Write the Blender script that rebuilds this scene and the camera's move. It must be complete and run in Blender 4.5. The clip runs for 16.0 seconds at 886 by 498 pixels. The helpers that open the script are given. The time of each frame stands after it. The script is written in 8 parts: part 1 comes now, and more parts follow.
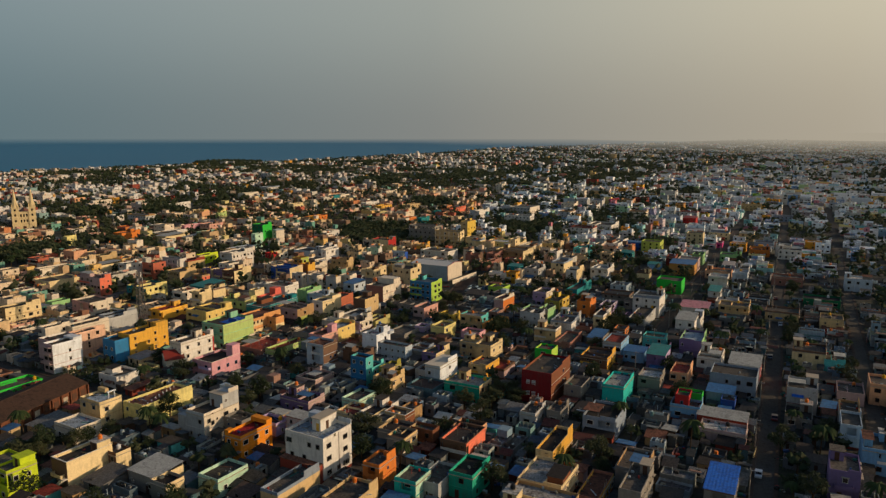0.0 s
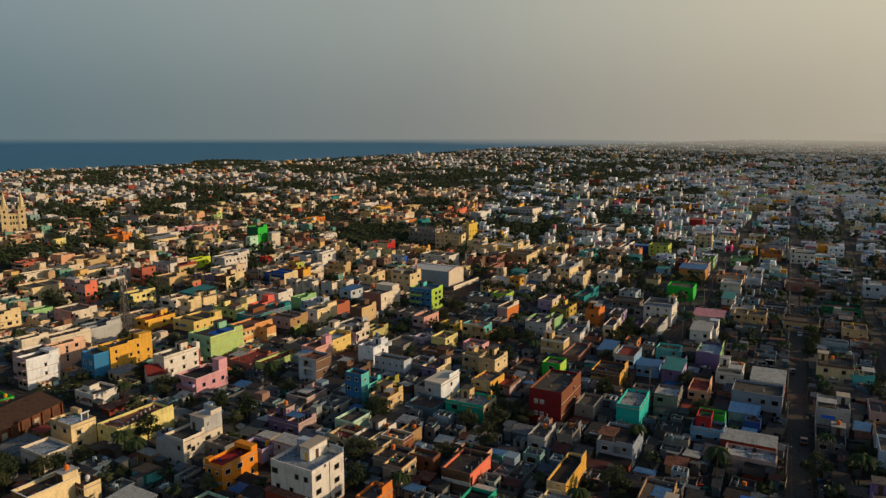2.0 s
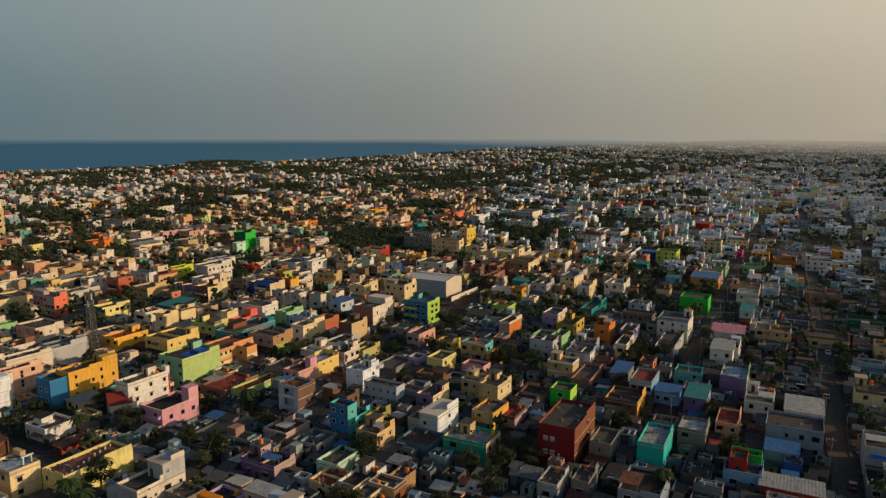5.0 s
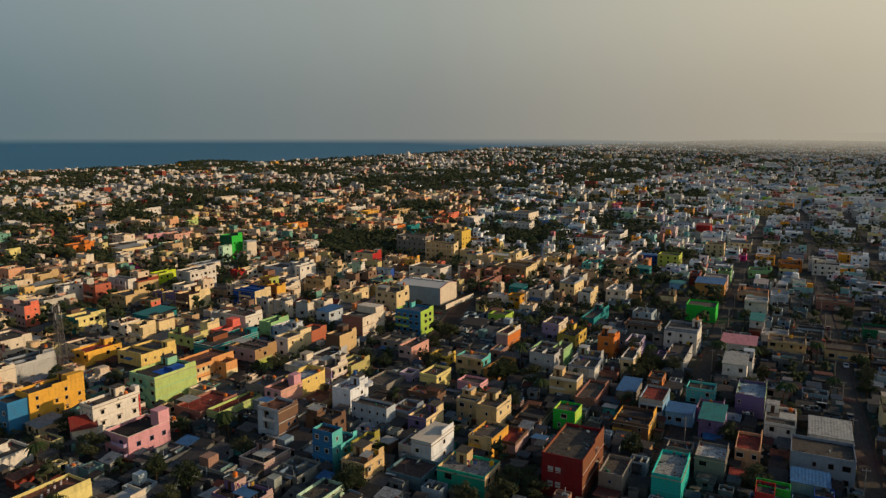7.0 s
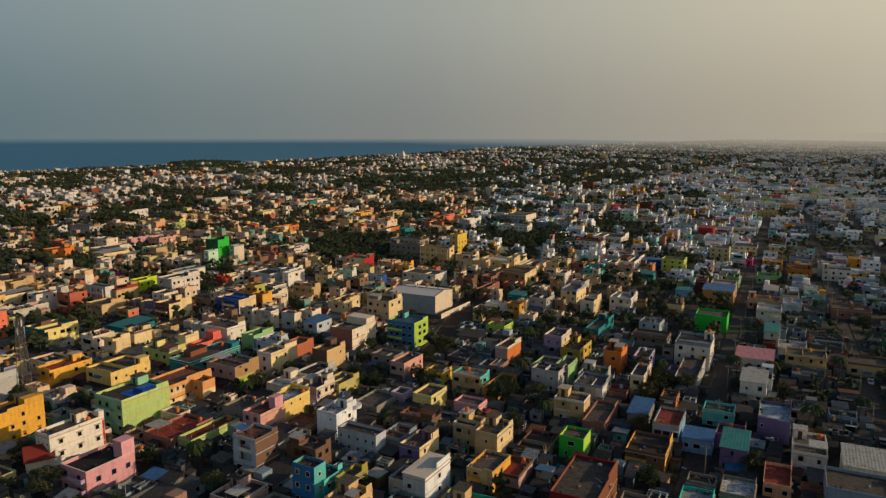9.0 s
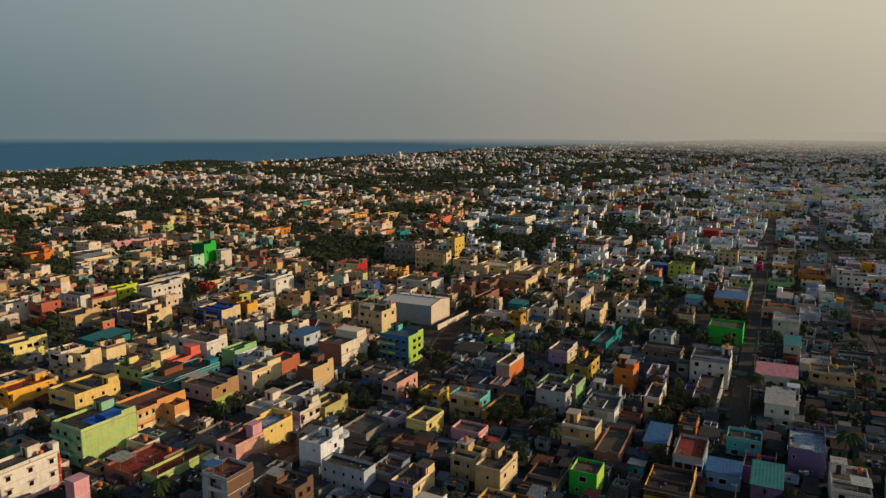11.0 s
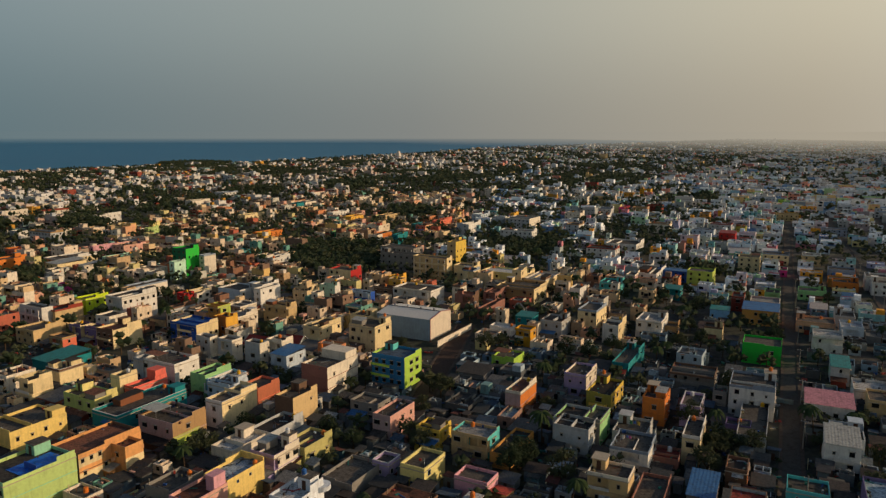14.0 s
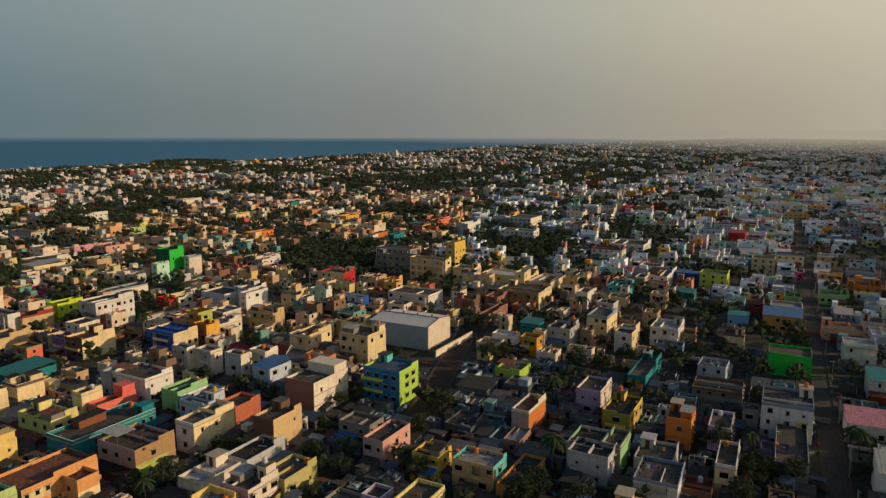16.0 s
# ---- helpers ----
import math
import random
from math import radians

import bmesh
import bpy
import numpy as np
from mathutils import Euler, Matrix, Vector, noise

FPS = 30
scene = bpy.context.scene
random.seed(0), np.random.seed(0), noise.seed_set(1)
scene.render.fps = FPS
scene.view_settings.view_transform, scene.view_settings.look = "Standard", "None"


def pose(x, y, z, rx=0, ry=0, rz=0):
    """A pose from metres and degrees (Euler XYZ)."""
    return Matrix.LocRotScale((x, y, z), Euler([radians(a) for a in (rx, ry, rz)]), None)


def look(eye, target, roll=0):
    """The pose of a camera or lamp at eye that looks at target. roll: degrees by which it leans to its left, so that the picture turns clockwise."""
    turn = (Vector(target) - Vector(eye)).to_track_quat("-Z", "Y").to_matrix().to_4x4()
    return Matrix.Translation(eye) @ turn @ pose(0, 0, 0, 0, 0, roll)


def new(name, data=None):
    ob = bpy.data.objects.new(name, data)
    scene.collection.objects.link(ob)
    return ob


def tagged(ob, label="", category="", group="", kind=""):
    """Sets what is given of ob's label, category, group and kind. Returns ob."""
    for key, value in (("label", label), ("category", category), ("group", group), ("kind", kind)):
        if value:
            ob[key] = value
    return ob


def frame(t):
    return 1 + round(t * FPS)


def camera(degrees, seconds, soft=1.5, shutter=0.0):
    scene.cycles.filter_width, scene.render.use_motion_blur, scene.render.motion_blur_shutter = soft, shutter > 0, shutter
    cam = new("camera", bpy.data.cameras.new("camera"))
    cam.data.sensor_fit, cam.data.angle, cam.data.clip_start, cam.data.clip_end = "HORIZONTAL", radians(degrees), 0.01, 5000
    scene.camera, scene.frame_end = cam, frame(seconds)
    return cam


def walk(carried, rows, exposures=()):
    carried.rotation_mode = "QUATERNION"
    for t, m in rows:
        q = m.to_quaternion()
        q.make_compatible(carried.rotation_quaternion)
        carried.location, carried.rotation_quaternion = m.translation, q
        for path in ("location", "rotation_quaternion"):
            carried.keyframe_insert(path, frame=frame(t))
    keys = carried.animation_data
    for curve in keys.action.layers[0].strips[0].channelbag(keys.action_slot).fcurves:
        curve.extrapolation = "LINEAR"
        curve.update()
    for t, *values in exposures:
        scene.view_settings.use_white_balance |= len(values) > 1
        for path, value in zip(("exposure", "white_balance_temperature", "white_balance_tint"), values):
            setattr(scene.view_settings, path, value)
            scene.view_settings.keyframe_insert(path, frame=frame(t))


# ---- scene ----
cam = camera(64.2, 16.0, soft=1.35)
PATH = [
    (0, (0.00, 0.00, 82.17), (-49.38, 85.54, 66.52), 0.05),
    (0.5, (-2.10, 3.48, 82.15), (-51.55, 88.98, 66.50), 0.05),
    (1, (-4.19, 6.98, 82.13), (-53.64, 92.48, 66.47), 0.05),
    (1.5, (-6.30, 10.49, 82.13), (-55.74, 95.99, 66.48), 0.05),
    (2, (-8.40, 14.02, 82.14), (-57.82, 99.53, 66.49), 0.05),
    (2.5, (-10.48, 17.57, 82.17), (-59.91, 103.08, 66.53), 0.05),
    (3, (-12.55, 21.14, 82.22), (-61.98, 106.65, 66.57), 0.05),
    (3.5, (-14.61, 24.72, 82.27), (-64.02, 110.23, 66.61), 0.05),
    (4, (-16.67, 28.30, 82.32), (-66.04, 113.85, 66.68), 0.05),
    (6.5, (-27.20, 46.74, 82.42), (-75.62, 132.82, 66.76), 0.05),
    (7, (-29.40, 50.68, 82.41), (-77.71, 136.82, 66.74), 0.05),
    (7.5, (-31.63, 54.66, 82.40), (-79.79, 140.88, 66.72), 0.05),
    (8, (-33.87, 58.69, 82.37), (-81.90, 144.99, 66.69), 0.05),
    (8.5, (-36.15, 62.79, 82.32), (-84.03, 149.17, 66.64), 0.05),
    (9, (-38.45, 66.94, 82.29), (-86.17, 153.41, 66.61), 0.05),
    (11.5, (-50.42, 88.97, 81.85), (-97.73, 175.67, 66.17), 0.05),
    (12, (-52.99, 93.55, 81.55), (-100.30, 180.25, 65.88), 0.05),
    (12.5, (-55.56, 98.16, 81.22), (-102.88, 184.85, 65.55), 0.05),
    (13, (-58.14, 102.76, 80.84), (-105.46, 189.45, 65.17), 0.05),
    (13.5, (-60.74, 107.35, 80.40), (-108.04, 194.05, 64.74), 0.05),
    (14, (-63.36, 111.94, 79.89), (-110.64, 198.65, 64.22), 0.05),
    (14.5, (-65.99, 116.54, 79.30), (-113.23, 203.28, 63.62), 0.05),
    (15, (-68.63, 121.17, 78.65), (-115.82, 207.93, 62.96), 0.05),
    (15.5, (-71.27, 125.82, 77.97), (-118.39, 212.62, 62.28), 0.05),
    (16, (-73.91, 130.48, 77.26), (-120.89, 217.34, 61.53), 0.05),
]
walk(cam, [(t, look(eye, target, roll)) for t, eye, target, roll in PATH], exposures=[(0.0, 0.0), (16.0, 0.0)])

# ---- sky, sun, exposure ----
SUN_AZ, SUN_EL = 62.0, 15.0     # degrees clockwise from +y, and above the horizon
world = bpy.data.worlds.new("evening_sky")
scene.world = world
world.use_nodes = True
wn, wl = world.node_tree.nodes, world.node_tree.links
wn.clear()
sky = wn.new("ShaderNodeTexSky")
sky.sky_type = "NISHITA"
sky.sun_disc = False
sky.sun_elevation, sky.sun_rotation = radians(SUN_EL), radians(SUN_AZ)
sky.altitude, sky.air_density, sky.dust_density, sky.ozone_density = 0.0, 1.0, 3.0, 1.0


def sky_ramp(stops):
    """Haze colour against the cosine of the bearing from the sun, from -1 to 1."""
    ramp = wn.new("ShaderNodeValToRGB")
    some = ramp.color_ramp.elements
    while len(some) < len(stops):
        some.new(0.5)
    for e, (where, colour) in zip(some, stops):
        e.position, e.color = (where + 1) / 2, (*colour, 1.0)
    return ramp


# evening haze: cool away from the sun, warm towards it, over the clear sky
toward = wn.new("ShaderNodeVectorMath")
toward.operation = "DOT_PRODUCT"
toward.inputs[1].default_value = (math.sin(radians(SUN_AZ)), math.cos(radians(SUN_AZ)), 0.0)
coords = wn.new("ShaderNodeTexCoord")
split = wn.new("ShaderNodeSeparateXYZ")
wl.new(coords.outputs["Generated"], toward.inputs[0])
wl.new(coords.outputs["Generated"], split.inputs[0])
half_way = wn.new("ShaderNodeMapRange")
half_way.inputs["From Min"].default_value = -1.0
wl.new(toward.outputs["Value"], half_way.inputs["Value"])
low = sky_ramp(((-1.0, (0.195, 0.222, 0.245)), (-0.56, (0.127, 0.185, 0.205)), (-0.05, (0.226, 0.236, 0.222)), (0.45, (0.41, 0.362, 0.282)), (1.0, (0.71, 0.635, 0.51))))
high = sky_ramp(((-1.0, (0.29, 0.33, 0.365)), (-0.56, (0.223, 0.287, 0.305)), (-0.05, (0.33, 0.353, 0.322)), (0.45, (0.575, 0.522, 0.395)), (1.0, (0.82, 0.755, 0.58))))
for ramp in (low, high):
    wl.new(half_way.outputs[0], ramp.inputs["Fac"])


def rise(a, b):
    m = wn.new("ShaderNodeMapRange")
    m.interpolation_type = "SMOOTHSTEP"
    m.inputs["From Min"].default_value, m.inputs["From Max"].default_value = a, b
    wl.new(split.outputs["Z"], m.inputs["Value"])
    return m.outputs[0]


clear = wn.new("ShaderNodeMix")
clear.data_type, clear.blend_type = "RGBA", "MULTIPLY"
clear.inputs["Factor"].default_value = 1.0
clear.inputs["B"].default_value = (0.039, 0.062, 0.088, 1.0)
wl.new(sky.outputs[0], clear.inputs["A"])
haze, dome = wn.new("ShaderNodeMix"), wn.new("ShaderNodeMix")
haze.data_type = dome.data_type = "RGBA"
for node, fac, one, two in ((haze, rise(0.0, 0.2), low.outputs[0], high.outputs[0]), (dome, rise(0.2, 0.75), haze.outputs["Result"], clear.outputs["Result"])):
    wl.new(fac, node.inputs["Factor"])
    wl.new(one, node.inputs["A"])
    wl.new(two, node.inputs["B"])
back = wn.new("ShaderNodeBackground")
back.inputs["Strength"].default_value = 1.0
wout = wn.new("ShaderNodeOutputWorld")
wl.new(dome.outputs["Result"], back.inputs[0])
wl.new(back.outputs[0], wout.inputs[0])

sun_data = bpy.data.lights.new("sun", "SUN")
sun_data.energy, sun_data.angle, sun_data.color = 3.5, radians(0.6), (1.0, 0.72, 0.455)
sun = new("sun", sun_data)
sun.matrix_world = look((0, 0, 300), Vector((0, 0, 300)) - Vector((math.sin(radians(SUN_AZ)) * math.cos(radians(SUN_EL)), math.cos(radians(SUN_AZ)) * math.cos(radians(SUN_EL)), math.sin(radians(SUN_EL)))))


# ---- materials ----
def rgb(code):
    """Linear colour from a hex code."""
    some = [int(code[n:n + 2], 16) / 255 for n in (1, 3, 5)]
    return tuple(c / 12.92 if c <= 0.04045 else ((c + 0.055) / 1.055) ** 2.4 for c in some) + (1.0,)


def nodes_of(name):
    m = bpy.data.materials.new(name)
    m.use_nodes = True
    return m, m.node_tree.nodes, m.node_tree.links, m.node_tree.nodes["Principled BSDF"]


def weathered(name, colour, rough=0.85, stain="#544b40", amount=0.3, bump=0.15, metal=0.0, source=None, mottle=0.35, spread=(0.86, 1.06), speckle=0.09):
    """A surface with blotches, rain streaks, a random shade for each object and fine relief, at real size."""
    m, n, l, p = nodes_of(name)
    geo = n.new("ShaderNodeNewGeometry")
    stretch = n.new("ShaderNodeMapping")
    stretch.inputs["Scale"].default_value = (1.1, 1.1, 0.16)
    l.new(geo.outputs["Position"], stretch.inputs["Vector"])
    blotch, streak, grain = (n.new("ShaderNodeTexNoise") for _ in range(3))
    l.new(geo.outputs["Position"], blotch.inputs["Vector"])
    l.new(stretch.outputs[0], streak.inputs["Vector"])
    l.new(geo.outputs["Position"], grain.inputs["Vector"])
    blotch.inputs["Scale"].default_value, blotch.inputs["Detail"].default_value = mottle, 5
    streak.inputs["Scale"].default_value, streak.inputs["Detail"].default_value = 1.3, 4
    grain.inputs["Scale"].default_value, grain.inputs["Detail"].default_value = 9.0, 2
    times = n.new("ShaderNodeMath")
    times.operation = "MULTIPLY"
    l.new(blotch.outputs["Fac"], times.inputs[0])
    l.new(streak.outputs["Fac"], times.inputs[1])
    ramp = n.new("ShaderNodeMapRange")
    ramp.inputs["From Min"].default_value, ramp.inputs["From Max"].default_value = 0.22, 0.42
    ramp.inputs["To Min"].default_value, ramp.inputs["To Max"].default_value = 0.0, amount
    l.new(times.outputs[0], ramp.inputs["Value"])
    mix = n.new("ShaderNodeMix")
    mix.data_type = "RGBA"
    l.new(ramp.outputs[0], mix.inputs["Factor"])
    if source:
        l.new(source(n, l), mix.inputs["A"])
    else:
        mix.inputs["A"].default_value = rgb(colour)
    mix.inputs["B"].default_value = rgb(stain)
    info = n.new("ShaderNodeObjectInfo")
    shade = n.new("ShaderNodeMapRange")
    shade.inputs["To Min"].default_value, shade.inputs["To Max"].default_value = spread
    l.new(info.outputs["Random"], shade.inputs["Value"])
    fine, patch, tone = n.new("ShaderNodeTexNoise"), n.new("ShaderNodeMapRange"), n.new("ShaderNodeMath")
    fine.inputs["Scale"].default_value, fine.inputs["Detail"].default_value, fine.inputs["Roughness"].default_value = 1.9, 6, 0.7
    l.new(geo.outputs["Position"], fine.inputs["Vector"])
    patch.inputs["From Min"].default_value, patch.inputs["From Max"].default_value = 0.35, 0.65
    patch.inputs["To Min"].default_value, patch.inputs["To Max"].default_value = 1.0 - speckle, 1.0 + speckle
    l.new(fine.outputs["Fac"], patch.inputs["Value"])
    tone.operation = "MULTIPLY"
    l.new(shade.outputs[0], tone.inputs[0])
    l.new(patch.outputs[0], tone.inputs[1])
    hsv = n.new("ShaderNodeHueSaturation")
    l.new(tone.outputs[0], hsv.inputs["Value"])
    l.new(mix.outputs["Result"], hsv.inputs["Color"])
    l.new(hsv.outputs[0], p.inputs["Base Color"])
    b = n.new("ShaderNodeBump")
    b.inputs["Strength"].default_value, b.inputs["Distance"].default_value = bump, 0.03
    l.new(grain.outputs["Fac"], b.inputs["Height"])
    l.new(b.outputs[0], p.inputs["Normal"])
    p.inputs["Roughness"].default_value, p.inputs["Metallic"].default_value = rough, metal
    p.inputs["Specular IOR Level"].default_value = 0.25
    return m


PAINT = {
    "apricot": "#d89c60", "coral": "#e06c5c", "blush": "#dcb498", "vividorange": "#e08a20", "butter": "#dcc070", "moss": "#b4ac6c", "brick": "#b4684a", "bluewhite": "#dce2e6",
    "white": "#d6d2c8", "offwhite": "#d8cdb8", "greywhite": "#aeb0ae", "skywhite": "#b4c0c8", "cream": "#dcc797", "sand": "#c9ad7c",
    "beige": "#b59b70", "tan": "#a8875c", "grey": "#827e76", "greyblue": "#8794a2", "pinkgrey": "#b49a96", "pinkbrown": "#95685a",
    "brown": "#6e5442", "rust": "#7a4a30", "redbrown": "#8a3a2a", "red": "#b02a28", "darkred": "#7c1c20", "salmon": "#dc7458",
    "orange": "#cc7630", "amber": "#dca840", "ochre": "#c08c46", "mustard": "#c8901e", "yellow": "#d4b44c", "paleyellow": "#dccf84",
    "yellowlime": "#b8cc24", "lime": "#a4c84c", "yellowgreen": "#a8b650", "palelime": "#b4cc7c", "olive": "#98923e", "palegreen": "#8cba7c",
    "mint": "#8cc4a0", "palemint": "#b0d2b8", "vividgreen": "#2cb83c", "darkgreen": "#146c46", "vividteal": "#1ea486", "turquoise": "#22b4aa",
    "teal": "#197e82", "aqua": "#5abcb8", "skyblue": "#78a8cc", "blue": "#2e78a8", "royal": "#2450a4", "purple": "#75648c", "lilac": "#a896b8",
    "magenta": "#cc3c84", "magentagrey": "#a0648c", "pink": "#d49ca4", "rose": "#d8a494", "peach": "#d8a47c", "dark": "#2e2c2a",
}
ROOF = {
    "concrete": "#4e4942", "white": "#a09e98", "skywhite": "#8c98a0", "terracotta": "#8c3a2e", "rust": "#6a4434", "dark": "#2c2826", "slate": "#4a5a6c", "blueterrace": "#2c62a8", "crimson": "#982428",
}
SHEET = {"bluesheet": "#3a6a98", "vividblue": "#1f66c4", "tealsheet": "#2c7c78", "redsheet": "#963230", "pinksheet": "#c08088", "sheet": "#a4a49c"}
made = {}


def paint(name):
    if "paint " + name not in made:
        made["paint " + name] = weathered("painted_plaster_" + name, PAINT[name])
    return made["paint " + name]


def roofing(name):
    if "roof " + name not in made:
        sheet = name in SHEET
        made["roof " + name] = weathered("roof_" + name, (SHEET if sheet else ROOF)[name], rough=0.55 if sheet else 0.9, stain="#2a231d", amount=0.45 if sheet else 0.75, bump=0.1 if sheet else 0.3, mottle=0.6, spread=(0.85, 1.1) if sheet else (0.65, 1.5), speckle=0.25 if sheet else 0.5)
    return made["roof " + name]


def plain(name, colour, rough=0.6, metal=0.0, spec=0.4):
    if name not in made:
        m, n, l, p = nodes_of(name)
        geo, noi, mix = n.new("ShaderNodeNewGeometry"), n.new("ShaderNodeTexNoise"), n.new("ShaderNodeMix")
        l.new(geo.outputs["Position"], noi.inputs["Vector"])
        noi.inputs["Scale"].default_value = 1.7
        mix.data_type = "RGBA"
        l.new(noi.outputs["Fac"], mix.inputs["Factor"])
        c = rgb(colour)
        mix.inputs["A"].default_value = tuple(v * 0.75 for v in c[:3]) + (1,)
        mix.inputs["B"].default_value = tuple(min(v * 1.2, 0.9) for v in c[:3]) + (1,)
        l.new(mix.outputs["Result"], p.inputs["Base Color"])
        p.inputs["Roughness"].default_value, p.inputs["Metallic"].default_value, p.inputs["Specular IOR Level"].default_value = rough, metal, spec
        made[name] = m
    return made[name]


def island_mix(name, codes, rough=0.9, amount=0.45, speckle=0.15):
    """One of several paints for each separate piece of a joined mesh."""
    def source(n, l):
        geo = n.new("ShaderNodeNewGeometry")
        ramp = n.new("ShaderNodeValToRGB")
        ramp.color_ramp.interpolation = "CONSTANT"
        stops = ramp.color_ramp.elements
        while len(stops) < len(codes):
            stops.new(0.5)
        for k, code in enumerate(codes):
            stops[k].position, stops[k].color = k / len(codes), rgb(code)
        l.new(geo.outputs["Random Per Island"], ramp.inputs["Fac"])
        return ramp.outputs["Color"]
    return weathered(name, "#ffffff", rough=rough, amount=amount, source=source, speckle=speckle)


def leafy(name, colour):
    """Leaves that scatter light softly, in clumps of lighter and darker green."""
    m = plain(name, colour, 0.8, 0.0, 0.1)
    n, l = m.node_tree.nodes, m.node_tree.links
    geo, up, unit = n.new("ShaderNodeNewGeometry"), n.new("ShaderNodeVectorMath"), n.new("ShaderNodeVectorMath")
    up.operation, unit.operation = "MULTIPLY_ADD", "NORMALIZE"
    up.inputs[1].default_value, up.inputs[2].default_value = (0.45, 0.45, 0.45), (0.0, 0.0, 0.55)
    l.new(geo.outputs["Normal"], up.inputs[0])
    l.new(up.outputs[0], unit.inputs[0])
    l.new(unit.outputs[0], n["Principled BSDF"].inputs["Normal"])
    return m


GLASS = plain("dark_window_glass", "#14181c", 0.15, 0.0, 0.5)
FRAME = plain("window_frame_paint", "#8a8478", 0.6)
SHADE = plain("sunshade_concrete", "#a89c88", 0.9)
DOOR = plain("door_wood", "#4a3020", 0.7)
BLACK = plain("black_tank_plastic", "#17181a", 0.5)
BARK = plain("tree_bark", "#4a3c2c", 0.95, 0.0, 0.1)
LEAF = leafy("broad_leaves", "#343f28")
LEAF_DRY = leafy("yellowish_leaves", "#4a4e34")
PALM = leafy("palm_fronds", "#3a4828")
STEEL = plain("galvanised_steel", "#8c9094", 0.5, 0.6)


# ---- mesh building ----
class Shape:
    """Gathers faces for one mesh."""
    def __init__(self):
        self.v, self.f, self.m = [], [], []

    def face(self, pts, mat=0):
        k = len(self.v)
        self.v += [tuple(p) for p in pts]
        self.f.append(tuple(range(k, k + len(pts))))
        self.m.append(mat)
        return self

    def box(self, x0, y0, z0, x1, y1, z1, mat=0, east=None, top=None, bottom=True):
        k = len(self.v)
        self.v += [(x, y, z) for z in (z0, z1) for x, y in ((x0, y0), (x1, y0), (x1, y1), (x0, y1))]
        some = [((0, 1, 5, 4), mat), ((1, 2, 6, 5), mat if east is None else east), ((2, 3, 7, 6), mat), ((3, 0, 4, 7), mat), ((4, 5, 6, 7), mat if top is None else top)]
        if bottom:
            some.append(((3, 2, 1, 0), mat))
        for q, mm in some:
            self.f.append(tuple(k + i for i in q))
            self.m.append(mm)
        return self

    def tray(self, x0, y0, x1, y1, z0, z1, sink, thick, mat=0, east=None, floor=1):
        """Walls from z0 to z1 round a roof terrace that lies lower by sink, as one piece."""
        k = len(self.v)
        rect = lambda e: ((x0 + e, y0 + e), (x1 - e, y0 + e), (x1 - e, y1 - e), (x0 + e, y1 - e))  # noqa: E731
        for e, z in ((0, z0), (0, z1), (thick, z1), (thick, z1 - sink)):
            self.v += [(x, y, z) for x, y in rect(e)]
        for ring in range(3):
            for i in range(4):
                j = (i + 1) % 4
                a = k + 4 * ring
                self.f.append((a + i, a + j, a + 4 + j, a + 4 + i))
                self.m.append(east if east is not None and i == 1 else mat)
        self.f.append(tuple(k + 12 + i for i in range(4)))
        self.m.append(floor)
        return self

    def tube(self, x, y, z0, z1, r0, r1=None, sides=10, mat=0, cap=True):
        k, r1 = len(self.v), r0 if r1 is None else r1
        for z, r in ((z0, r0), (z1, r1)):
            self.v += [(x + r * math.cos(6.2832 * i / sides), y + r * math.sin(6.2832 * i / sides), z) for i in range(sides)]
        for i in range(sides):
            j = (i + 1) % sides
            self.f.append((k + i, k + j, k + sides + j, k + sides + i))
            self.m.append(mat)
        if cap:
            self.f.append(tuple(k + sides + i for i in range(sides)))
            self.m.append(mat)
        return self

    def bar(self, a, b, r, mat=0, sides=4):
        a, b = Vector(a), Vector(b)
        d = (b - a).normalized()
        u = d.orthogonal().normalized()
        w = d.cross(u)
        k = len(self.v)
        for p in (a, b):
            self.v += [tuple(p + r * (math.cos(6.2832 * i / sides) * u + math.sin(6.2832 * i / sides) * w)) for i in range(sides)]
        for i in range(sides):
            j = (i + 1) % sides
            self.f.append((k + i, k + j, k + sides + j, k + sides + i))
            self.m.append(mat)
        return self

    def mesh(self, name, mats, smooth=False):
        me = bpy.data.meshes.new(name)
        me.from_pydata(self.v, [], self.f)
        for m in mats:
            me.materials.append(m)
        if len(mats) > 1:
            me.polygons.foreach_set("material_index", self.m)
        if smooth:
            me.polygons.foreach_set("use_smooth", [True] * len(self.f))
        me.update()
        return me


def part(name, shape, mats, parent, label="", at=None):
    me = shape if isinstance(shape, bpy.types.Mesh) else shape.mesh(name, mats)
    ob = new(name, me)
    ob.parent = parent
    if at is not None:
        ob.matrix_basis = at
    if label:
        ob["label"] = label
    return ob


def thing(name, m, label, category, group="", kind=""):
    ob = new(name)
    ob.empty_display_size = 0.5
    ob.matrix_basis = m
    return tagged(ob, label, category, group, kind)


# ---- the lie of the land ----
HX, HY, FAR = -40.0, 60.0, 4820.0


def land(x, y, top=None):
    """The plain is level and rises a little far off, where it meets the sky."""
    r = math.hypot(x - HX, y - HY)
    if top is None:
        top = 69.0 - 22.0 * min(1.0, max(0.0, (x - coast(y)) / 1500.0))
    return top * max(0.0, (r - 2300.0) / (FAR - 2300.0)) ** 2.6


def coast(y):
    """The x of the shore at y."""
    return -1640.0 - 0.09 * max(0.0, y - 1700.0) + 0.00042 * max(0.0, y - 3000.0) ** 2 + 18 * math.sin(y / 210.0)


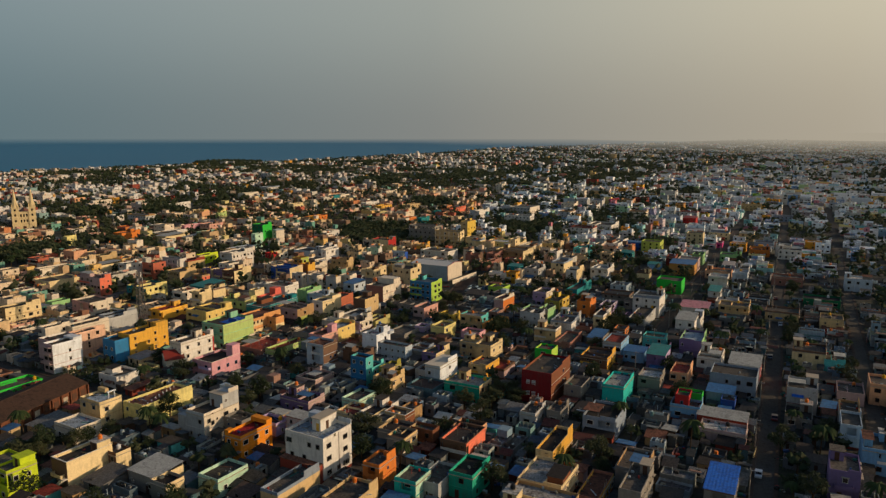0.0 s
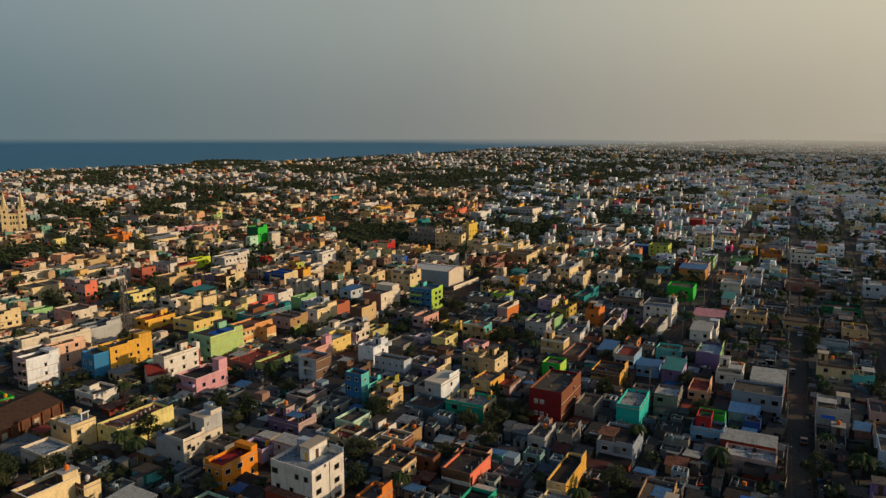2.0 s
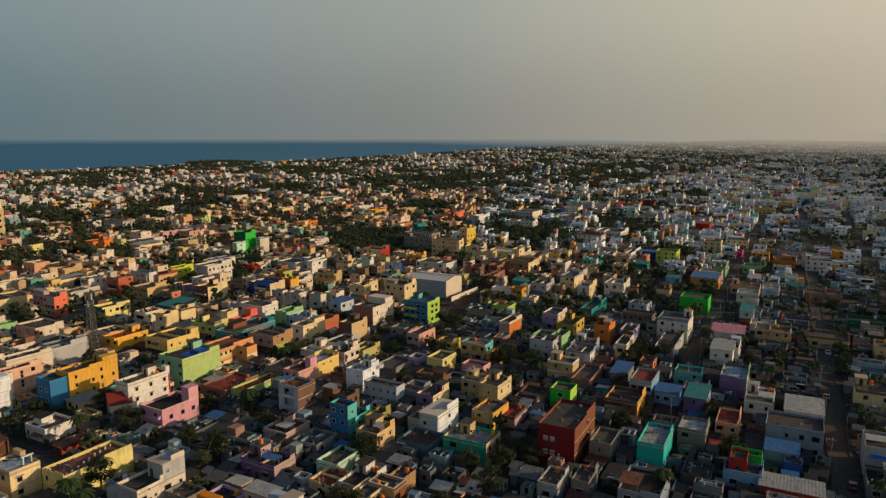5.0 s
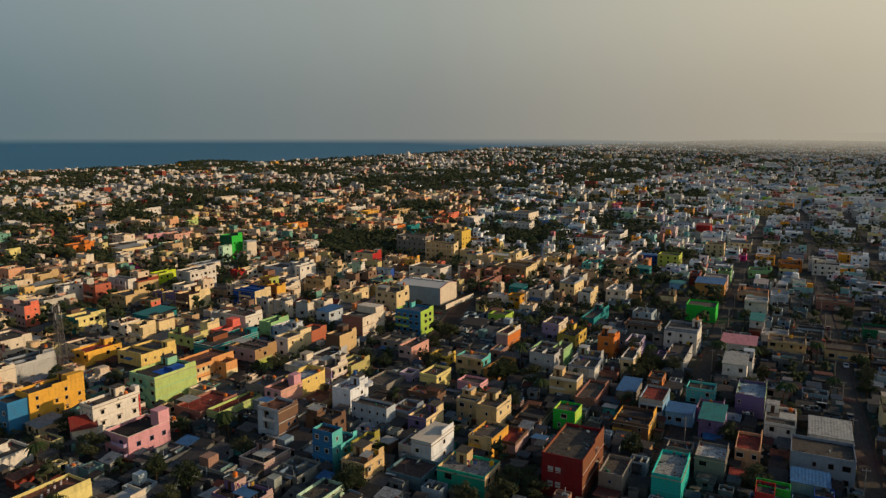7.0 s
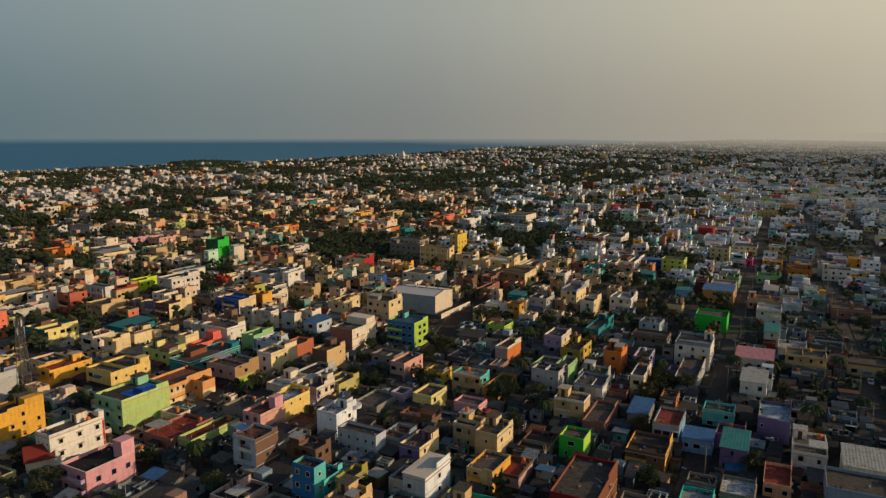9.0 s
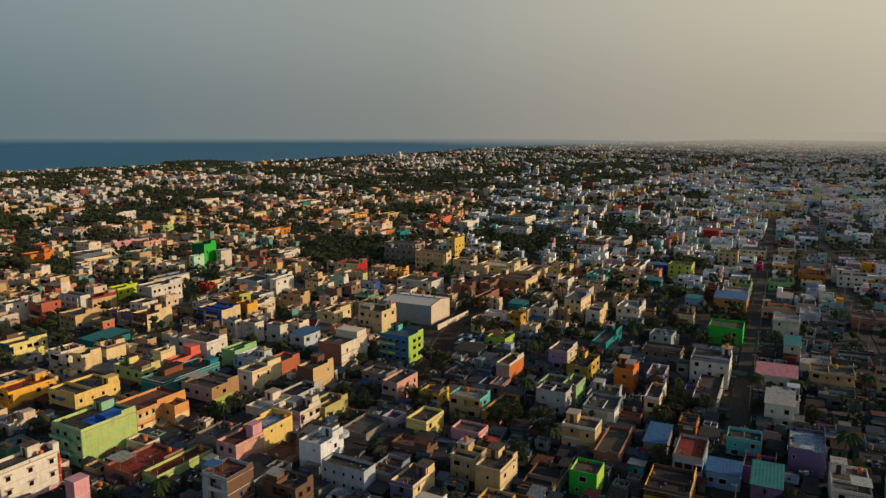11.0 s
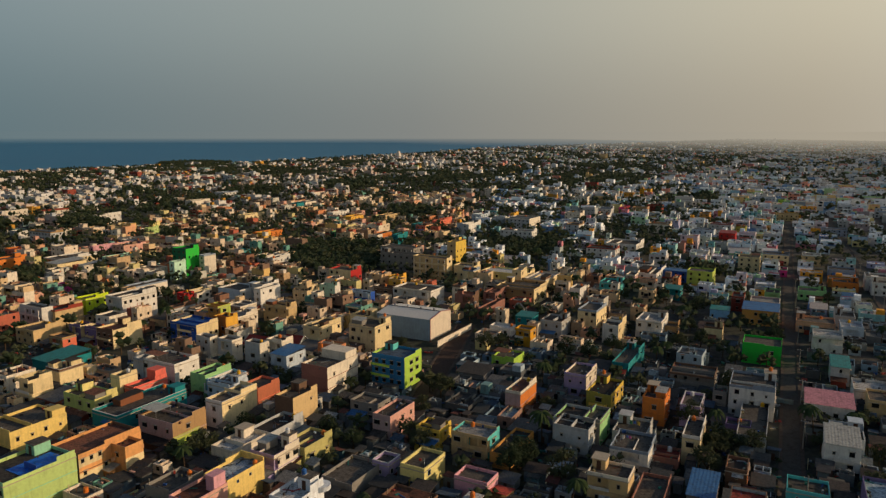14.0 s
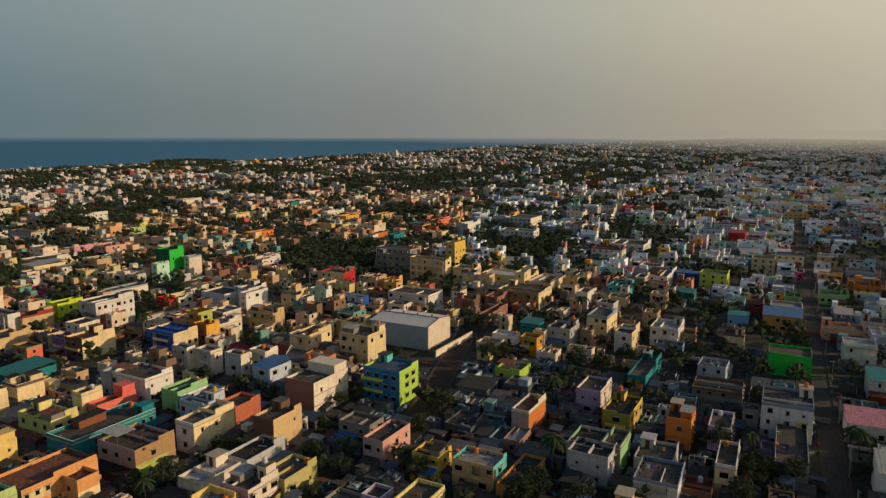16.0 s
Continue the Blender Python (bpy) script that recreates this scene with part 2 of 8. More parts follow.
def sheet_mesh(name, mat, drop, keep, kind, label, rings, step):
    s = Shape()
    radii = [0.0] + [FAR * (k / rings) ** 1.5 for k in range(1, rings + 1)]
    turns = 180
    grid = []
    for r in radii:
        for a in range(turns):
            x, y = HX + r * math.cos(6.28318 * a / turns), HY + r * math.sin(6.28318 * a / turns)
            grid.append((x, y, land(x, y) + drop(x, y)))
    s.v = grid
    for k in range(rings):
        for a in range(turns):
            b = (a + 1) % turns
            q = (k * turns + a, (k + 1) * turns + a, (k + 1) * turns + b, k * turns + b)
            if keep(*grid[q[0]][:2]) or keep(*grid[q[2]][:2]):
                s.f.append(q)
                s.m.append(0)
    ob = new(name, s.mesh(name, [mat]))
    return tagged(ob, label, name, kind=kind)


def ground_material():
    m, n, l, p = nodes_of("dusty_ground")
    geo, big, small, mix, ramp = (n.new("ShaderNode" + k) for k in ("NewGeometry", "TexNoise", "TexNoise", "Mix", "ValToRGB"))
    for t, s in ((big, 0.03), (small, 0.6)):
        t.inputs["Scale"].default_value, t.inputs["Detail"].default_value = s, 6
        l.new(geo.outputs["Position"], t.inputs["Vector"])
    e = ramp.color_ramp.elements
    e[0].position, e[0].color = 0.35, rgb("#30361f")
    e[1].position, e[1].color = 0.6, rgb("#3c3b34")
    bits, litter = n.new("ShaderNodeTexVoronoi"), n.new("ShaderNodeMix")
    bits.inputs["Scale"].default_value = 0.7
    l.new(geo.outputs["Position"], bits.inputs["Vector"])
    litter.data_type, litter.blend_type = "RGBA", "SOFT_LIGHT"
    litter.inputs["Factor"].default_value = 0.8
    l.new(big.outputs["Fac"], ramp.inputs["Fac"])
    mix.data_type, mix.blend_type = "RGBA", "MULTIPLY"
    mix.inputs["Factor"].default_value = 0.6
    l.new(ramp.outputs[0], mix.inputs["A"])
    l.new(small.outputs["Color"], mix.inputs["B"])
    l.new(mix.outputs["Result"], litter.inputs["A"])
    grey = n.new("ShaderNodeRGBToBW")
    l.new(bits.outputs["Color"], grey.inputs[0])
    l.new(grey.outputs[0], litter.inputs["B"])
    l.new(litter.outputs["Result"], p.inputs["Base Color"])
    p.inputs["Roughness"].default_value = 0.95
    return m


def water_material():
    m, n, l, p = nodes_of("sea_water")
    geo, noi, b = n.new("ShaderNodeNewGeometry"), n.new("ShaderNodeTexNoise"), n.new("ShaderNodeBump")
    l.new(geo.outputs["Position"], noi.inputs["Vector"])
    noi.inputs["Scale"].default_value, noi.inputs["Detail"].default_value = 0.08, 8
    b.inputs["Strength"].default_value, b.inputs["Distance"].default_value = 0.35, 1.0
    l.new(noi.outputs["Fac"], b.inputs["Height"])
    l.new(b.outputs[0], p.inputs["Normal"])
    p.inputs["Base Color"].default_value = rgb("#307090")
    p.inputs["Roughness"].default_value = 0.5
    p.inputs["Specular IOR Level"].default_value = 0.1
    return m


sheet_mesh("ground", ground_material(), lambda x, y: -1.6 - 14 * min(1.0, (coast(y) - 40 - x) / 400.0) if x < coast(y) - 40 else 0.0, lambda x, y: True, "structure", "dusty brown earth plain under the town", 60, 0)


def sea():
    s = Shape()
    rows, cols = 130, 24
    grid = []
    for j in range(rows + 1):
        y = -2600.0 + 7200.0 * j / rows
        edge = HX - math.sqrt(max(FAR ** 2 - (y - HY) ** 2, 1.0))
        shore = coast(y) + 6.0
        for k in range(cols + 1):
            x = shore + (min(edge, shore - 1.0) - shore) * k / cols
            grid.append((x, y, land(x, y, 69.0) - 0.4))
    s.v = grid
    for j in range(rows):
        for k in range(cols):
            q = j * (cols + 1) + k
            s.f.append((q, q + cols + 1, q + cols + 2, q + 1))
            s.m.append(0)
    tagged(new("water", s.mesh("water", [water_material()])), "calm grey-blue sea reaching the horizon", "water", kind="structure")


sea()

# ---- streets ----
ASPHALT = weathered("worn_street", "#4c4841", rough=0.95, stain="#332a22", amount=0.8, bump=0.4, mottle=0.5)
KERB = weathered("kerb_stone", "#50443a", rough=0.95, stain="#332a22", amount=0.8, mottle=0.5)
STREETS = []    # strips (x0, y0, x1, y1, half width)


def street(name, label, x0, y0, x1, y1, half, mat=None):
    STREETS.append((x0, y0, x1, y1, half))
    d = Vector((x1 - x0, y1 - y0, 0)).normalized()
    side = Vector((d.y, -d.x, 0))
    s, k = Shape(), Shape()
    steps = max(2, int(math.hypot(x1 - x0, y1 - y0) / 12))
    for n in range(steps):
        a, b = (Vector((x0 + (x1 - x0) * f / steps, y0 + (y1 - y0) * f / steps, 0.05)) for f in (n, n + 1))
        s.face([a - side * half, a + side * half, b + side * half, b - side * half])
        for e in (-1, 1):
            p, q = a + side * half * e, b + side * half * e
            p2, q2 = p + side * e * 0.9, q + side * e * 0.9
            up = Vector((0, 0, 0.17))
            k.face([p, q, q + up, p + up] if e < 0 else [q, p, p + up, q + up])
            k.face([p + up, q + up, q2 + up, p2 + up] if e < 0 else [q + up, p + up, p2 + up, q2 + up])
    ob = tagged(new(name, s.mesh(name, [mat or ASPHALT])), label, "road", kind="structure")
    part("kerb", k, [KERB], ob, "low concrete kerb")


street("road_1", "narrow dusty street between house rows", -3.0, 40.0, -66.0, 940.0, 2.1)
street("road_2", "narrow lane between house rows", -62.0, 215.0, -97.0, 900.0, 2.1)
street("road_3", "narrow lane beside low houses", 20.0, 60.0, -22.0, 940.0, 2.0)
street("road_4", "cross street through the houses", -330.0, 133.0, 20.0, 133.0, 1.9)
street("road_5", "bare lane past the warehouse", -168.0, 290.0, -196.0, 376.0, 3.4, weathered("bare_red_earth", "#46342a", rough=0.95, stain="#2a211c", amount=0.7, bump=0.4, mottle=0.3, speckle=0.35))

# ---- where things stand ----
GX0, GY0, GX1, GY1 = -760, -20, 240, 1000
taken = np.zeros((GX1 - GX0, GY1 - GY0), dtype=np.uint8)


def claim(x, y, w, d, pad=0.0):
    taken[max(0, int(x - w / 2 - pad - GX0)):max(0, int(math.ceil(x + w / 2 + pad - GX0))), max(0, int(y - d / 2 - pad - GY0)):max(0, int(math.ceil(y + d / 2 + pad - GY0)))] = 1


def is_free(x, y, w, d):
    some = taken[int(x - w / 2 - GX0):int(math.ceil(x + w / 2 - GX0)), int(y - d / 2 - GY0):int(math.ceil(y + d / 2 - GY0))]
    return some.size > 0 and not some.any()


for x0, y0, x1, y1, half in STREETS:
    for n in range(400):
        claim(x0 + (x1 - x0) * n / 399, y0 + (y1 - y0) * n / 399, 2 * half + 0.6, 2 * half + 0.6)

# ---- windows, doors, tanks, shared by the houses ----


def window_mesh(w, h, mat):
    """A frame that stands proud of the wall, as one ring."""
    s = Shape()
    rect = lambda e: ((-w / 2 + e, e), (w / 2 - e, e), (w / 2 - e, h - e), (-w / 2 + e, h - e))  # noqa: E731
    for e, y in ((0, 0.02), (0, -0.09), (0.1, -0.09), (0.1, 0.02)):
        s.v += [(x, y, z) for x, z in rect(e)]
    for ring in range(3):
        for i in range(4):
            k = (i + 1) % 4
            s.f.append((4 * ring + i, 4 * ring + k, 4 * ring + 4 + k, 4 * ring + 4 + i))
            s.m.append(0)
    return s.mesh("window_frame", [mat])


def pane_mesh(w, h):
    return Shape().box(-w / 2 + 0.06, -0.035, 0.06, w / 2 - 0.06, 0.01, h - 0.06).mesh("pane", [GLASS])


def shade_mesh(w):
    return Shape().box(-w / 2 - 0.22, -0.6, 0.0, w / 2 + 0.22, 0.01, 0.1).mesh("sunshade", [SHADE])


FRAMES = (FRAME, plain("white_window_paint", "#c8c4bc", 0.5), plain("brown_window_paint", "#54382a", 0.6), plain("blue_window_paint", "#35567c", 0.5))
WINDOWS = {k: ([window_mesh(*k, m) for m in FRAMES], pane_mesh(*k), shade_mesh(k[0])) for k in ((1.2, 1.3), (0.8, 1.1), (1.8, 1.35), (0.6, 0.7))}
FAR_WINDOWS = {k: Shape().box(-k[0] / 2, -0.05, 0, k[0] / 2, 0.01, k[1]).box(-k[0] / 2 - 0.1, -0.12, -0.1, k[0] / 2 + 0.1, 0.01, 0, 1).box(-k[0] / 2 - 0.15, -0.45, k[1] + 0.02, k[0] / 2 + 0.15, 0.01, k[1] + 0.12, 1).mesh("window", [GLASS, SHADE]) for k in WINDOWS}
DOORS = Shape().box(-0.5, -0.06, 0, 0.5, 0.02, 2.05).mesh("door", [DOOR])


def put_window(house, kind, m):
    if math.hypot(house.matrix_basis.translation.x + 37, house.matrix_basis.translation.y - 65) > 215:
        part("window", FAR_WINDOWS[kind], None, house, "dark window under a concrete sunshade", at=m)
        return
    frame_mesh, pane, shade = WINDOWS[kind]
    ob = part("window", frame_mesh[house.get("trim", 0)], None, house, at=m)
    part("pane", pane, None, ob, "dark glass")
    if kind[0] > 0.7 and house.get("shaded", True):
        part("sunshade", shade, None, ob, "concrete sunshade", at=pose(0, 0, kind[1] + 0.1))


def tank_meshes(mat):
    s = Shape()
    s.tube(0, 0, 0, 0.9, 0.52, 0.55, 12).tube(0, 0, 0.9, 1.12, 0.55, 0.22, 12).tube(0, 0, 1.12, 1.2, 0.24, 0.24, 12)
    for z in (0.25, 0.5, 0.75):
        s.tube(0, 0, z, z + 0.05, 0.565, 0.565, 12, cap=False)
    return s.mesh("tank", [mat])


TANKS = {"black": tank_meshes(BLACK), "orange": tank_meshes(plain("orange_tank_plastic", "#d8762a", 0.5)), "white": tank_meshes(plain("white_tank_plastic", "#cfd2d2", 0.5)), "yellow": tank_meshes(plain("yellow_tank_plastic", "#d8a41e", 0.5)), "blue": tank_meshes(plain("blue_tank_plastic", "#2c5c9c", 0.5))}


def water_tank(x, y, z, colour):
    ob = thing("water_tank", pose(x, y, z), f"{colour} plastic water tank on a flat roof", "water tank", "rooftop water tanks")
    part("body", TANKS[colour], None, ob)
    s = Shape()
    s.box(-0.6, -0.6, -0.02, 0.6, 0.6, 0.06)
    part("stand", s, [SHADE], ob, "concrete stand slab", at=pose(0, 0, -0.06))


COUNT = ("", "one-storey", "two-storey", "three-storey", "four-storey", "five-storey")
WORDS = {"blush": "pale blush", "vividorange": "bright orange", "bluewhite": "bright white", "moss": "moss green", "brick": "brick-red", "butter": "butter yellow", "offwhite": "off-white", "greywhite": "greyish white", "skywhite": "bluish white", "greyblue": "grey-blue", "pinkgrey": "dull pink", "pinkbrown": "brownish pink", "redbrown": "red-brown", "darkred": "dark red",
         "paleyellow": "pale yellow", "yellowlime": "yellow-lime", "yellowgreen": "yellow-green", "palelime": "pale lime", "palegreen": "pale green", "palemint": "pale mint", "vividgreen": "vivid green", "darkgreen": "dark green",
         "vividteal": "vivid teal", "skyblue": "sky blue", "royal": "royal blue", "magentagrey": "greyish magenta", "dark": "sooty dark", "rust": "rust-brown"}
ROOFWORD = {"concrete": "grey concrete terrace", "white": "white roof terrace", "skywhite": "pale blue terrace", "terracotta": "red roof terrace", "rust": "brown roof", "dark": "dark roof", "slate": "slate-blue roof", "blueterrace": "blue-coated terrace", "crimson": "crimson roof terrace",
            "bluesheet": "dull blue sheet roof", "vividblue": "bright blue sheet roof", "tealsheet": "teal sheet roof", "redsheet": "red sheet roof", "pinksheet": "pink sheet roof", "sheet": "grey sheet roof"}


def sheet_roof(house, w, d, h, name, rise):
    """Corrugated sheets that slope down to the south, with a real thickness, on short posts."""
    s = Shape()
    n = max(6, int(w / 0.34))
    for k in range(n):
        xa, xb = -w / 2 - 0.25 + (w + 0.5) * k / n, -w / 2 - 0.25 + (w + 0.5) * (k + 1) / n
        za, zb = (0.03, 0.0) if k % 2 else (0.0, 0.03)
        y0, y1 = -d / 2 - 0.35, d / 2 + 0.2
        a, b, c, e = (xa, y0, h + za), (xb, y0, h + zb), (xb, y1, h + zb + rise), (xa, y1, h + za + rise)
        s.face([a, b, c, e])
        low = [(p[0], p[1], p[2] - 0.03) for p in (e, c, b, a)]
        s.face(low)
        s.face([low[3], low[2], b, a])
        s.face([low[1], low[0], e, c])
    for x in (-w / 2 + 0.1, w / 2 - 0.2):
        for y in (-d / 2 + 0.1, d / 2 - 0.2):
            s.box(x, y, h - 0.6, x + 0.1, y + 0.1, h + (rise if y > 0 else 0) + 0.02, bottom=False)
    part("roof_sheet", s, [roofing(name)], house, ROOFWORD[name])


HOMES, TERRACES, HALF = [], [], {}


def house(x, y, w, d, h, wall, east, roof, opts="", rz=0.0, rnd=None):
    rnd = rnd or random.Random(int(x * 13.7 + y * 7.1))
    floors = max(1, min(5, round((h - 0.6) / 3.2)))
    sheeted = roof in SHEET
    claim(x, y, w, d)
    HOMES.append((x, y, (w + d) / 4))
    HALF[(x, y)] = (w / 2, d / 2)
    word = WORDS.get(wall, wall)
    label = f"{word} {COUNT[floors]} plastered house with {ROOFWORD[roof]}"
    if east != wall:
        label = f"{word} {COUNT[floors]} house with {WORDS.get(east, east)} side, {ROOFWORD[roof]}"
    base = thing("house", pose(x, y, 0, 0, 0, rz), label, "house")
    base["trim"] = rnd.choice((0, 1, 1, 2, 3))
    base["shaded"] = rnd.random() < 0.33
    # the east face has its own colour, for some houses only a sunlit tone
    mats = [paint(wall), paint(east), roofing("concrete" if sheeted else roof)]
    X, Y = w / 2, d / 2
    sink = 0.75 if not sheeted else 0.3
    distant = math.hypot(x + 37, y - 65) > 450
    own = random.Random(int(x * 5.3 - y * 11.9))
    loggia = not distant and floors > 1 and w > 4.5 and d > 5.0 and opts != "b" and "p" not in opts and own.random() < 0.5
    fh, deep = (h - sink) / floors, 1.35
    if loggia:
        # sit-outs set back into the front of the upper floors
        cut_a, cut_b = own.choice(((-X, X), (-X, X * 0.1), (-X * 0.1, X), (-X * 0.5, X * 0.6)))
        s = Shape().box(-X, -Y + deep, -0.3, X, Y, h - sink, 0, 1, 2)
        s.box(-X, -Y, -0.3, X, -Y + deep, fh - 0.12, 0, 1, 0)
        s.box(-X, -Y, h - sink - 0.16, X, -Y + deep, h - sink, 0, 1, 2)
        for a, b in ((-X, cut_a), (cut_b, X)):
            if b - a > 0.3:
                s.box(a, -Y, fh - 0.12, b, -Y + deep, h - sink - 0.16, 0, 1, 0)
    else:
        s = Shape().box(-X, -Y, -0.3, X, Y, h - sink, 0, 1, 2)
    if distant:
        for k in range(floors):
            for j in range(max(1, int(w / 3.6))):
                u, z = -X + w * (j + 0.5) / max(1, int(w / 3.6)), (k + 0.35) * (h - sink) / floors
                s.box(u - 0.55, -Y - 0.05, z, u + 0.55, -Y + 0.01, z + 1.25, 3)
            for j in range(int(d / 4.5) if rnd.random() < 0.6 else 0):
                u, z = -Y + d * (j + 0.5) / int(d / 4.5), (k + 0.35) * (h - sink) / floors
                s.box(X - 0.01, u - 0.5, z, X + 0.05, u + 0.5, z + 1.25, 3)
    part("wall", s, mats + [GLASS], base)
    if loggia:
        for k in range(1, floors):
            z = k * fh
            ob = part("loggia", Shape().box(cut_a + 0.01, -Y - 0.1, z - 0.12, cut_b - 0.01, -Y + deep - 0.004, z + 0.02), [paint(wall)], base, "shaded sit-out set back behind the front wall")
            part("railing", Shape().box(cut_a + 0.02, -Y - 0.08, z + 0.024, cut_b - 0.02, -Y + 0.04, z + own.choice((0.75, 0.9, 0.95))), [paint(own.choice((east, wall, wall, "white")))], ob)
            posts = [cut_a + 0.18, cut_b - 0.18] if cut_b - cut_a < 5.5 else [cut_a + 0.18, (cut_a + cut_b) / 2, cut_b - 0.18]
            for u in posts if math.hypot(x + 37, y - 65) < 240 else ():
                part("pillar", Shape().box(u - 0.14, -Y + 0.05, z + 0.024, u + 0.14, -Y + 0.3, z + fh - 0.16), [paint(wall)], ob)
    elif own.random() < 0.3 and floors > 1 and math.hypot(x + 37, y - 65) < 230 and is_free(x, y - Y - 0.9, w * 0.7, 1.2):
        g, n, run = Shape(), 14, min(4.2, w * 0.8)
        for k in range(n):
            u = -run / 2 + run * k / n
            g.box(u, -Y - 1.05, max(-0.1, (k - 2) * fh / n), u + run / n, -Y - 0.006, (k + 1) * fh / n)
        g.box(run / 2, -Y - 1.05, fh - 0.25, run / 2 + 0.9, -Y - 0.006, fh)
        part("staircase", g, [paint(own.choice((wall, "grey", "offwhite")))], base, "plastered outside stair to the upper floor")
    p, th = Shape(), 0.16
    top = h - sink + 0.004
    gap = rnd.random() < 0.3 and not sheeted and w > 6
    cut = rnd.uniform(-X * 0.3, X * 0.3) if gap else X
    p.box(-X, -Y, top, cut, -Y + th, h, 0, 1, bottom=False)
    if gap:
        p.box(cut, -Y, top, X, -Y + th, h + 0.5 if rnd.random() < 0.5 else h - 0.35, 0, 1, bottom=False)
    step = rnd.choice((0.0, 0.0, 0.6, 0.9, 1.4)) if not sheeted and d > 6 else 0.0
    part_at = rnd.uniform(-0.2, 0.5) * Y
    p.box(X - th, -Y + th, top, X, part_at, h, 0, 1, bottom=False)
    p.box(X - th, part_at, top, X, Y - th, h + step, 0, 1, bottom=False)
    p.box(-X, Y - th, top, X, Y, h, 0, 1, bottom=False)
    p.box(-X, -Y + th, top, -X + th, Y - th, h, 0, 1, bottom=False)
    second = rnd.choice(("white", "offwhite", "brown", "redbrown", "tan", "greyblue"))
    part("parapet", p, mats if rnd.random() < 0.7 or "p" in opts or wall not in ("white", "offwhite", "cream", "sand", "greywhite", "beige", "tan", "grey", "brown", "pinkgrey") else [paint(second)] * 3, base)
    if rnd.random() < 0.35 and math.hypot(x + 37, y - 65) < 300:
        g = Shape().box(-X - 0.02, -Y - 0.02, -0.2, X + 0.02, -Y, 0.7).box(X, -Y, -0.2, X + 0.02, Y, 0.7)
        part("plinth", g, [paint(rnd.choice(("brown", "redbrown", "grey", "dark")))], base, "darker painted plinth")
    if rnd.random() < 0.4 and not sheeted and step == 0.0 and not gap:
        g, o = Shape(), 0.06
        g.box(-X - o, -Y - o, h + 0.002, X + o, -Y + th + o, h + 0.07).box(X - th - o, -Y + th + o, h + 0.002, X + o, Y - th - o, h + 0.07)
        g.box(-X - o, Y - th - o, h + 0.002, X + o, Y + o, h + 0.07).box(-X - o, -Y + th + o, h + 0.002, -X + th + o, Y - th - o, h + 0.07)
        part("coping", g, [paint(rnd.choice(("white", "offwhite", wall, "brown")))], base, "thin coping along the parapet")
    # ledges at each floor
    if rnd.random() < 0.65 and math.hypot(x + 37, y - 65) < 300:
        for k in range(1, floors):
            z = k * (h - sink) / floors
            g = Shape().box(-X - 0.14, -Y - 0.14, z - 0.08, X + 0.14, -Y, z + 0.06).box(X, -Y, z - 0.08, X + 0.14, Y, z + 0.06)
            part("ledge", g, [paint(wall)], base)
    if rnd.random() < 0.4 and not sheeted:
        g = Shape().box(-X - 0.22, -Y - 0.22, top - 0.14, X + 0.22, -Y, top).box(X, -Y, top - 0.14, X + 0.22, Y, top)
        part("cornice", g, [SHADE], base, "projecting roof slab edge")
    # windows on the south and east faces, fewer behind
    kinds = list(WINDOWS)
    for k in range(floors):
        z = k * fh + fh * 0.36
        for length, where in ((w, "s"), (d, "e")):
            many = max(0, int(length / rnd.uniform(2.4, 4.2))) if not distant else 0
            if where == "e" and rnd.random() < 0.4 or "q" in opts:
                many = 0
            for j in range(many):
                if rnd.random() < 0.22:
                    continue
                u = -length / 2 + length * (j + 0.5) / many + rnd.uniform(-0.25, 0.25)
                kind = kinds[rnd.choice((0, 0, 1, 1, 2, 3))]
                if kind[0] > length * 0.5:
                    kind = kinds[3]
                m = pose(u, -Y - 0.002 + (deep if loggia and k > 0 and cut_a < u < cut_b else 0.0), z) if where == "s" else pose(X + 0.002, u, z, 0, 0, 90)
                put_window(base, kind, m)
    far_off = math.hypot(x + 37, y - 65) > 300
    if math.hypot(x + 37, y - 65) < 150:
        part("door", DOORS, None, base, "brown wooden door", at=pose(rnd.uniform(-X * 0.6, X * 0.6), -Y - 0.003, 0.02))
    lw = w * rnd.uniform(0.45, 0.9)
    if rnd.random() < 0.55 and h > 4.5 and "p" not in opts and is_free(x, y - Y - 1.5, lw, 2.2):
        # a lean-to of sheets against the front wall
        claim(x, y - Y - 1.5, lw, 2.2)
        lx, reach = rnd.uniform(-1, 1) * (w - lw) / 2, 2.6
        g = Shape().box(lx - lw / 2, -Y - reach, -0.2, lx + lw / 2, -Y - 0.004, 2.1)
        ob = part("lean_to", g, [paint(rnd.choice(("brown", "grey", wall, "redbrown", "tan")))], base, "low lean-to against the house wall")
        g = Shape()
        k = 0
        for z in (-0.05, 0.0):
            g.v += [(lx - lw / 2 - 0.3, -Y - reach - 0.5, 2.16 + z), (lx + lw / 2 + 0.3, -Y - reach - 0.5, 2.16 + z), (lx + lw / 2 + 0.3, -Y - 0.01, 2.85 + z), (lx - lw / 2 - 0.3, -Y - 0.01, 2.85 + z)]
        for q in ((4, 5, 6, 7), (0, 1, 5, 4), (1, 2, 6, 5), (2, 3, 7, 6), (3, 0, 4, 7), (3, 2, 1, 0)):
            g.f.append(q)
            g.m.append(0)
        part("roof_sheet", g, [roofing(rnd.choice(("sheet", "dark", "rust", "terracotta", "rust", "concrete", "bluesheet")))], ob, "weathered sloping sheet roof")
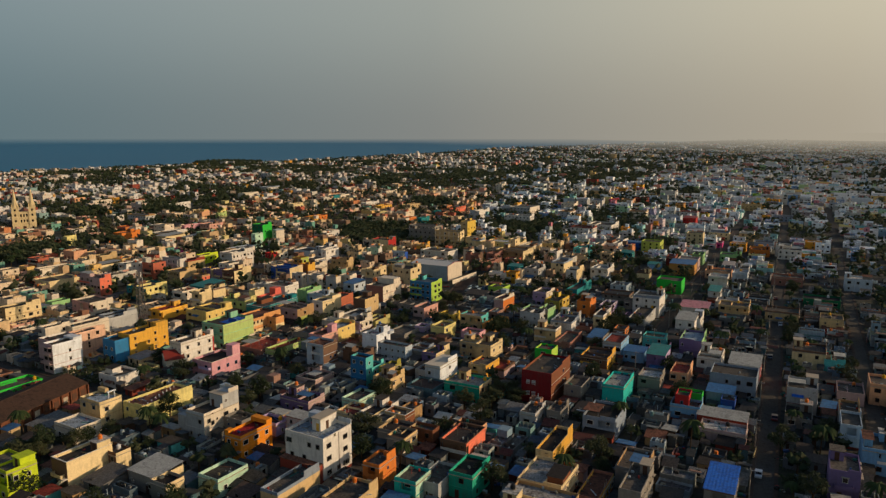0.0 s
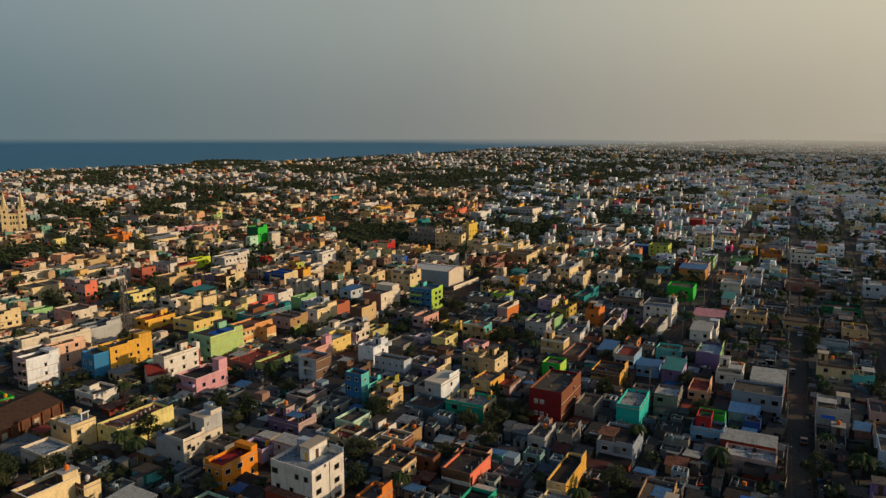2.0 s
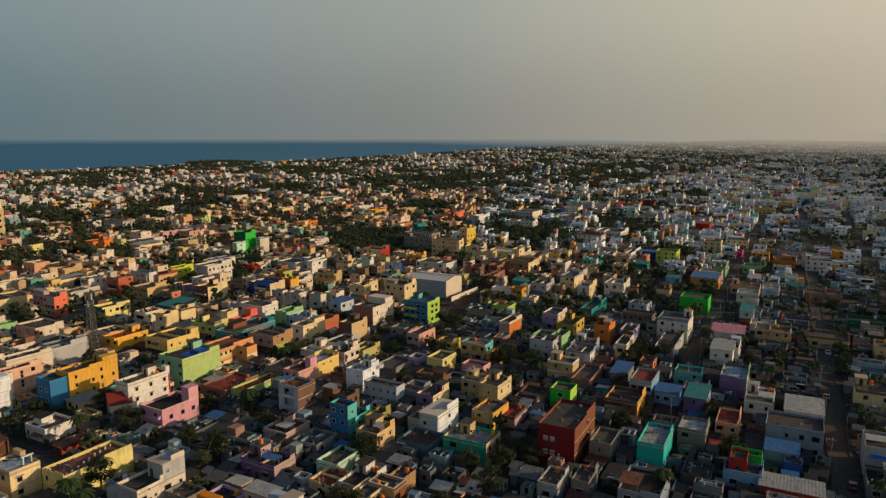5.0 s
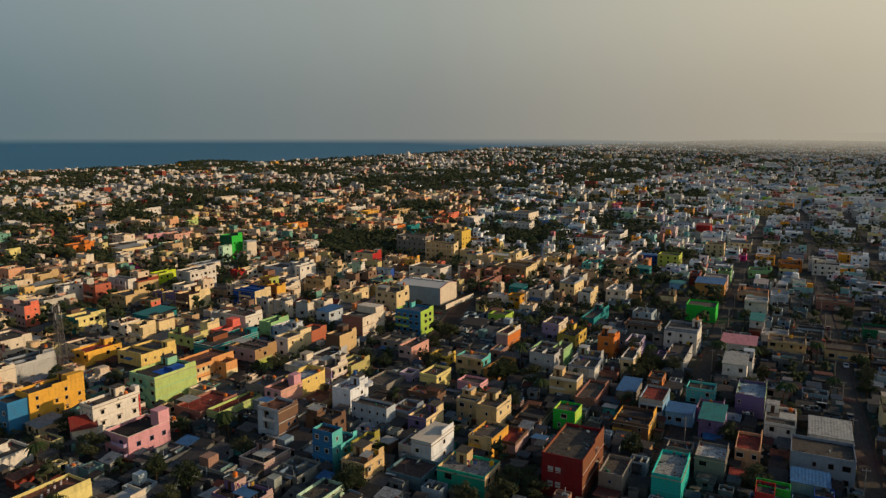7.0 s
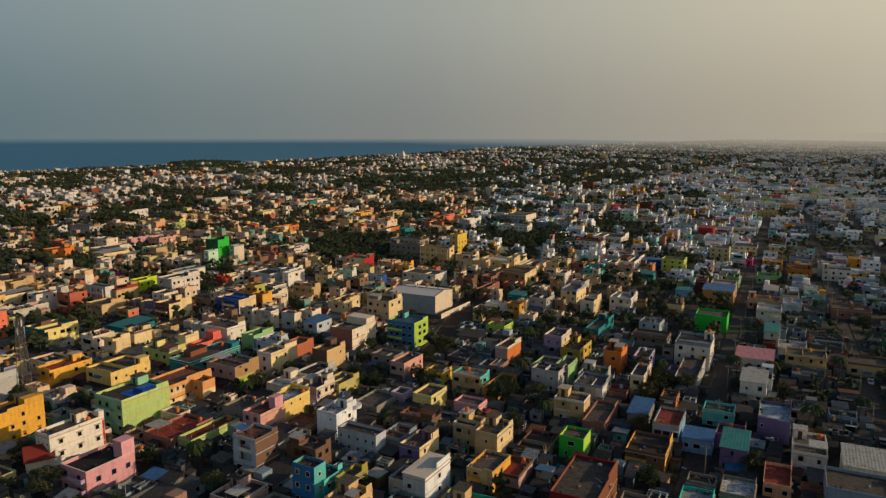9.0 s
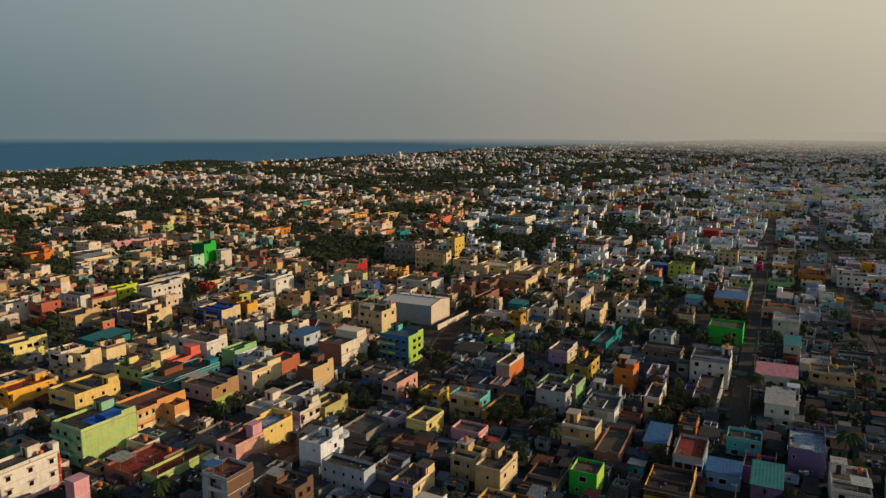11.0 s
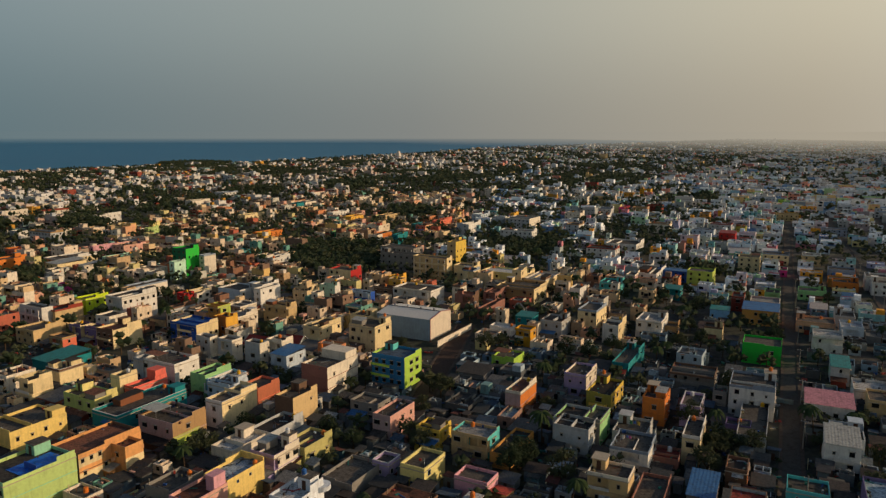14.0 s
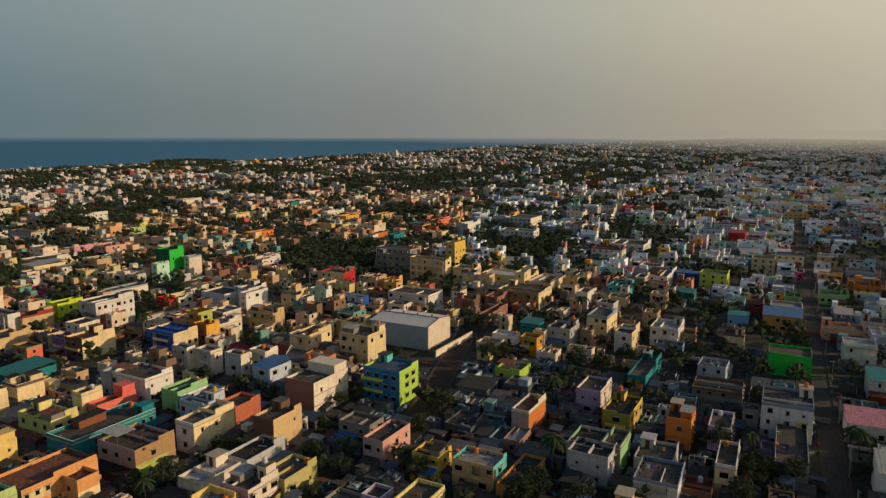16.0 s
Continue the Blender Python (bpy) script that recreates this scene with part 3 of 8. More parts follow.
    if opts == "b":
        # open galleries along the front of each upper floor
        for k in range(1, floors):
            z, bw = k * fh, w * 0.92
            ob = part("balcony", Shape().box(-bw / 2, -Y - 1.2, z - 0.14, bw / 2, -Y - 0.003, z), [paint(wall)], base, "long open gallery")
            part("railing", Shape().box(-bw / 2, -Y - 1.2, z, bw / 2, -Y - 1.08, z + 0.8), [paint(east)], ob)
            for j in range(max(2, int(bw / 3.5)) + 1):
                u = -bw / 2 + 0.15 + (bw - 0.3) * j / max(2, int(bw / 3.5))
                part("pillar", Shape().box(u - 0.15, -Y - 1.1, z + 0.8, u + 0.15, -Y - 0.85, z + fh - 0.15), [paint("white")], ob)
    elif floors > 1 and w > 5 and rnd.random() < 0.4 and not loggia and "p" not in opts:
        z = fh
        bw = w * rnd.uniform(0.35, 0.8)
        b = Shape().box(-bw / 2, -Y - 1.1, z - 0.12, bw / 2, -Y, z)
        ob = part("balcony", b, [paint(wall)], base)
        r = Shape().box(-bw / 2, -Y - 1.1, z, bw / 2, -Y - 1.0, z + 0.85).box(-bw / 2, -Y - 1.0, z, -bw / 2 + 0.1, -Y, z + 0.85).box(bw / 2 - 0.1, -Y - 1.0, z, bw / 2, -Y, z + 0.85)
        part("railing", r, [paint(east)], ob)
    if sheeted:
        sheet_roof(base, w, d, h + 0.15, roof, min(1.0, 0.09 * d))
        return base
    if not far_off:
        TERRACES.append((x, y, top, X - 0.3, Y - 0.3, rz))
    if "p" in opts:
        return base
    # an awning over the front, a canopy on posts over part of the terrace
    if rnd.random() < 0.22 and not far_off:
        aw, az, ax = min(w * 0.8, rnd.uniform(1.8, 4.0)), rnd.choice((2.3, fh + 2.2 if floors > 1 else 2.3)), rnd.uniform(-0.2, 0.2) * w
        g = Shape()
        for z in (-0.03, 0.0):
            g.v += [(ax - aw / 2, -Y - 1.3, az - 0.45 + z), (ax + aw / 2, -Y - 1.3, az - 0.45 + z), (ax + aw / 2, -Y - 0.005, az + z), (ax - aw / 2, -Y - 0.005, az + z)]
        for q in ((4, 5, 6, 7), (0, 1, 5, 4), (1, 2, 6, 5), (2, 3, 7, 6), (3, 0, 4, 7), (3, 2, 1, 0)):
            g.f.append(q)
            g.m.append(0)
        part("awning", g, [roofing(rnd.choice(("bluesheet", "vividblue", "sheet", "tealsheet", "rust", "white")))], base, "small sloping awning on the front wall")
    if rnd.random() < 0.16 and not far_off and w > 6 and d > 6:
        cw, cd, ch = w * rnd.uniform(0.35, 0.6), d * rnd.uniform(0.3, 0.5), 2.2
        cx, cy = rnd.choice((-1, 1)) * (X - cw / 2 - 0.2), -Y + cd / 2 + rnd.uniform(0.2, 1.0)
        g = Shape().box(cx - cw / 2 - 0.2, cy - cd / 2 - 0.2, top + ch, cx + cw / 2 + 0.2, cy + cd / 2 + 0.2, top + ch + 0.07)
        ob = part("canopy", g, [roofing(rnd.choice(("sheet", "white", "bluesheet", "sheet", "rust")))], base, "flat sheet canopy on thin posts")
        for ex in (-1, 1):
            for ey in (-1, 1):
                part("post", Shape().tube(cx + ex * (cw / 2 - 0.1), cy + ey * (cd / 2 - 0.1), top, top + ch, 0.05, sides=5), [STEEL], ob)
    # stair room on the terrace, tanks, clutter
    spot = None
    if opts.startswith("m") or (w > 5.5 and d > 6 and opts != "b" and rnd.random() < 0.2):
        corner = opts[1:3] if opts.startswith("m") else rnd.choice(("NE", "NW"))
        mw, md, mh = min(3.0, w * 0.45), min(3.6, d * 0.5), 2.3
        cx = (X - mw / 2 - 0.2) * (1 if "E" in corner else -1)
        cy = (Y - md / 2 - 0.2) * (1 if "N" in corner else -1)
        zt = top
        r = Shape().box(cx - mw / 2, cy - md / 2, zt, cx + mw / 2, cy + md / 2, zt + mh, 0, 1)
        ob = part("stair_room", r, mats, base)
        part("slab", Shape().box(cx - mw / 2 - 0.25, cy - md / 2 - 0.25, zt + mh, cx + mw / 2 + 0.25, cy + md / 2 + 0.25, zt + mh + 0.14), [own.choice((SHADE, roofing("concrete"), roofing("concrete"), roofing("white"), paint(wall)))], ob, "concrete slab")
        part("door", DOORS, None, ob, "brown wooden door", at=pose(cx, cy - md / 2 - 0.003, zt + 0.01))
        spot = (cx, cy, zt + mh + 0.14)
    if rnd.random() < 0.62:
        colour = rnd.choice(("black", "black", "orange", "orange", "white", "yellow"))
        if spot and rnd.random() < 0.6:
            tx, ty, tz = spot
        else:
            tx, ty, tz = rnd.uniform(-X + 1.0, X - 1.0), Y - 1.1, top
            if spot and abs(tx - spot[0]) < 2.4:
                tx = -tx
        q = Matrix.Rotation(radians(rz), 3, "Z") @ Vector((tx, ty, 0))
        water_tank(x + q.x, y + q.y, tz + 0.085, colour)
    if rnd.random() < 0.14 and w > 5.5 and d > 5.5:
        lw, ld = w * rnd.uniform(0.25, 0.45), d * rnd.uniform(0.25, 0.45)
        lx = (-X + lw / 2 + 0.2) * (1 if spot and spot[0] > 0 else rnd.choice((-1, 1)) if not spot else -1)
        ly = rnd.uniform(-Y + ld / 2 + 0.4, 0.0)
        g = Shape().box(lx - lw / 2, ly - ld / 2, top, lx + lw / 2, ly + ld / 2, top + 1.9)
        ob = part("roof_shed", g, [paint(rnd.choice(("brown", "grey", wall, "rust")))], base, "low shed on the roof terrace")
        q = Shape().face([(lx - lw / 2 - 0.3, ly - ld / 2 - 0.4, top + 1.92), (lx + lw / 2 + 0.3, ly - ld / 2 - 0.4, top + 1.92), (lx + lw / 2 + 0.3, ly + ld / 2 + 0.3, top + 2.3), (lx - lw / 2 - 0.3, ly + ld / 2 + 0.3, top + 2.3)])
        part("sheet", q, [roofing(rnd.choice(("sheet", "dark", "rust")))], ob, "weathered sheet roof")
    if rnd.random() < 0.45 and w > 6 and d > 6:
        # a low wall across the terrace
        if rnd.random() < 0.5:
            e = rnd.uniform(-0.4, 0.1) * Y
            g = Shape().box(-X + th, e, top, X - th, e + 0.15, h + rnd.choice((-0.15, 0.3)), 0, 1, bottom=False)
        else:
            e = rnd.uniform(-0.5, 0.3) * X
            g = Shape().box(e, -Y + th, top, e + 0.15, Y * 0.3, h + rnd.choice((-0.15, 0.3)), 0, 1, bottom=False)
        part("dividing_wall", g, mats, base)
    if rnd.random() < 0.35:
        for i in range(rnd.randint(2, 4) if math.hypot(x + 37, y - 65) < 210 else 0):
            gx, gy = rnd.choice((-X + 0.3, X - 0.3)), rnd.uniform(-Y + 0.3, Y - 0.3)
            part("post", Shape().tube(gx, gy, top, top + rnd.uniform(1.2, 2.0), 0.06, sides=5), [SHADE], base, "bare concrete column stub")
    return base


# ---- the houses that stand out, each at its place: x, y, width, depth, height, wall, east wall, roof ----
# some wall pairs are two-tone paint, others put shade and sun into one paint
house(-212.6, 327.9, 11.8, 11.3, 10.5, "cream", "cream", "concrete", "mNE", 0)
house(-183.8, 301.2, 12.5, 10.7, 10.5, "blue", "lime", "slate", "pq", 0)
house(-259.0, 420.7, 7.0, 6.6, 8, "amber", "amber", "concrete", "", 0)
house(-287.2, 469.4, 24.9, 6.5, 11, "grey", "grey", "concrete", "mNW", 0)
house(-192.2, 458.0, 11.6, 22.2, 8, "cream", "cream", "white", "", 0)
house(-201.8, 449.6, 5.0, 8.5, 12, "cream", "cream", "white", "", 0)
house(-228.5, 447.0, 6.0, 8.2, 10, "cream", "cream", "concrete", "", 0)
house(-194.1, 397.7, 4.1, 21.3, 5, "pinkbrown", "pinkbrown", "rust", "", 0)
house(-162.6, 360.9, 6.4, 5.9, 7, "mustard", "mustard", "concrete", "", 0)
house(-169.9, 380.7, 7.4, 7.0, 6.5, "teal", "teal", "tealsheet", "", 0)
house(-176.2, 370.0, 9.1, 5.8, 4, "white", "white", "white", "", 0)
house(-157.4, 380.9, 8.9, 11.1, 7, "greywhite", "greywhite", "concrete", "mNE", 0)
house(-158.8, 335.3, 8.4, 9.7, 4, "lime", "lime", "concrete", "", 0)
house(-215.7, 407.8, 4.5, 6.5, 10, "offwhite", "offwhite", "concrete", "", 0)
house(-190.3, 563.9, 19.1, 11.0, 9, "white", "white", "concrete", "mNE", 0)
house(-156.1, 526.9, 11.2, 11.0, 7, "white", "white", "concrete", "", 0)
house(-136.7, 516.9, 16.3, 5.4, 6, "royal", "royal", "bluesheet", "", 0)
house(-120.6, 510.0, 13.1, 11.0, 9, "yellowgreen", "yellowgreen", "concrete", "pq", 0)
house(-157.6, 467.0, 10.0, 11.2, 7, "aqua", "aqua", "concrete", "mNE", 0)
house(-153.3, 492.9, 4.8, 11.5, 7, "pinkgrey", "pinkgrey", "concrete", "", 0)
house(-127.7, 470.9, 7.7, 7.7, 5.5, "teal", "teal", "tealsheet", "", 0)
house(-167.0, 440.1, 5.0, 10.7, 8, "white", "white", "concrete", "", 0)
house(-147.7, 399.5, 8.0, 15.1, 9, "cream", "cream", "concrete", "", 0)
house(-133.9, 383.7, 6.3, 12.1, 8, "white", "cream", "concrete", "", 0)
house(-122.6, 399.3, 10.0, 13.4, 7.5, "white", "white", "white", "mNE", 0)
house(-115.6, 402.8, 5.4, 7.4, 4.5, "tan", "tan", "concrete", "", 0)
house(-99.3, 403.7, 6.8, 6.9, 6, "cream", "cream", "concrete", "", 2.5)
house(-101.5, 438.2, 7.8, 6.1, 5, "skyblue", "skyblue", "tealsheet", "", 2.5)
house(-85.3, 441.9, 14.4, 12.5, 6.5, "ochre", "ochre", "bluesheet", "", 2.5)
house(-84.7, 455.6, 12.0, 11.0, 7.5, "pinkgrey", "pinkgrey", "white", "", 2.5)
house(-83.3, 480.4, 6.7, 11.0, 7, "palegreen", "palegreen", "concrete", "", 2.5)
house(-96.7, 463.0, 5.3, 10.3, 7, "redbrown", "redbrown", "concrete", "", 2.5)
house(-102.2, 571.3, 12.0, 11.0, 9, "cream", "cream", "concrete", "", 2.5)
house(-80.1, 384.1, 12.7, 11.4, 7.5, "vividgreen", "vividgreen", "concrete", "pq", 2.5)
house(-128.2, 685.6, 11.5, 11.0, 8, "red", "red", "redsheet", "", 0)
house(-64.0, 437.7, 14.3, 11.0, 5, "peach", "peach", "concrete", "", 2.5)
house(-59.5, 407.9, 9.9, 11.0, 7, "white", "white", "white", "", 2.5)
house(-53.3, 455.0, 7.6, 11.0, 5, "greywhite", "greywhite", "concrete", "", 2.5)
house(-69.7, 611.4, 10.6, 11.0, 7, "sand", "sand", "concrete", "", 2.5)
house(-66.8, 503.8, 12.4, 11.0, 5, "palegreen", "palegreen", "concrete", "", 2.5)
house(-51.9, 536.0, 11.9, 11.0, 5, "orange", "orange", "concrete", "", 2.5)
house(-53.4, 575.9, 13.4, 11.0, 5, "greyblue", "greyblue", "concrete", "", 2.5)
house(-37.9, 544.5, 9.9, 11.0, 8, "white", "white", "concrete", "", 2.5)
house(-82.9, 563.4, 4.1, 11.0, 4, "magenta", "magenta", "concrete", "", 2.5)
house(-101.0, 259.1, 8.9, 7.0, 7.3, "sand", "sand", "concrete", "mNW", 2.5)
house(-101.7, 308.8, 6.0, 10.0, 8.5, "orange", "orange", "concrete", "", 2.5)
house(-92.5, 312.7, 5.3, 11.4, 7, "lilac", "lilac", "concrete", "", 2.5)
house(-78.5, 330.5, 12.1, 14.1, 9.5, "white", "white", "concrete", "mNE", 2.5)
house(-88.5, 290.6, 4.2, 13.1, 8, "cream", "cream", "concrete", "", 2.5)
house(-79.8, 307.8, 6.2, 5.0, 4.5, "purple", "purple", "concrete", "", 2.5)
house(-76.4, 311.3, 7.0, 26.0, 5, "greywhite", "greywhite", "concrete", "", 2.5)
house(-77.0, 279.3, 4.6, 7.0, 5.5, "brown", "orange", "dark", "", 2.5)
house(-100.7, 278.1, 9.1, 11.3, 6.5, "white", "white", "concrete", "", 2.5)
house(-112.6, 287.3, 4.5, 9.5, 8, "grey", "palegreen", "concrete", "", 0)
house(-117.2, 311.7, 7.3, 13.8, 7, "olive", "yellow", "dark", "", 0)
house(-116.1, 280.2, 9.3, 7.8, 7.5, "greywhite", "greywhite", "dark", "", 0)
house(-93.4, 282.2, 6.3, 7.0, 3.4, "pinkbrown", "pinkbrown", "terracotta", "", 2.5)
house(-97.3, 344.2, 13.5, 11.0, 5.5, "grey", "grey", "concrete", "", 2.5)
house(-86.9, 327.0, 3.8, 5.5, 6.5, "grey", "grey", "concrete", "", 2.5)
house(-58.6, 336.7, 12.4, 11.0, 4.8, "white", "white", "pinksheet", "", 2.5)
house(-55.8, 303.2, 7.6, 11.0, 7, "white", "white", "sheet", "", 2.5)
house(-55.7, 372.8, 5.5, 11.0, 6, "greywhite", "greywhite", "tealsheet", "", 2.5)
house(-47.5, 356.3, 9.6, 11.0, 5, "white", "white", "white", "", 2.5)
house(-211.9, 194.9, 11.7, 16.0, 10.3, "mint", "palelime", "concrete", "pq", 0)
house(-207.2, 216.5, 5.6, 5.0, 7.5, "apricot", "apricot", "rust", "", 0)
house(-243.5, 213.6, 12.6, 15.1, 7.3, "butter", "butter", "concrete", "mNE", 0)
house(-247.6, 246.8, 4.1, 6.3, 9, "cream", "cream", "concrete", "", 0)
house(-243.1, 251.0, 4.2, 12.3, 6, "coral", "coral", "concrete", "p", 0)
house(-228.8, 237.8, 10.0, 23.3, 7, "teal", "teal", "concrete", "mNE", 0)
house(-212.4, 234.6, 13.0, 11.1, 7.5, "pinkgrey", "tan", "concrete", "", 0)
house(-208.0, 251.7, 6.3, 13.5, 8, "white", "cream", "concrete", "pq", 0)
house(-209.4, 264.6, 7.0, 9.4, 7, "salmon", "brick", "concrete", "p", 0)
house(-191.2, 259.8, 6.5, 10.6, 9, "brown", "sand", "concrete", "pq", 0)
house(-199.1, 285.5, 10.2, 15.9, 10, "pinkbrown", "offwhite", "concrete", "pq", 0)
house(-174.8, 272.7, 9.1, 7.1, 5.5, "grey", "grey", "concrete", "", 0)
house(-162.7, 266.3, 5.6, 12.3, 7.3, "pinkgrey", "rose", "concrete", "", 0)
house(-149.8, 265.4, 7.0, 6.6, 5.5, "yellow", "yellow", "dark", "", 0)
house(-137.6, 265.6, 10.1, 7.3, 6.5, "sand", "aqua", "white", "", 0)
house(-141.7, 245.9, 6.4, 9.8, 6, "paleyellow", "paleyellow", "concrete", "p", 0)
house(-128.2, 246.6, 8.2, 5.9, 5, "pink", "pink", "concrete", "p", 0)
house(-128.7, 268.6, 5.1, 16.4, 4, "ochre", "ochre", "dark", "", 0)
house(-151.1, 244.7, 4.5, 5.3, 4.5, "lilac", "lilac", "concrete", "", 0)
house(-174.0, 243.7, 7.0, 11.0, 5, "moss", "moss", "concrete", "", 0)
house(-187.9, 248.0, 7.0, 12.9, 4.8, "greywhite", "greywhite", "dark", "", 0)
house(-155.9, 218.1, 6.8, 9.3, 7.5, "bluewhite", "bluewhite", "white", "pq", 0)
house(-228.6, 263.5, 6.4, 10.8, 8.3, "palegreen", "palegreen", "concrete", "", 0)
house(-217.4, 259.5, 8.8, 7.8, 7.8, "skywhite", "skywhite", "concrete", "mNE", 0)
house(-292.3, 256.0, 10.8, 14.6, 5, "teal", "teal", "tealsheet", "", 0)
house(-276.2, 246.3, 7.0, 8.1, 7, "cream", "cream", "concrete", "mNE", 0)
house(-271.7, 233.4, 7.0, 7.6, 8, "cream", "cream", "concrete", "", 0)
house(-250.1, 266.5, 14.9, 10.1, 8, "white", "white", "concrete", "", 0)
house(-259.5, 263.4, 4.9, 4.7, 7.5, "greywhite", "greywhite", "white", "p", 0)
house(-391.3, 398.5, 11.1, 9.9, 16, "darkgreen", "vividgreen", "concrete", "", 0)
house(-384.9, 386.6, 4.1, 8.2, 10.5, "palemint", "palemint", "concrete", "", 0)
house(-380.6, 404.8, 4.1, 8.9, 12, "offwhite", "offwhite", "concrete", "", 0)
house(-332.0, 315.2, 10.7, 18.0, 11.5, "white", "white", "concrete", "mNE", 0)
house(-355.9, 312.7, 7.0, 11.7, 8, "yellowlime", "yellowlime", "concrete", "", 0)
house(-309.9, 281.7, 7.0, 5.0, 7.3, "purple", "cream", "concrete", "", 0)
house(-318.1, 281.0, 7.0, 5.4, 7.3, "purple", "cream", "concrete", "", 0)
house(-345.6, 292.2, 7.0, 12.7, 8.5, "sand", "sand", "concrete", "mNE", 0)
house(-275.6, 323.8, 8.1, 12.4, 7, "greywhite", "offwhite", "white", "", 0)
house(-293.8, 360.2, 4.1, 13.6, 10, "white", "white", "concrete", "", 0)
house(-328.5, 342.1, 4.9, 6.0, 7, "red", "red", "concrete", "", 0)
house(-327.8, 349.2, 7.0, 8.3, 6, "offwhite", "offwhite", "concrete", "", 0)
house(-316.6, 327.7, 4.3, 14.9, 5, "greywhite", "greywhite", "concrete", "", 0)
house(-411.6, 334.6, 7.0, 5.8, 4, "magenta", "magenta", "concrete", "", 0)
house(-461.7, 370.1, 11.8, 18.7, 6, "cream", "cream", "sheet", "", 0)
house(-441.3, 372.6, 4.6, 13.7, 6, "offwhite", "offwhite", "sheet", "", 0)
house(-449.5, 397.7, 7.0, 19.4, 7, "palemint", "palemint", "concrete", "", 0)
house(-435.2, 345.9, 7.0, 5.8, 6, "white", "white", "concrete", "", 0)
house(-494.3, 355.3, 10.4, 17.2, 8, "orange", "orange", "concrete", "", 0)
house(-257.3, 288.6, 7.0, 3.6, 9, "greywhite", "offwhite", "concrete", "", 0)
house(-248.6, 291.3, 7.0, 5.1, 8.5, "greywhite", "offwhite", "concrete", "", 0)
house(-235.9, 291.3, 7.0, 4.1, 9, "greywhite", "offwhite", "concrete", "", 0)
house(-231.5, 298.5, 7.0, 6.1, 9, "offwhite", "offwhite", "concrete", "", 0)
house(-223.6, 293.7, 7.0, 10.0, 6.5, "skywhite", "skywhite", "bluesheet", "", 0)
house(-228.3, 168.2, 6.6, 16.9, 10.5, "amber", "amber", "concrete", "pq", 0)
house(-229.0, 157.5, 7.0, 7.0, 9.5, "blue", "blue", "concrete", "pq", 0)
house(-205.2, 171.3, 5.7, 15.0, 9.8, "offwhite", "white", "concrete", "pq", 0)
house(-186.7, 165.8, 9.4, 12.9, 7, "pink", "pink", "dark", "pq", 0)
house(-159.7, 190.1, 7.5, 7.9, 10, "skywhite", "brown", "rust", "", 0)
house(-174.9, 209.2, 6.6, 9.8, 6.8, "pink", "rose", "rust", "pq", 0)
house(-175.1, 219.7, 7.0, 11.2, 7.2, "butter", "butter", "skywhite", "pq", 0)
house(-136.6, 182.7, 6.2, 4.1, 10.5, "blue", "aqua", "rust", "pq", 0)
house(-136.5, 186.8, 7.0, 7.1, 6.5, "aqua", "aqua", "concrete", "p", 0)
house(-125.2, 181.9, 6.8, 8.3, 6.3, "sand", "sand", "concrete", "mNW", 0)
house(-130.1, 189.8, 3.7, 7.7, 6.5, "olive", "olive", "concrete", "p", 0)
house(-115.8, 199.6, 5.8, 11.8, 7.3, "skywhite", "bluewhite", "white", "pq", 0)
house(-121.5, 198.6, 4.1, 7.0, 4.5, "greywhite", "greywhite", "concrete", "", 0)
house(-142.4, 211.0, 12.2, 4.7, 6.5, "skywhite", "skywhite", "concrete", "pq", 0)
house(-111.3, 226.8, 6.3, 10.1, 7.8, "sand", "cream", "concrete", "mNW", 0)
house(-120.2, 230.1, 6.5, 7.0, 6.3, "sand", "sand", "concrete", "", 0)
house(-105.9, 212.1, 6.7, 10.7, 5.5, "sand", "amber", "concrete", "", 0)
house(-101.2, 215.9, 6.5, 10.0, 3.8, "pinkgrey", "pinkgrey", "terracotta", "", 2.5)
house(-100.7, 190.4, 12.2, 9.2, 6.3, "vividteal", "sand", "white", "p", 2.5)
house(-80.3, 205.9, 9.7, 19.0, 10.5, "darkred", "rust", "concrete", "pq", 2.5)
house(-92.7, 237.0, 6.4, 7.0, 6, "vividgreen", "lime", "concrete", "p", 2.5)
house(-70.6, 207.8, 5.5, 10.1, 5.8, "grey", "grey", "concrete", "", 2.5)
house(-58.7, 212.2, 6.5, 13.7, 7.2, "turquoise", "turquoise", "white", "pq", 2.5)
house(-55.2, 250.4, 6.3, 10.8, 6.5, "purple", "lilac", "tealsheet", "", 2.5)
house(-62.4, 275.6, 8.2, 7.0, 5.5, "aqua", "aqua", "concrete", "p", 2.5)
house(-38.8, 259.3, 7.7, 13.7, 6.2, "white", "white", "concrete", "", 2.5)
house(-44.6, 237.7, 5.7, 11.5, 5.8, "peach", "peach", "terracotta", "p", 2.5)
house(-51.8, 226.3, 7.0, 8.8, 6.2, "grey", "grey", "white", "p", 2.5)
house(-59.6, 227.4, 6.0, 4.6, 5.6, "grey", "grey", "concrete", "", 2.5)
house(-37.1, 208.3, 8.4, 6.2, 5, "skyblue", "skyblue", "concrete", "p", 2.5)
house(-38.4, 210.0, 3.9, 5.9, 7.3, "red", "red", "concrete", "p", 2.5)
house(-37.1, 213.6, 7.0, 3.6, 6.8, "vividgreen", "vividgreen", "concrete", "p", 2.5)
house(-28.1, 238.2, 13.8, 11.0, 7.6, "greyblue", "greyblue", "concrete", "p", 2.5)
house(-26.7, 253.7, 9.8, 11.0, 6.6, "white", "red", "sheet", "", 2.5)
house(-165.0, 83.2, 11.7, 7.0, 8, "yellowlime", "yellowlime", "concrete", "", 0)
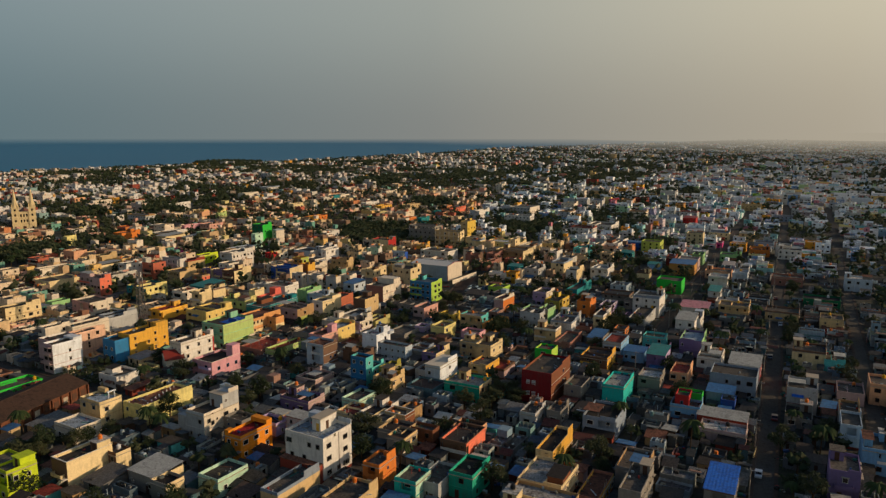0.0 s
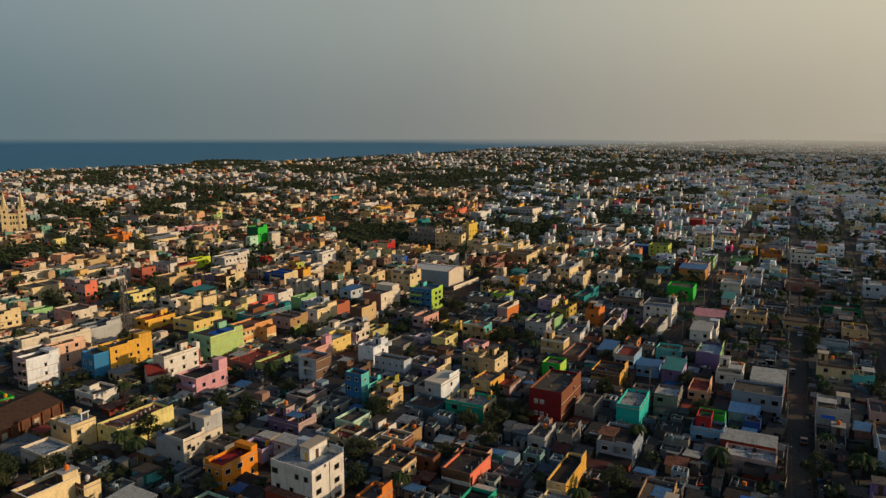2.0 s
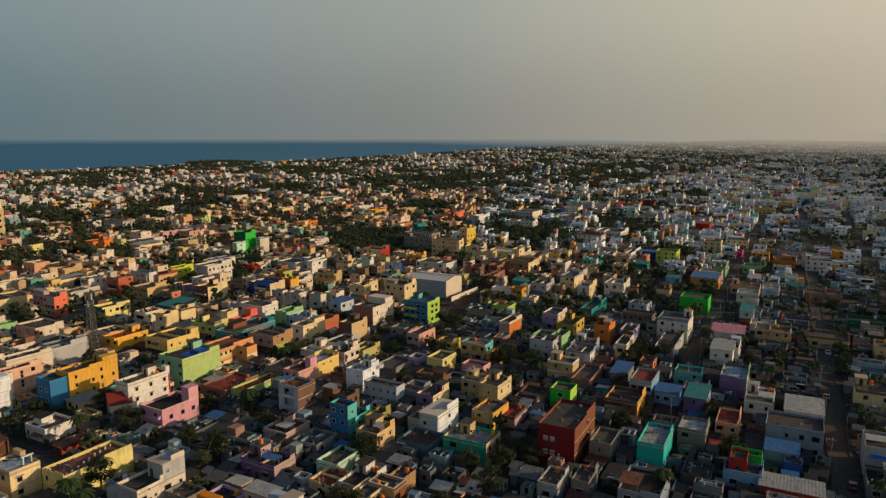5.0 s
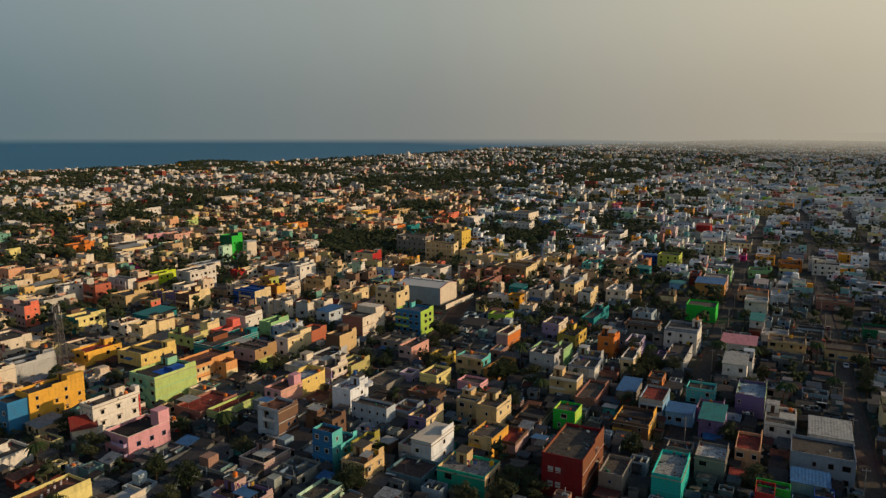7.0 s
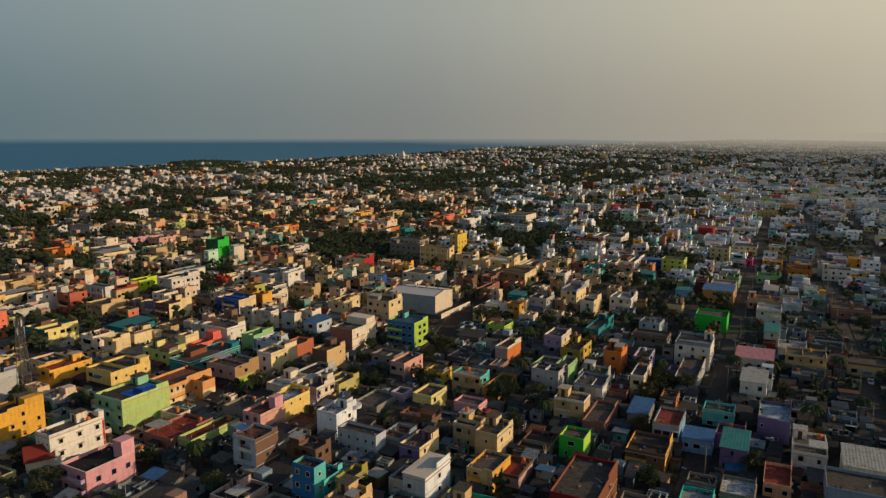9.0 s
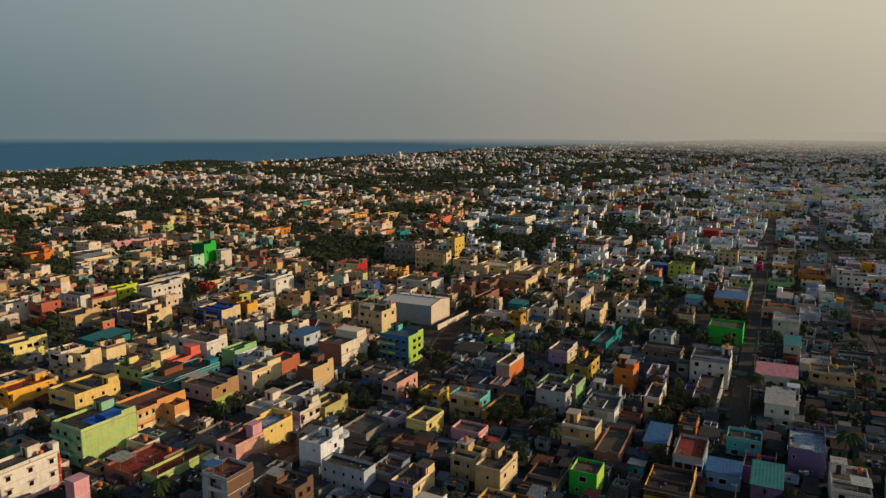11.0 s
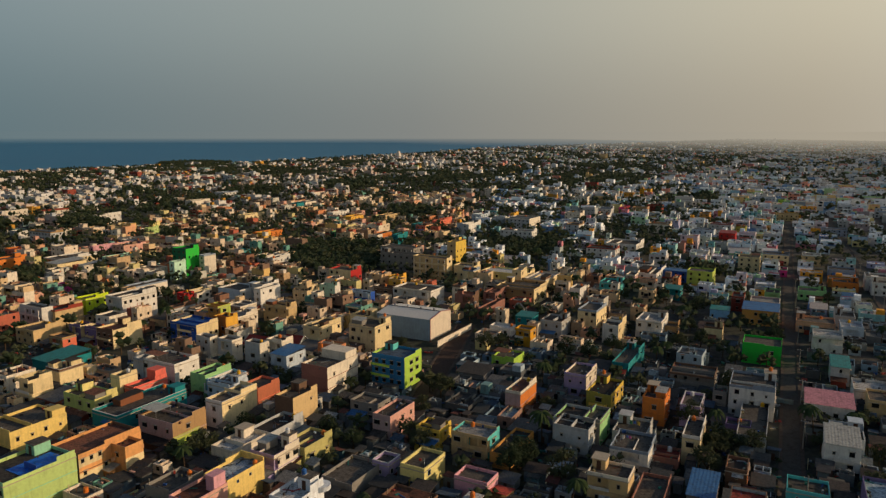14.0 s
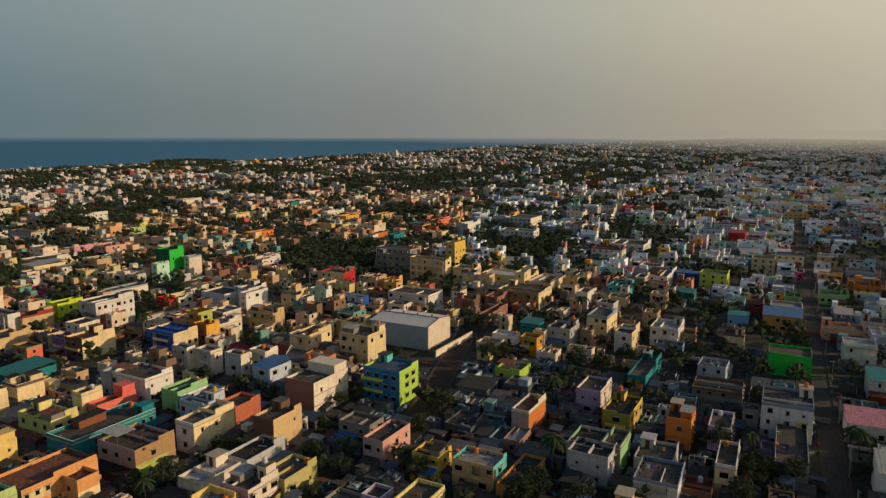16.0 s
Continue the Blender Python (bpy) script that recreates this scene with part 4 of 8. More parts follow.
house(-179.6, 109.7, 9.7, 7.4, 5, "offwhite", "offwhite", "skywhite", "pq", 0)
house(-184.3, 120.1, 9.2, 7.0, 7.8, "sand", "cream", "skywhite", "pq", 0)
house(-156.1, 95.9, 6.0, 11.8, 7.3, "brown", "cream", "dark", "", 0)
house(-153.5, 102.6, 7.0, 4.1, 6, "brown", "cream", "concrete", "", 0)
house(-230.3, 120.4, 8.1, 14.3, 3.5, "vividgreen", "vividgreen", "concrete", "", 0)
house(-132.1, 126.8, 5.6, 11.3, 7, "vividorange", "vividorange", "crimson", "p", 0)
house(-109.9, 128.6, 11.9, 11.0, 11.2, "white", "white", "skywhite", "p", 0)
house(-93.0, 130.7, 4.6, 7.6, 6.3, "orange", "orange", "concrete", "", 2.5)
house(-82.0, 128.2, 5.6, 7.0, 6, "turquoise", "palemint", "concrete", "", 2.5)
house(-96.9, 146.5, 5.3, 6.8, 5.8, "grey", "sand", "dark", "", 2.5)
house(-94.3, 153.5, 7.0, 3.8, 5.5, "rust", "rust", "concrete", "", 2.5)
house(-109.0, 155.7, 5.4, 8.4, 4.8, "cream", "cream", "concrete", "", 0)
house(-78.4, 133.7, 5.6, 10.6, 4.8, "greywhite", "greywhite", "concrete", "p", 2.5)
house(-72.4, 138.1, 6.0, 9.9, 6.3, "vividteal", "vividteal", "dark", "p", 2.5)
house(-60.9, 163.1, 4.5, 16.3, 5.8, "cream", "amber", "dark", "p", 2.5)
house(-52.1, 132.0, 13.9, 9.6, 6.6, "cream", "cream", "white", "mSW", 2.5)
house(-55.3, 187.4, 9.1, 12.8, 6.2, "greyblue", "greyblue", "dark", "", 2.5)
house(-36.4, 149.8, 4.8, 14.0, 7.3, "grey", "grey", "concrete", "mNE", 2.5)
house(-45.2, 148.0, 4.9, 13.6, 4.2, "pinkbrown", "amber", "rust", "", 2.5)
house(-20.1, 161.4, 6.2, 12.4, 5.6, "grey", "grey", "vividblue", "", 2.5)
house(-25.1, 196.9, 11.8, 6.9, 4.2, "pinkgrey", "pinkgrey", "white", "", 2.5)
house(-8.1, 234.9, 8.3, 11.0, 7.8, "greywhite", "greywhite", "concrete", "mNE", 2.5)
house(4.9, 213.7, 4.9, 11.0, 6.8, "skywhite", "skywhite", "concrete", "", 2.5)
house(3.7, 181.5, 6.3, 11.0, 7.3, "purple", "purple", "concrete", "mNW", 2.5)
house(10.9, 199.9, 7.2, 11.0, 6.8, "skyblue", "skyblue", "concrete", "mNE", 2.5)
house(4.7, 248.2, 7.4, 11.0, 4.6, "pinkgrey", "pinkgrey", "concrete", "", 2.5)
house(14.0, 253.8, 8.6, 11.0, 6.8, "peach", "peach", "concrete", "", 2.5)
house(-123.3, 109.8, 6.5, 9.3, 4.8, "palemint", "palemint", "concrete", "p", 0)
house(-131.0, 100.1, 5.4, 5.0, 4.8, "grey", "cream", "dark", "", 0)
house(-106.5, 114.5, 5.1, 14.3, 4.8, "sand", "sand", "concrete", "", 0)
house(-90.2, 115.6, 7.6, 10.7, 5.6, "sand", "sand", "concrete", "", 2.5)
house(-142.5, 133.7, 6.9, 5.3, 5.6, "grey", "grey", "concrete", "", 0)
house(-139.7, 156.5, 11.1, 7.5, 4.8, "purple", "pinkgrey", "dark", "", 0)
house(-83.1, 154.7, 7.4, 11.8, 5.6, "brown", "salmon", "dark", "", 2.5)
house(-75.0, 182.2, 4.7, 9.0, 4.8, "greywhite", "greywhite", "concrete", "", 2.5)
house(-149.9, 130.9, 7.0, 12.6, 8.3, "greywhite", "offwhite", "concrete", "p", 0)
house(-174.3, 132.1, 8.3, 18.0, 6.3, "paleyellow", "paleyellow", "rust", "p", 0)
house(-300.9, 696.9, 22.6, 26.0, 9.5, "greywhite", "offwhite", "concrete", "", 0)
house(-315.9, 712.8, 3.6, 11.3, 11, "amber", "amber", "concrete", "", 0)
house(-348.9, 710.4, 9.4, 19.9, 9, "skywhite", "skywhite", "concrete", "mNE", 0)
house(-274.5, 762.0, 15.0, 14.4, 9, "offwhite", "offwhite", "concrete", "mNE", 0)
house(-268.9, 793.2, 12.3, 11.0, 11, "greywhite", "greywhite", "concrete", "", 0)
house(-263.9, 831.8, 13.9, 11.0, 8, "white", "white", "concrete", "mNE", 0)
house(-366.2, 666.1, 6.2, 26.0, 7, "salmon", "salmon", "concrete", "", 0)
house(-371.9, 638.9, 8.5, 20.2, 6, "teal", "teal", "concrete", "", 0)
house(-472.1, 826.6, 25.7, 14.0, 9, "offwhite", "offwhite", "concrete", "mNE", 0)
house(-579.9, 433.0, 26.0, 10.2, 10, "greywhite", "greywhite", "concrete", "", 0)
house(-495.7, 421.7, 3.8, 21.7, 7, "pink", "pink", "concrete", "", 0)
house(-546.9, 479.6, 4.3, 9.4, 10, "peach", "peach", "concrete", "", 0)
house(-748.2, 508.3, 5.8, 21.2, 10, "offwhite", "offwhite", "concrete", "", 0)
house(-888.9, 559.5, 4.6, 12.1, 9, "amber", "amber", "concrete", "", 0)
house(-545.6, 499.8, 4.3, 10.6, 7, "palelime", "palelime", "concrete", "", 0)
house(-225.1, 884.9, 15.2, 14.0, 8, "redbrown", "redbrown", "concrete", "", 0)
house(-164.5, 818.1, 8.8, 11.0, 9, "ochre", "ochre", "concrete", "", 0)
house(-463.1, 977.2, 10.5, 11.0, 12, "offwhite", "offwhite", "concrete", "", 0)
house(-111.0, 1041.6, 7.8, 11.0, 7, "lime", "lime", "concrete", "", 0)
house(-245.6, 156.5, 4.2, 12.6, 10.5, "pinkgrey", "blush", "concrete", "pq", 0)
house(-239.6, 143.2, 5.7, 10.9, 10.5, "pinkgrey", "bluewhite", "concrete", "pq", 0)
house(-265.1, 169.1, 6.3, 15.9, 8, "offwhite", "offwhite", "concrete", "", 0)
house(-268.5, 157.8, 5.0, 10.2, 9, "offwhite", "offwhite", "concrete", "", 0)
house(-329.3, 196.4, 5.3, 9.2, 4, "palegreen", "palegreen", "concrete", "", 0)
house(-344.0, 225.8, 19.3, 6.7, 9.5, "pinkgrey", "salmon", "concrete", "mNE", 0)
house(-301.4, 196.2, 13.6, 11.7, 7.8, "rose", "offwhite", "concrete", "", 0)
house(-269.8, 186.5, 5.7, 14.0, 7.5, "greywhite", "greywhite", "concrete", "mNE", 0)
house(-312.4, 234.1, 13.4, 14.3, 7, "teal", "paleyellow", "concrete", "", 0)
house(-261.2, 205.9, 7.7, 15.0, 7, "amber", "amber", "terracotta", "mNW", 0)
house(-368.3, 220.4, 14.8, 18.3, 7, "cream", "cream", "concrete", "", 0)
house(-33.0, 532.4, 14.7, 11.0, 7, "white", "white", "concrete", "", 2.5)
house(-27.2, 436.4, 15.9, 11.0, 5, "pinkbrown", "pinkbrown", "concrete", "", 2.5)
house(-22.7, 348.4, 13.7, 11.0, 5, "sand", "sand", "concrete", "", 2.5)
house(-8.6, 281.4, 10.8, 11.0, 7, "cream", "cream", "concrete", "", 2.5)
house(-8.3, 389.3, 16.2, 11.0, 4, "darkgreen", "darkgreen", "dark", "", 2.5)
house(-2.9, 340.8, 8.8, 11.0, 6, "sand", "sand", "concrete", "", 2.5)
house(-42.5, 343.0, 12.9, 10.3, 6.5, "sand", "sand", "concrete", "", 2.5)
house(-365.6, 263.5, 7.0, 10.6, 9, "white", "white", "concrete", "", 0)
house(-265.4, 184.8, 4.2, 14.0, 7.5, "greywhite", "greywhite", "concrete", "", 0)
house(-410.4, 278.2, 7.0, 12.2, 8, "sand", "sand", "concrete", "", 0)
house(-358.9, 344.5, 7.1, 19.6, 8, "offwhite", "offwhite", "concrete", "", 0)
house(-146.7, 509.6, 10.2, 26.0, 7, "white", "white", "concrete", "", 0)
house(-89.8, 605.5, 15.3, 11.0, 7, "cream", "cream", "concrete", "", 2.5)
house(-186.6, 723.8, 17.3, 11.0, 8, "offwhite", "offwhite", "concrete", "mNE", 0)
house(-96.8, 869.8, 20.2, 11.0, 7, "sand", "sand", "concrete", "", 2.5)
house(-56.8, 771.2, 18.4, 11.0, 6, "greyblue", "greyblue", "concrete", "", 2.5)
house(-149.2, 709.0, 16.6, 11.0, 7, "skywhite", "skywhite", "concrete", "", 0)
house(-324.8, 938.7, 18.2, 11.0, 9, "offwhite", "offwhite", "concrete", "", 0)
house(-169.7, 1058.1, 26.0, 11.0, 7, "greywhite", "greywhite", "concrete", "", 0)
house(-582.1, 743.1, 13.1, 26.0, 8, "offwhite", "offwhite", "concrete", "mNE", 0)
house(-541.8, 609.8, 9.3, 26.0, 8, "cream", "cream", "concrete", "", 0)
house(-484.3, 669.1, 7.5, 26.0, 8, "white", "white", "concrete", "mNE", 0)
house(-693.8, 684.0, 11.6, 26.0, 9, "offwhite", "offwhite", "concrete", "", 0)
house(-650.1, 535.7, 8.7, 24.1, 9, "white", "white", "concrete", "mNE", 0)
house(-733.3, 537.3, 9.7, 26.0, 9, "offwhite", "offwhite", "concrete", "", 0)
house(-448.0, 529.5, 7.7, 24.8, 7, "orange", "orange", "concrete", "", 0)
house(-604.6, 742.9, 10.8, 26.0, 7, "peach", "peach", "concrete", "", 0)
house(-563.1, 822.0, 10.8, 26.0, 8, "offwhite", "offwhite", "concrete", "mNE", 0)
house(-427.8, 674.3, 7.6, 26.0, 8, "sand", "sand", "concrete", "", 0)
house(-155.4, 128.6, 7.2, 4.0, 6.8, "greywhite", "greywhite", "concrete", "", 0)
house(-135.2, 138.7, 7.4, 5.0, 4.5, "lilac", "lilac", "dark", "", 0)
house(-127.6, 142.3, 7.7, 4.1, 5.5, "greywhite", "greywhite", "sheet", "", 0)
house(-120.9, 157.6, 6.6, 8.1, 4, "cream", "cream", "terracotta", "", 0)
house(-125.8, 166.5, 6.0, 9.4, 4.3, "palemint", "palemint", "concrete", "", 0)
house(-106.8, 160.3, 7.0, 5.0, 5, "sand", "rust", "concrete", "", 0)
house(-69.0, 186.7, 4.1, 8.2, 4.8, "grey", "grey", "concrete", "", 2.5)
house(-27.1, 219.9, 4.0, 5.0, 4.5, "royal", "royal", "concrete", "", 2.5)
house(-30.1, 225.4, 7.9, 6.6, 4.6, "greyblue", "greyblue", "bluesheet", "", 2.5)
house(-8.1, 221.8, 7.1, 11.0, 3.4, "grey", "grey", "dark", "", 2.5)
house(-190.8, 192.9, 10.9, 14.6, 4, "pinkbrown", "pinkbrown", "terracotta", "", 0)
house(-182.3, 196.0, 5.1, 17.2, 4.3, "palelime", "palelime", "terracotta", "", 0)
house(-184.4, 211.2, 7.3, 9.6, 5.8, "grey", "grey", "concrete", "", 0)
house(-155.6, 237.2, 8.5, 12.1, 3.8, "grey", "grey", "concrete", "", 0)
house(-137.6, 233.2, 10.7, 5.7, 3.8, "brown", "brown", "rust", "", 0)
house(-149.3, 197.8, 9.4, 6.1, 6.5, "brown", "brown", "concrete", "", 0)
house(-135.4, 218.2, 6.2, 8.6, 4.6, "grey", "grey", "rust", "", 0)
house(-126.9, 214.7, 6.0, 9.9, 5.6, "purple", "cream", "concrete", "", 0)
house(-101.5, 232.8, 7.3, 11.6, 3.8, "grey", "grey", "dark", "", 2.5)
house(-92.2, 258.5, 6.2, 17.3, 4.3, "pinkbrown", "pinkbrown", "concrete", "", 2.5)
house(-82.4, 265.6, 5.6, 11.2, 4.8, "grey", "grey", "bluesheet", "", 2.5)
house(-389.3, 262.5, 7.0, 18.9, 6, "cream", "cream", "sheet", "", 0)
house(-362.8, 232.9, 3.7, 12.2, 7, "cream", "cream", "concrete", "mNE", 0)
house(-419.5, 271.9, 5.3, 9.4, 6.3, "sand", "sand", "concrete", "", 0)
house(-333.9, 273.6, 11.5, 11.6, 6, "sand", "sand", "concrete", "", 0)
house(-533.3, 383.0, 10.9, 9.5, 7, "salmon", "orange", "terracotta", "", 0)
house(-487.1, 433.8, 16.0, 14.6, 7, "pink", "rose", "concrete", "", 0)
house(-422.9, 487.5, 7.1, 12.0, 8, "greywhite", "white", "concrete", "", 0)
house(-440.2, 516.8, 7.0, 7.1, 8, "amber", "amber", "concrete", "", 0)
house(-359.8, 441.5, 6.6, 15.8, 7, "greywhite", "white", "concrete", "", 0)
house(-406.7, 460.5, 5.7, 7.4, 5, "teal", "teal", "concrete", "", 0)
house(-379.7, 420.6, 4.2, 6.7, 8, "brown", "tan", "concrete", "", 0)
house(-627.7, 440.9, 10.5, 9.0, 6, "greywhite", "white", "concrete", "", 0)
house(-582.8, 496.2, 9.2, 11.2, 7, "cream", "cream", "concrete", "", 0)
house(-565.6, 519.1, 4.5, 8.0, 8, "paleyellow", "paleyellow", "concrete", "", 0)
house(-810.8, 520.0, 6.3, 14.0, 9, "peach", "peach", "concrete", "", 0)
house(-779.4, 529.2, 14.2, 13.0, 8, "white", "offwhite", "concrete", "", 0)
house(-453.9, 651.9, 9.1, 20.1, 7, "amber", "amber", "concrete", "", 0)
house(-394.7, 560.8, 15.0, 21.3, 7, "darkgreen", "palegreen", "concrete", "", 0)
house(-367.9, 571.1, 7.6, 15.4, 6, "orange", "orange", "concrete", "", 0)
house(-344.9, 560.5, 5.0, 14.5, 8, "teal", "teal", "concrete", "", 0)
house(-364.0, 636.3, 9.1, 26.0, 6, "salmon", "peach", "concrete", "", 0)
house(-813.8, 1146.5, 7.8, 11.0, 10, "white", "white", "concrete", "", 0)
house(-321.4, 634.1, 6.9, 23.2, 10, "greywhite", "white", "concrete", "mNE", 0)
house(-269.3, 610.4, 26.0, 11.0, 10, "white", "white", "concrete", "", 0)
house(-246.3, 677.6, 10.7, 14.0, 9, "greywhite", "white", "concrete", "mNE", 0)
house(-244.3, 757.3, 8.7, 14.0, 9, "greywhite", "white", "concrete", "", 0)
house(-275.8, 1064.3, 14.2, 11.0, 12, "mustard", "amber", "concrete", "mNW", 0)
house(-250.4, 853.6, 5.1, 26.0, 8, "magenta", "darkred", "concrete", "", 0)
house(-231.5, 847.2, 14.4, 11.0, 9, "tan", "peach", "concrete", "", 0)
house(-140.7, 747.0, 16.4, 11.0, 8, "greywhite", "greywhite", "white", "", 0)
house(-123.8, 733.9, 7.6, 11.0, 8, "olive", "olive", "concrete", "", 0)
house(-100.5, 1012.8, 20.7, 11.0, 5, "lime", "lime", "concrete", "", 2.5)
house(-93.3, 899.9, 15.6, 11.0, 5, "amber", "amber", "concrete", "", 2.5)
house(-79.6, 968.3, 11.7, 11.0, 6, "peach", "salmon", "concrete", "", 2.5)
house(-130.5, 1037.5, 26.0, 11.0, 9, "skywhite", "skywhite", "white", "", 0)
house(-133.2, 1240.2, 26.0, 11.0, 8, "skyblue", "skyblue", "bluesheet", "", 0)
house(-100.2, 1315.0, 24.3, 11.0, 9, "white", "white", "white", "", 2.5)
house(-11.1, 1270.8, 26.0, 11.0, 7, "greywhite", "greywhite", "white", "", 2.5)
house(-185.2, 600.7, 21.1, 23.1, 8, "white", "white", "concrete", "mNE", 0)
house(-779.8, 1234.0, 26.0, 14.6, 6, "blue", "blue", "bluesheet", "", 0)
house(-789.9, 1324.2, 26.0, 13.8, 6, "greywhite", "greywhite", "tealsheet", "", 0)
house(-880.8, 1732.8, 10.0, 11.0, 7, "grey", "grey", "white", "", 0)
house(-659.4, 1431.1, 26.0, 11.0, 8, "white", "white", "white", "", 0)
house(-754.8, 787.2, 15.9, 26.0, 9, "white", "white", "concrete", "", 0)
house(-578.1, 719.7, 8.6, 11.6, 8, "teal", "teal", "concrete", "", 0)
house(-669.9, 862.6, 16.2, 26.0, 8, "pinkgrey", "offwhite", "concrete", "", 0)
house(-1277.2, 1020.4, 26.0, 11.0, 6, "offwhite", "offwhite", "white", "", 0)
house(-1101.6, 1028.0, 12.2, 11.0, 9, "pink", "pink", "concrete", "", 0)
house(-1489.9, 1099.7, 23.9, 14.4, 7, "white", "white", "concrete", "", 0)
house(-1601.9, 1357.8, 19.8, 25.7, 9, "white", "white", "concrete", "", 0)
house(-1574.4, 1559.3, 22.4, 11.0, 9, "white", "white", "concrete", "", 0)
house(-1599.5, 1429.5, 22.2, 14.0, 8, "white", "white", "concrete", "", 0)
house(-1694.1, 1963.4, 26.0, 11.0, 8, "white", "white", "concrete", "", 0)
house(-246.9, 146.9, 9.3, 10.9, 10, "pinkgrey", "white", "concrete", "pq", 0)
house(-101.0, 150.1, 7.4, 7.6, 5.5, "grey", "beige", "dark", "", 2.5)
house(-114.0, 160.6, 6.4, 10.7, 4.5, "greywhite", "white", "dark", "", 0)
house(-138.2, 102.7, 9.3, 8.2, 4.5, "grey", "cream", "sheet", "", 0)
house(-106.7, 165.6, 4.1, 7.0, 4.5, "brown", "tan", "concrete", "", 0)
house(-0.4, 280.5, 6.5, 11.0, 5, "aqua", "aqua", "concrete", "", 2.5)
house(-85.1, 161.6, 7.6, 6.9, 5, "brown", "peach", "dark", "", 2.5)
house(-55.5, 145.0, 10.3, 12.9, 6, "cream", "cream", "white", "", 2.5)
house(-40.1, 162.5, 6.7, 11.9, 5.5, "grey", "tan", "concrete", "", 2.5)
house(4.5, 225.4, 5.0, 11.0, 6, "greywhite", "skywhite", "concrete", "", 2.5)
house(-26.6, 205.9, 13.2, 6.3, 4, "redbrown", "redbrown", "sheet", "", 2.5)
house(-72.9, 258.0, 6.8, 12.9, 7, "greywhite", "skyblue", "terracotta", "pq", 2.5)
house(-74.5, 241.3, 9.7, 12.0, 5.5, "brown", "amber", "dark", "", 2.5)
house(-47.9, 274.8, 8.0, 13.7, 7.5, "purple", "palegreen", "skywhite", "p", 2.5)
house(-57.6, 262.8, 7.1, 8.0, 4.4, "magentagrey", "lilac", "dark", "", 2.5)
house(-64.8, 255.9, 7.5, 6.7, 4, "skyblue", "skyblue", "bluesheet", "", 2.5)
house(-54.7, 310.4, 7.5, 11.0, 6.5, "skywhite", "white", "concrete", "", 2.5)
house(-103.9, 290.9, 8.4, 11.1, 5, "greywhite", "greywhite", "concrete", "", 2.5)
house(-229.0, 347.2, 8.8, 7.4, 7.5, "cream", "cream", "concrete", "mNE", 0)
house(-234.0, 325.9, 7.3, 14.6, 8, "cream", "cream", "concrete", "", 0)
house(-273.2, 381.5, 9.5, 4.2, 9, "palemint", "white", "concrete", "mNE", 0)
house(-292.4, 420.2, 14.5, 10.0, 9, "cream", "red", "concrete", "mNE", 0)
house(-251.2, 377.7, 11.6, 3.5, 9, "skywhite", "royal", "concrete", "b", 0)
house(-249.9, 395.9, 11.0, 4.9, 8, "brown", "white", "dark", "", 0)
house(-249.7, 405.9, 7.0, 5.1, 10, "amber", "amber", "concrete", "", 0)
house(-232.5, 397.8, 20.7, 13.1, 9, "offwhite", "white", "concrete", "b", 0)
house(-296.9, 485.7, 24.1, 11.3, 12, "grey", "grey", "concrete", "b", 0)
house(-255.4, 452.0, 21.5, 6.4, 14.0, "sand", "cream", "concrete", "b", 0)
house(-268.3, 506.0, 6.2, 14.4, 15, "sand", "yellow", "concrete", "mNW", 0)
house(-236.5, 457.6, 12.4, 8.3, 10, "cream", "cream", "concrete", "mNE", 0)
house(-213.9, 462.2, 26.0, 14.0, 8, "paleyellow", "cream", "white", "mNE", 0)
house(-193.4, 431.4, 20.2, 17.2, 8, "tan", "cream", "concrete", "mNW", 0)
house(-209.6, 403.9, 9.3, 7.0, 7, "pinkbrown", "brown", "rust", "", 0)
house(-201.1, 418.6, 6.2, 16.2, 7, "pinkbrown", "pinkbrown", "rust", "", 0)
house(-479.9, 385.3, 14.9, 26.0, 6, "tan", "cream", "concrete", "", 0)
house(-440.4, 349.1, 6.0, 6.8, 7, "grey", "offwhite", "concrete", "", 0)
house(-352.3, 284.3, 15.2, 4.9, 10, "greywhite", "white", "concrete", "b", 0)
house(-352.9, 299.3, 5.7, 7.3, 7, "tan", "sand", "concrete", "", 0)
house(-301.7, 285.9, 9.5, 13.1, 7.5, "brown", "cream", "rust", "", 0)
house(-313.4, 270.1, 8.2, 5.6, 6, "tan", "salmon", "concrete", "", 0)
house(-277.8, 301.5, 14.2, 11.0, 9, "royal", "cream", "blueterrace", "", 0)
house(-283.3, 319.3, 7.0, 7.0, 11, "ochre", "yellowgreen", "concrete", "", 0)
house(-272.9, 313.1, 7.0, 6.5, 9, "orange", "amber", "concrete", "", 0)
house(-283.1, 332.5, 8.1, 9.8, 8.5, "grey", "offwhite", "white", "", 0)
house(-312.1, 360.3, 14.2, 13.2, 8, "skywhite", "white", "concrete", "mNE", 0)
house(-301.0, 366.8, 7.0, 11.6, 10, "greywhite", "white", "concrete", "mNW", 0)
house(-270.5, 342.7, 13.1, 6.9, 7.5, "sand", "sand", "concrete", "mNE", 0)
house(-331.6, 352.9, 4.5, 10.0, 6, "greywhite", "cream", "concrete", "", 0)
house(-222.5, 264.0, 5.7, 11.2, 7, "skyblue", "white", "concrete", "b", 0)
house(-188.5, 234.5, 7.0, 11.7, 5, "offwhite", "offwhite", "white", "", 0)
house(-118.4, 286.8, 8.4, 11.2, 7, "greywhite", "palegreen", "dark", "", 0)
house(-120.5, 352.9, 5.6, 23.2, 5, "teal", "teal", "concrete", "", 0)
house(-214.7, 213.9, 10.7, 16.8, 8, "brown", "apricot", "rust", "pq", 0)
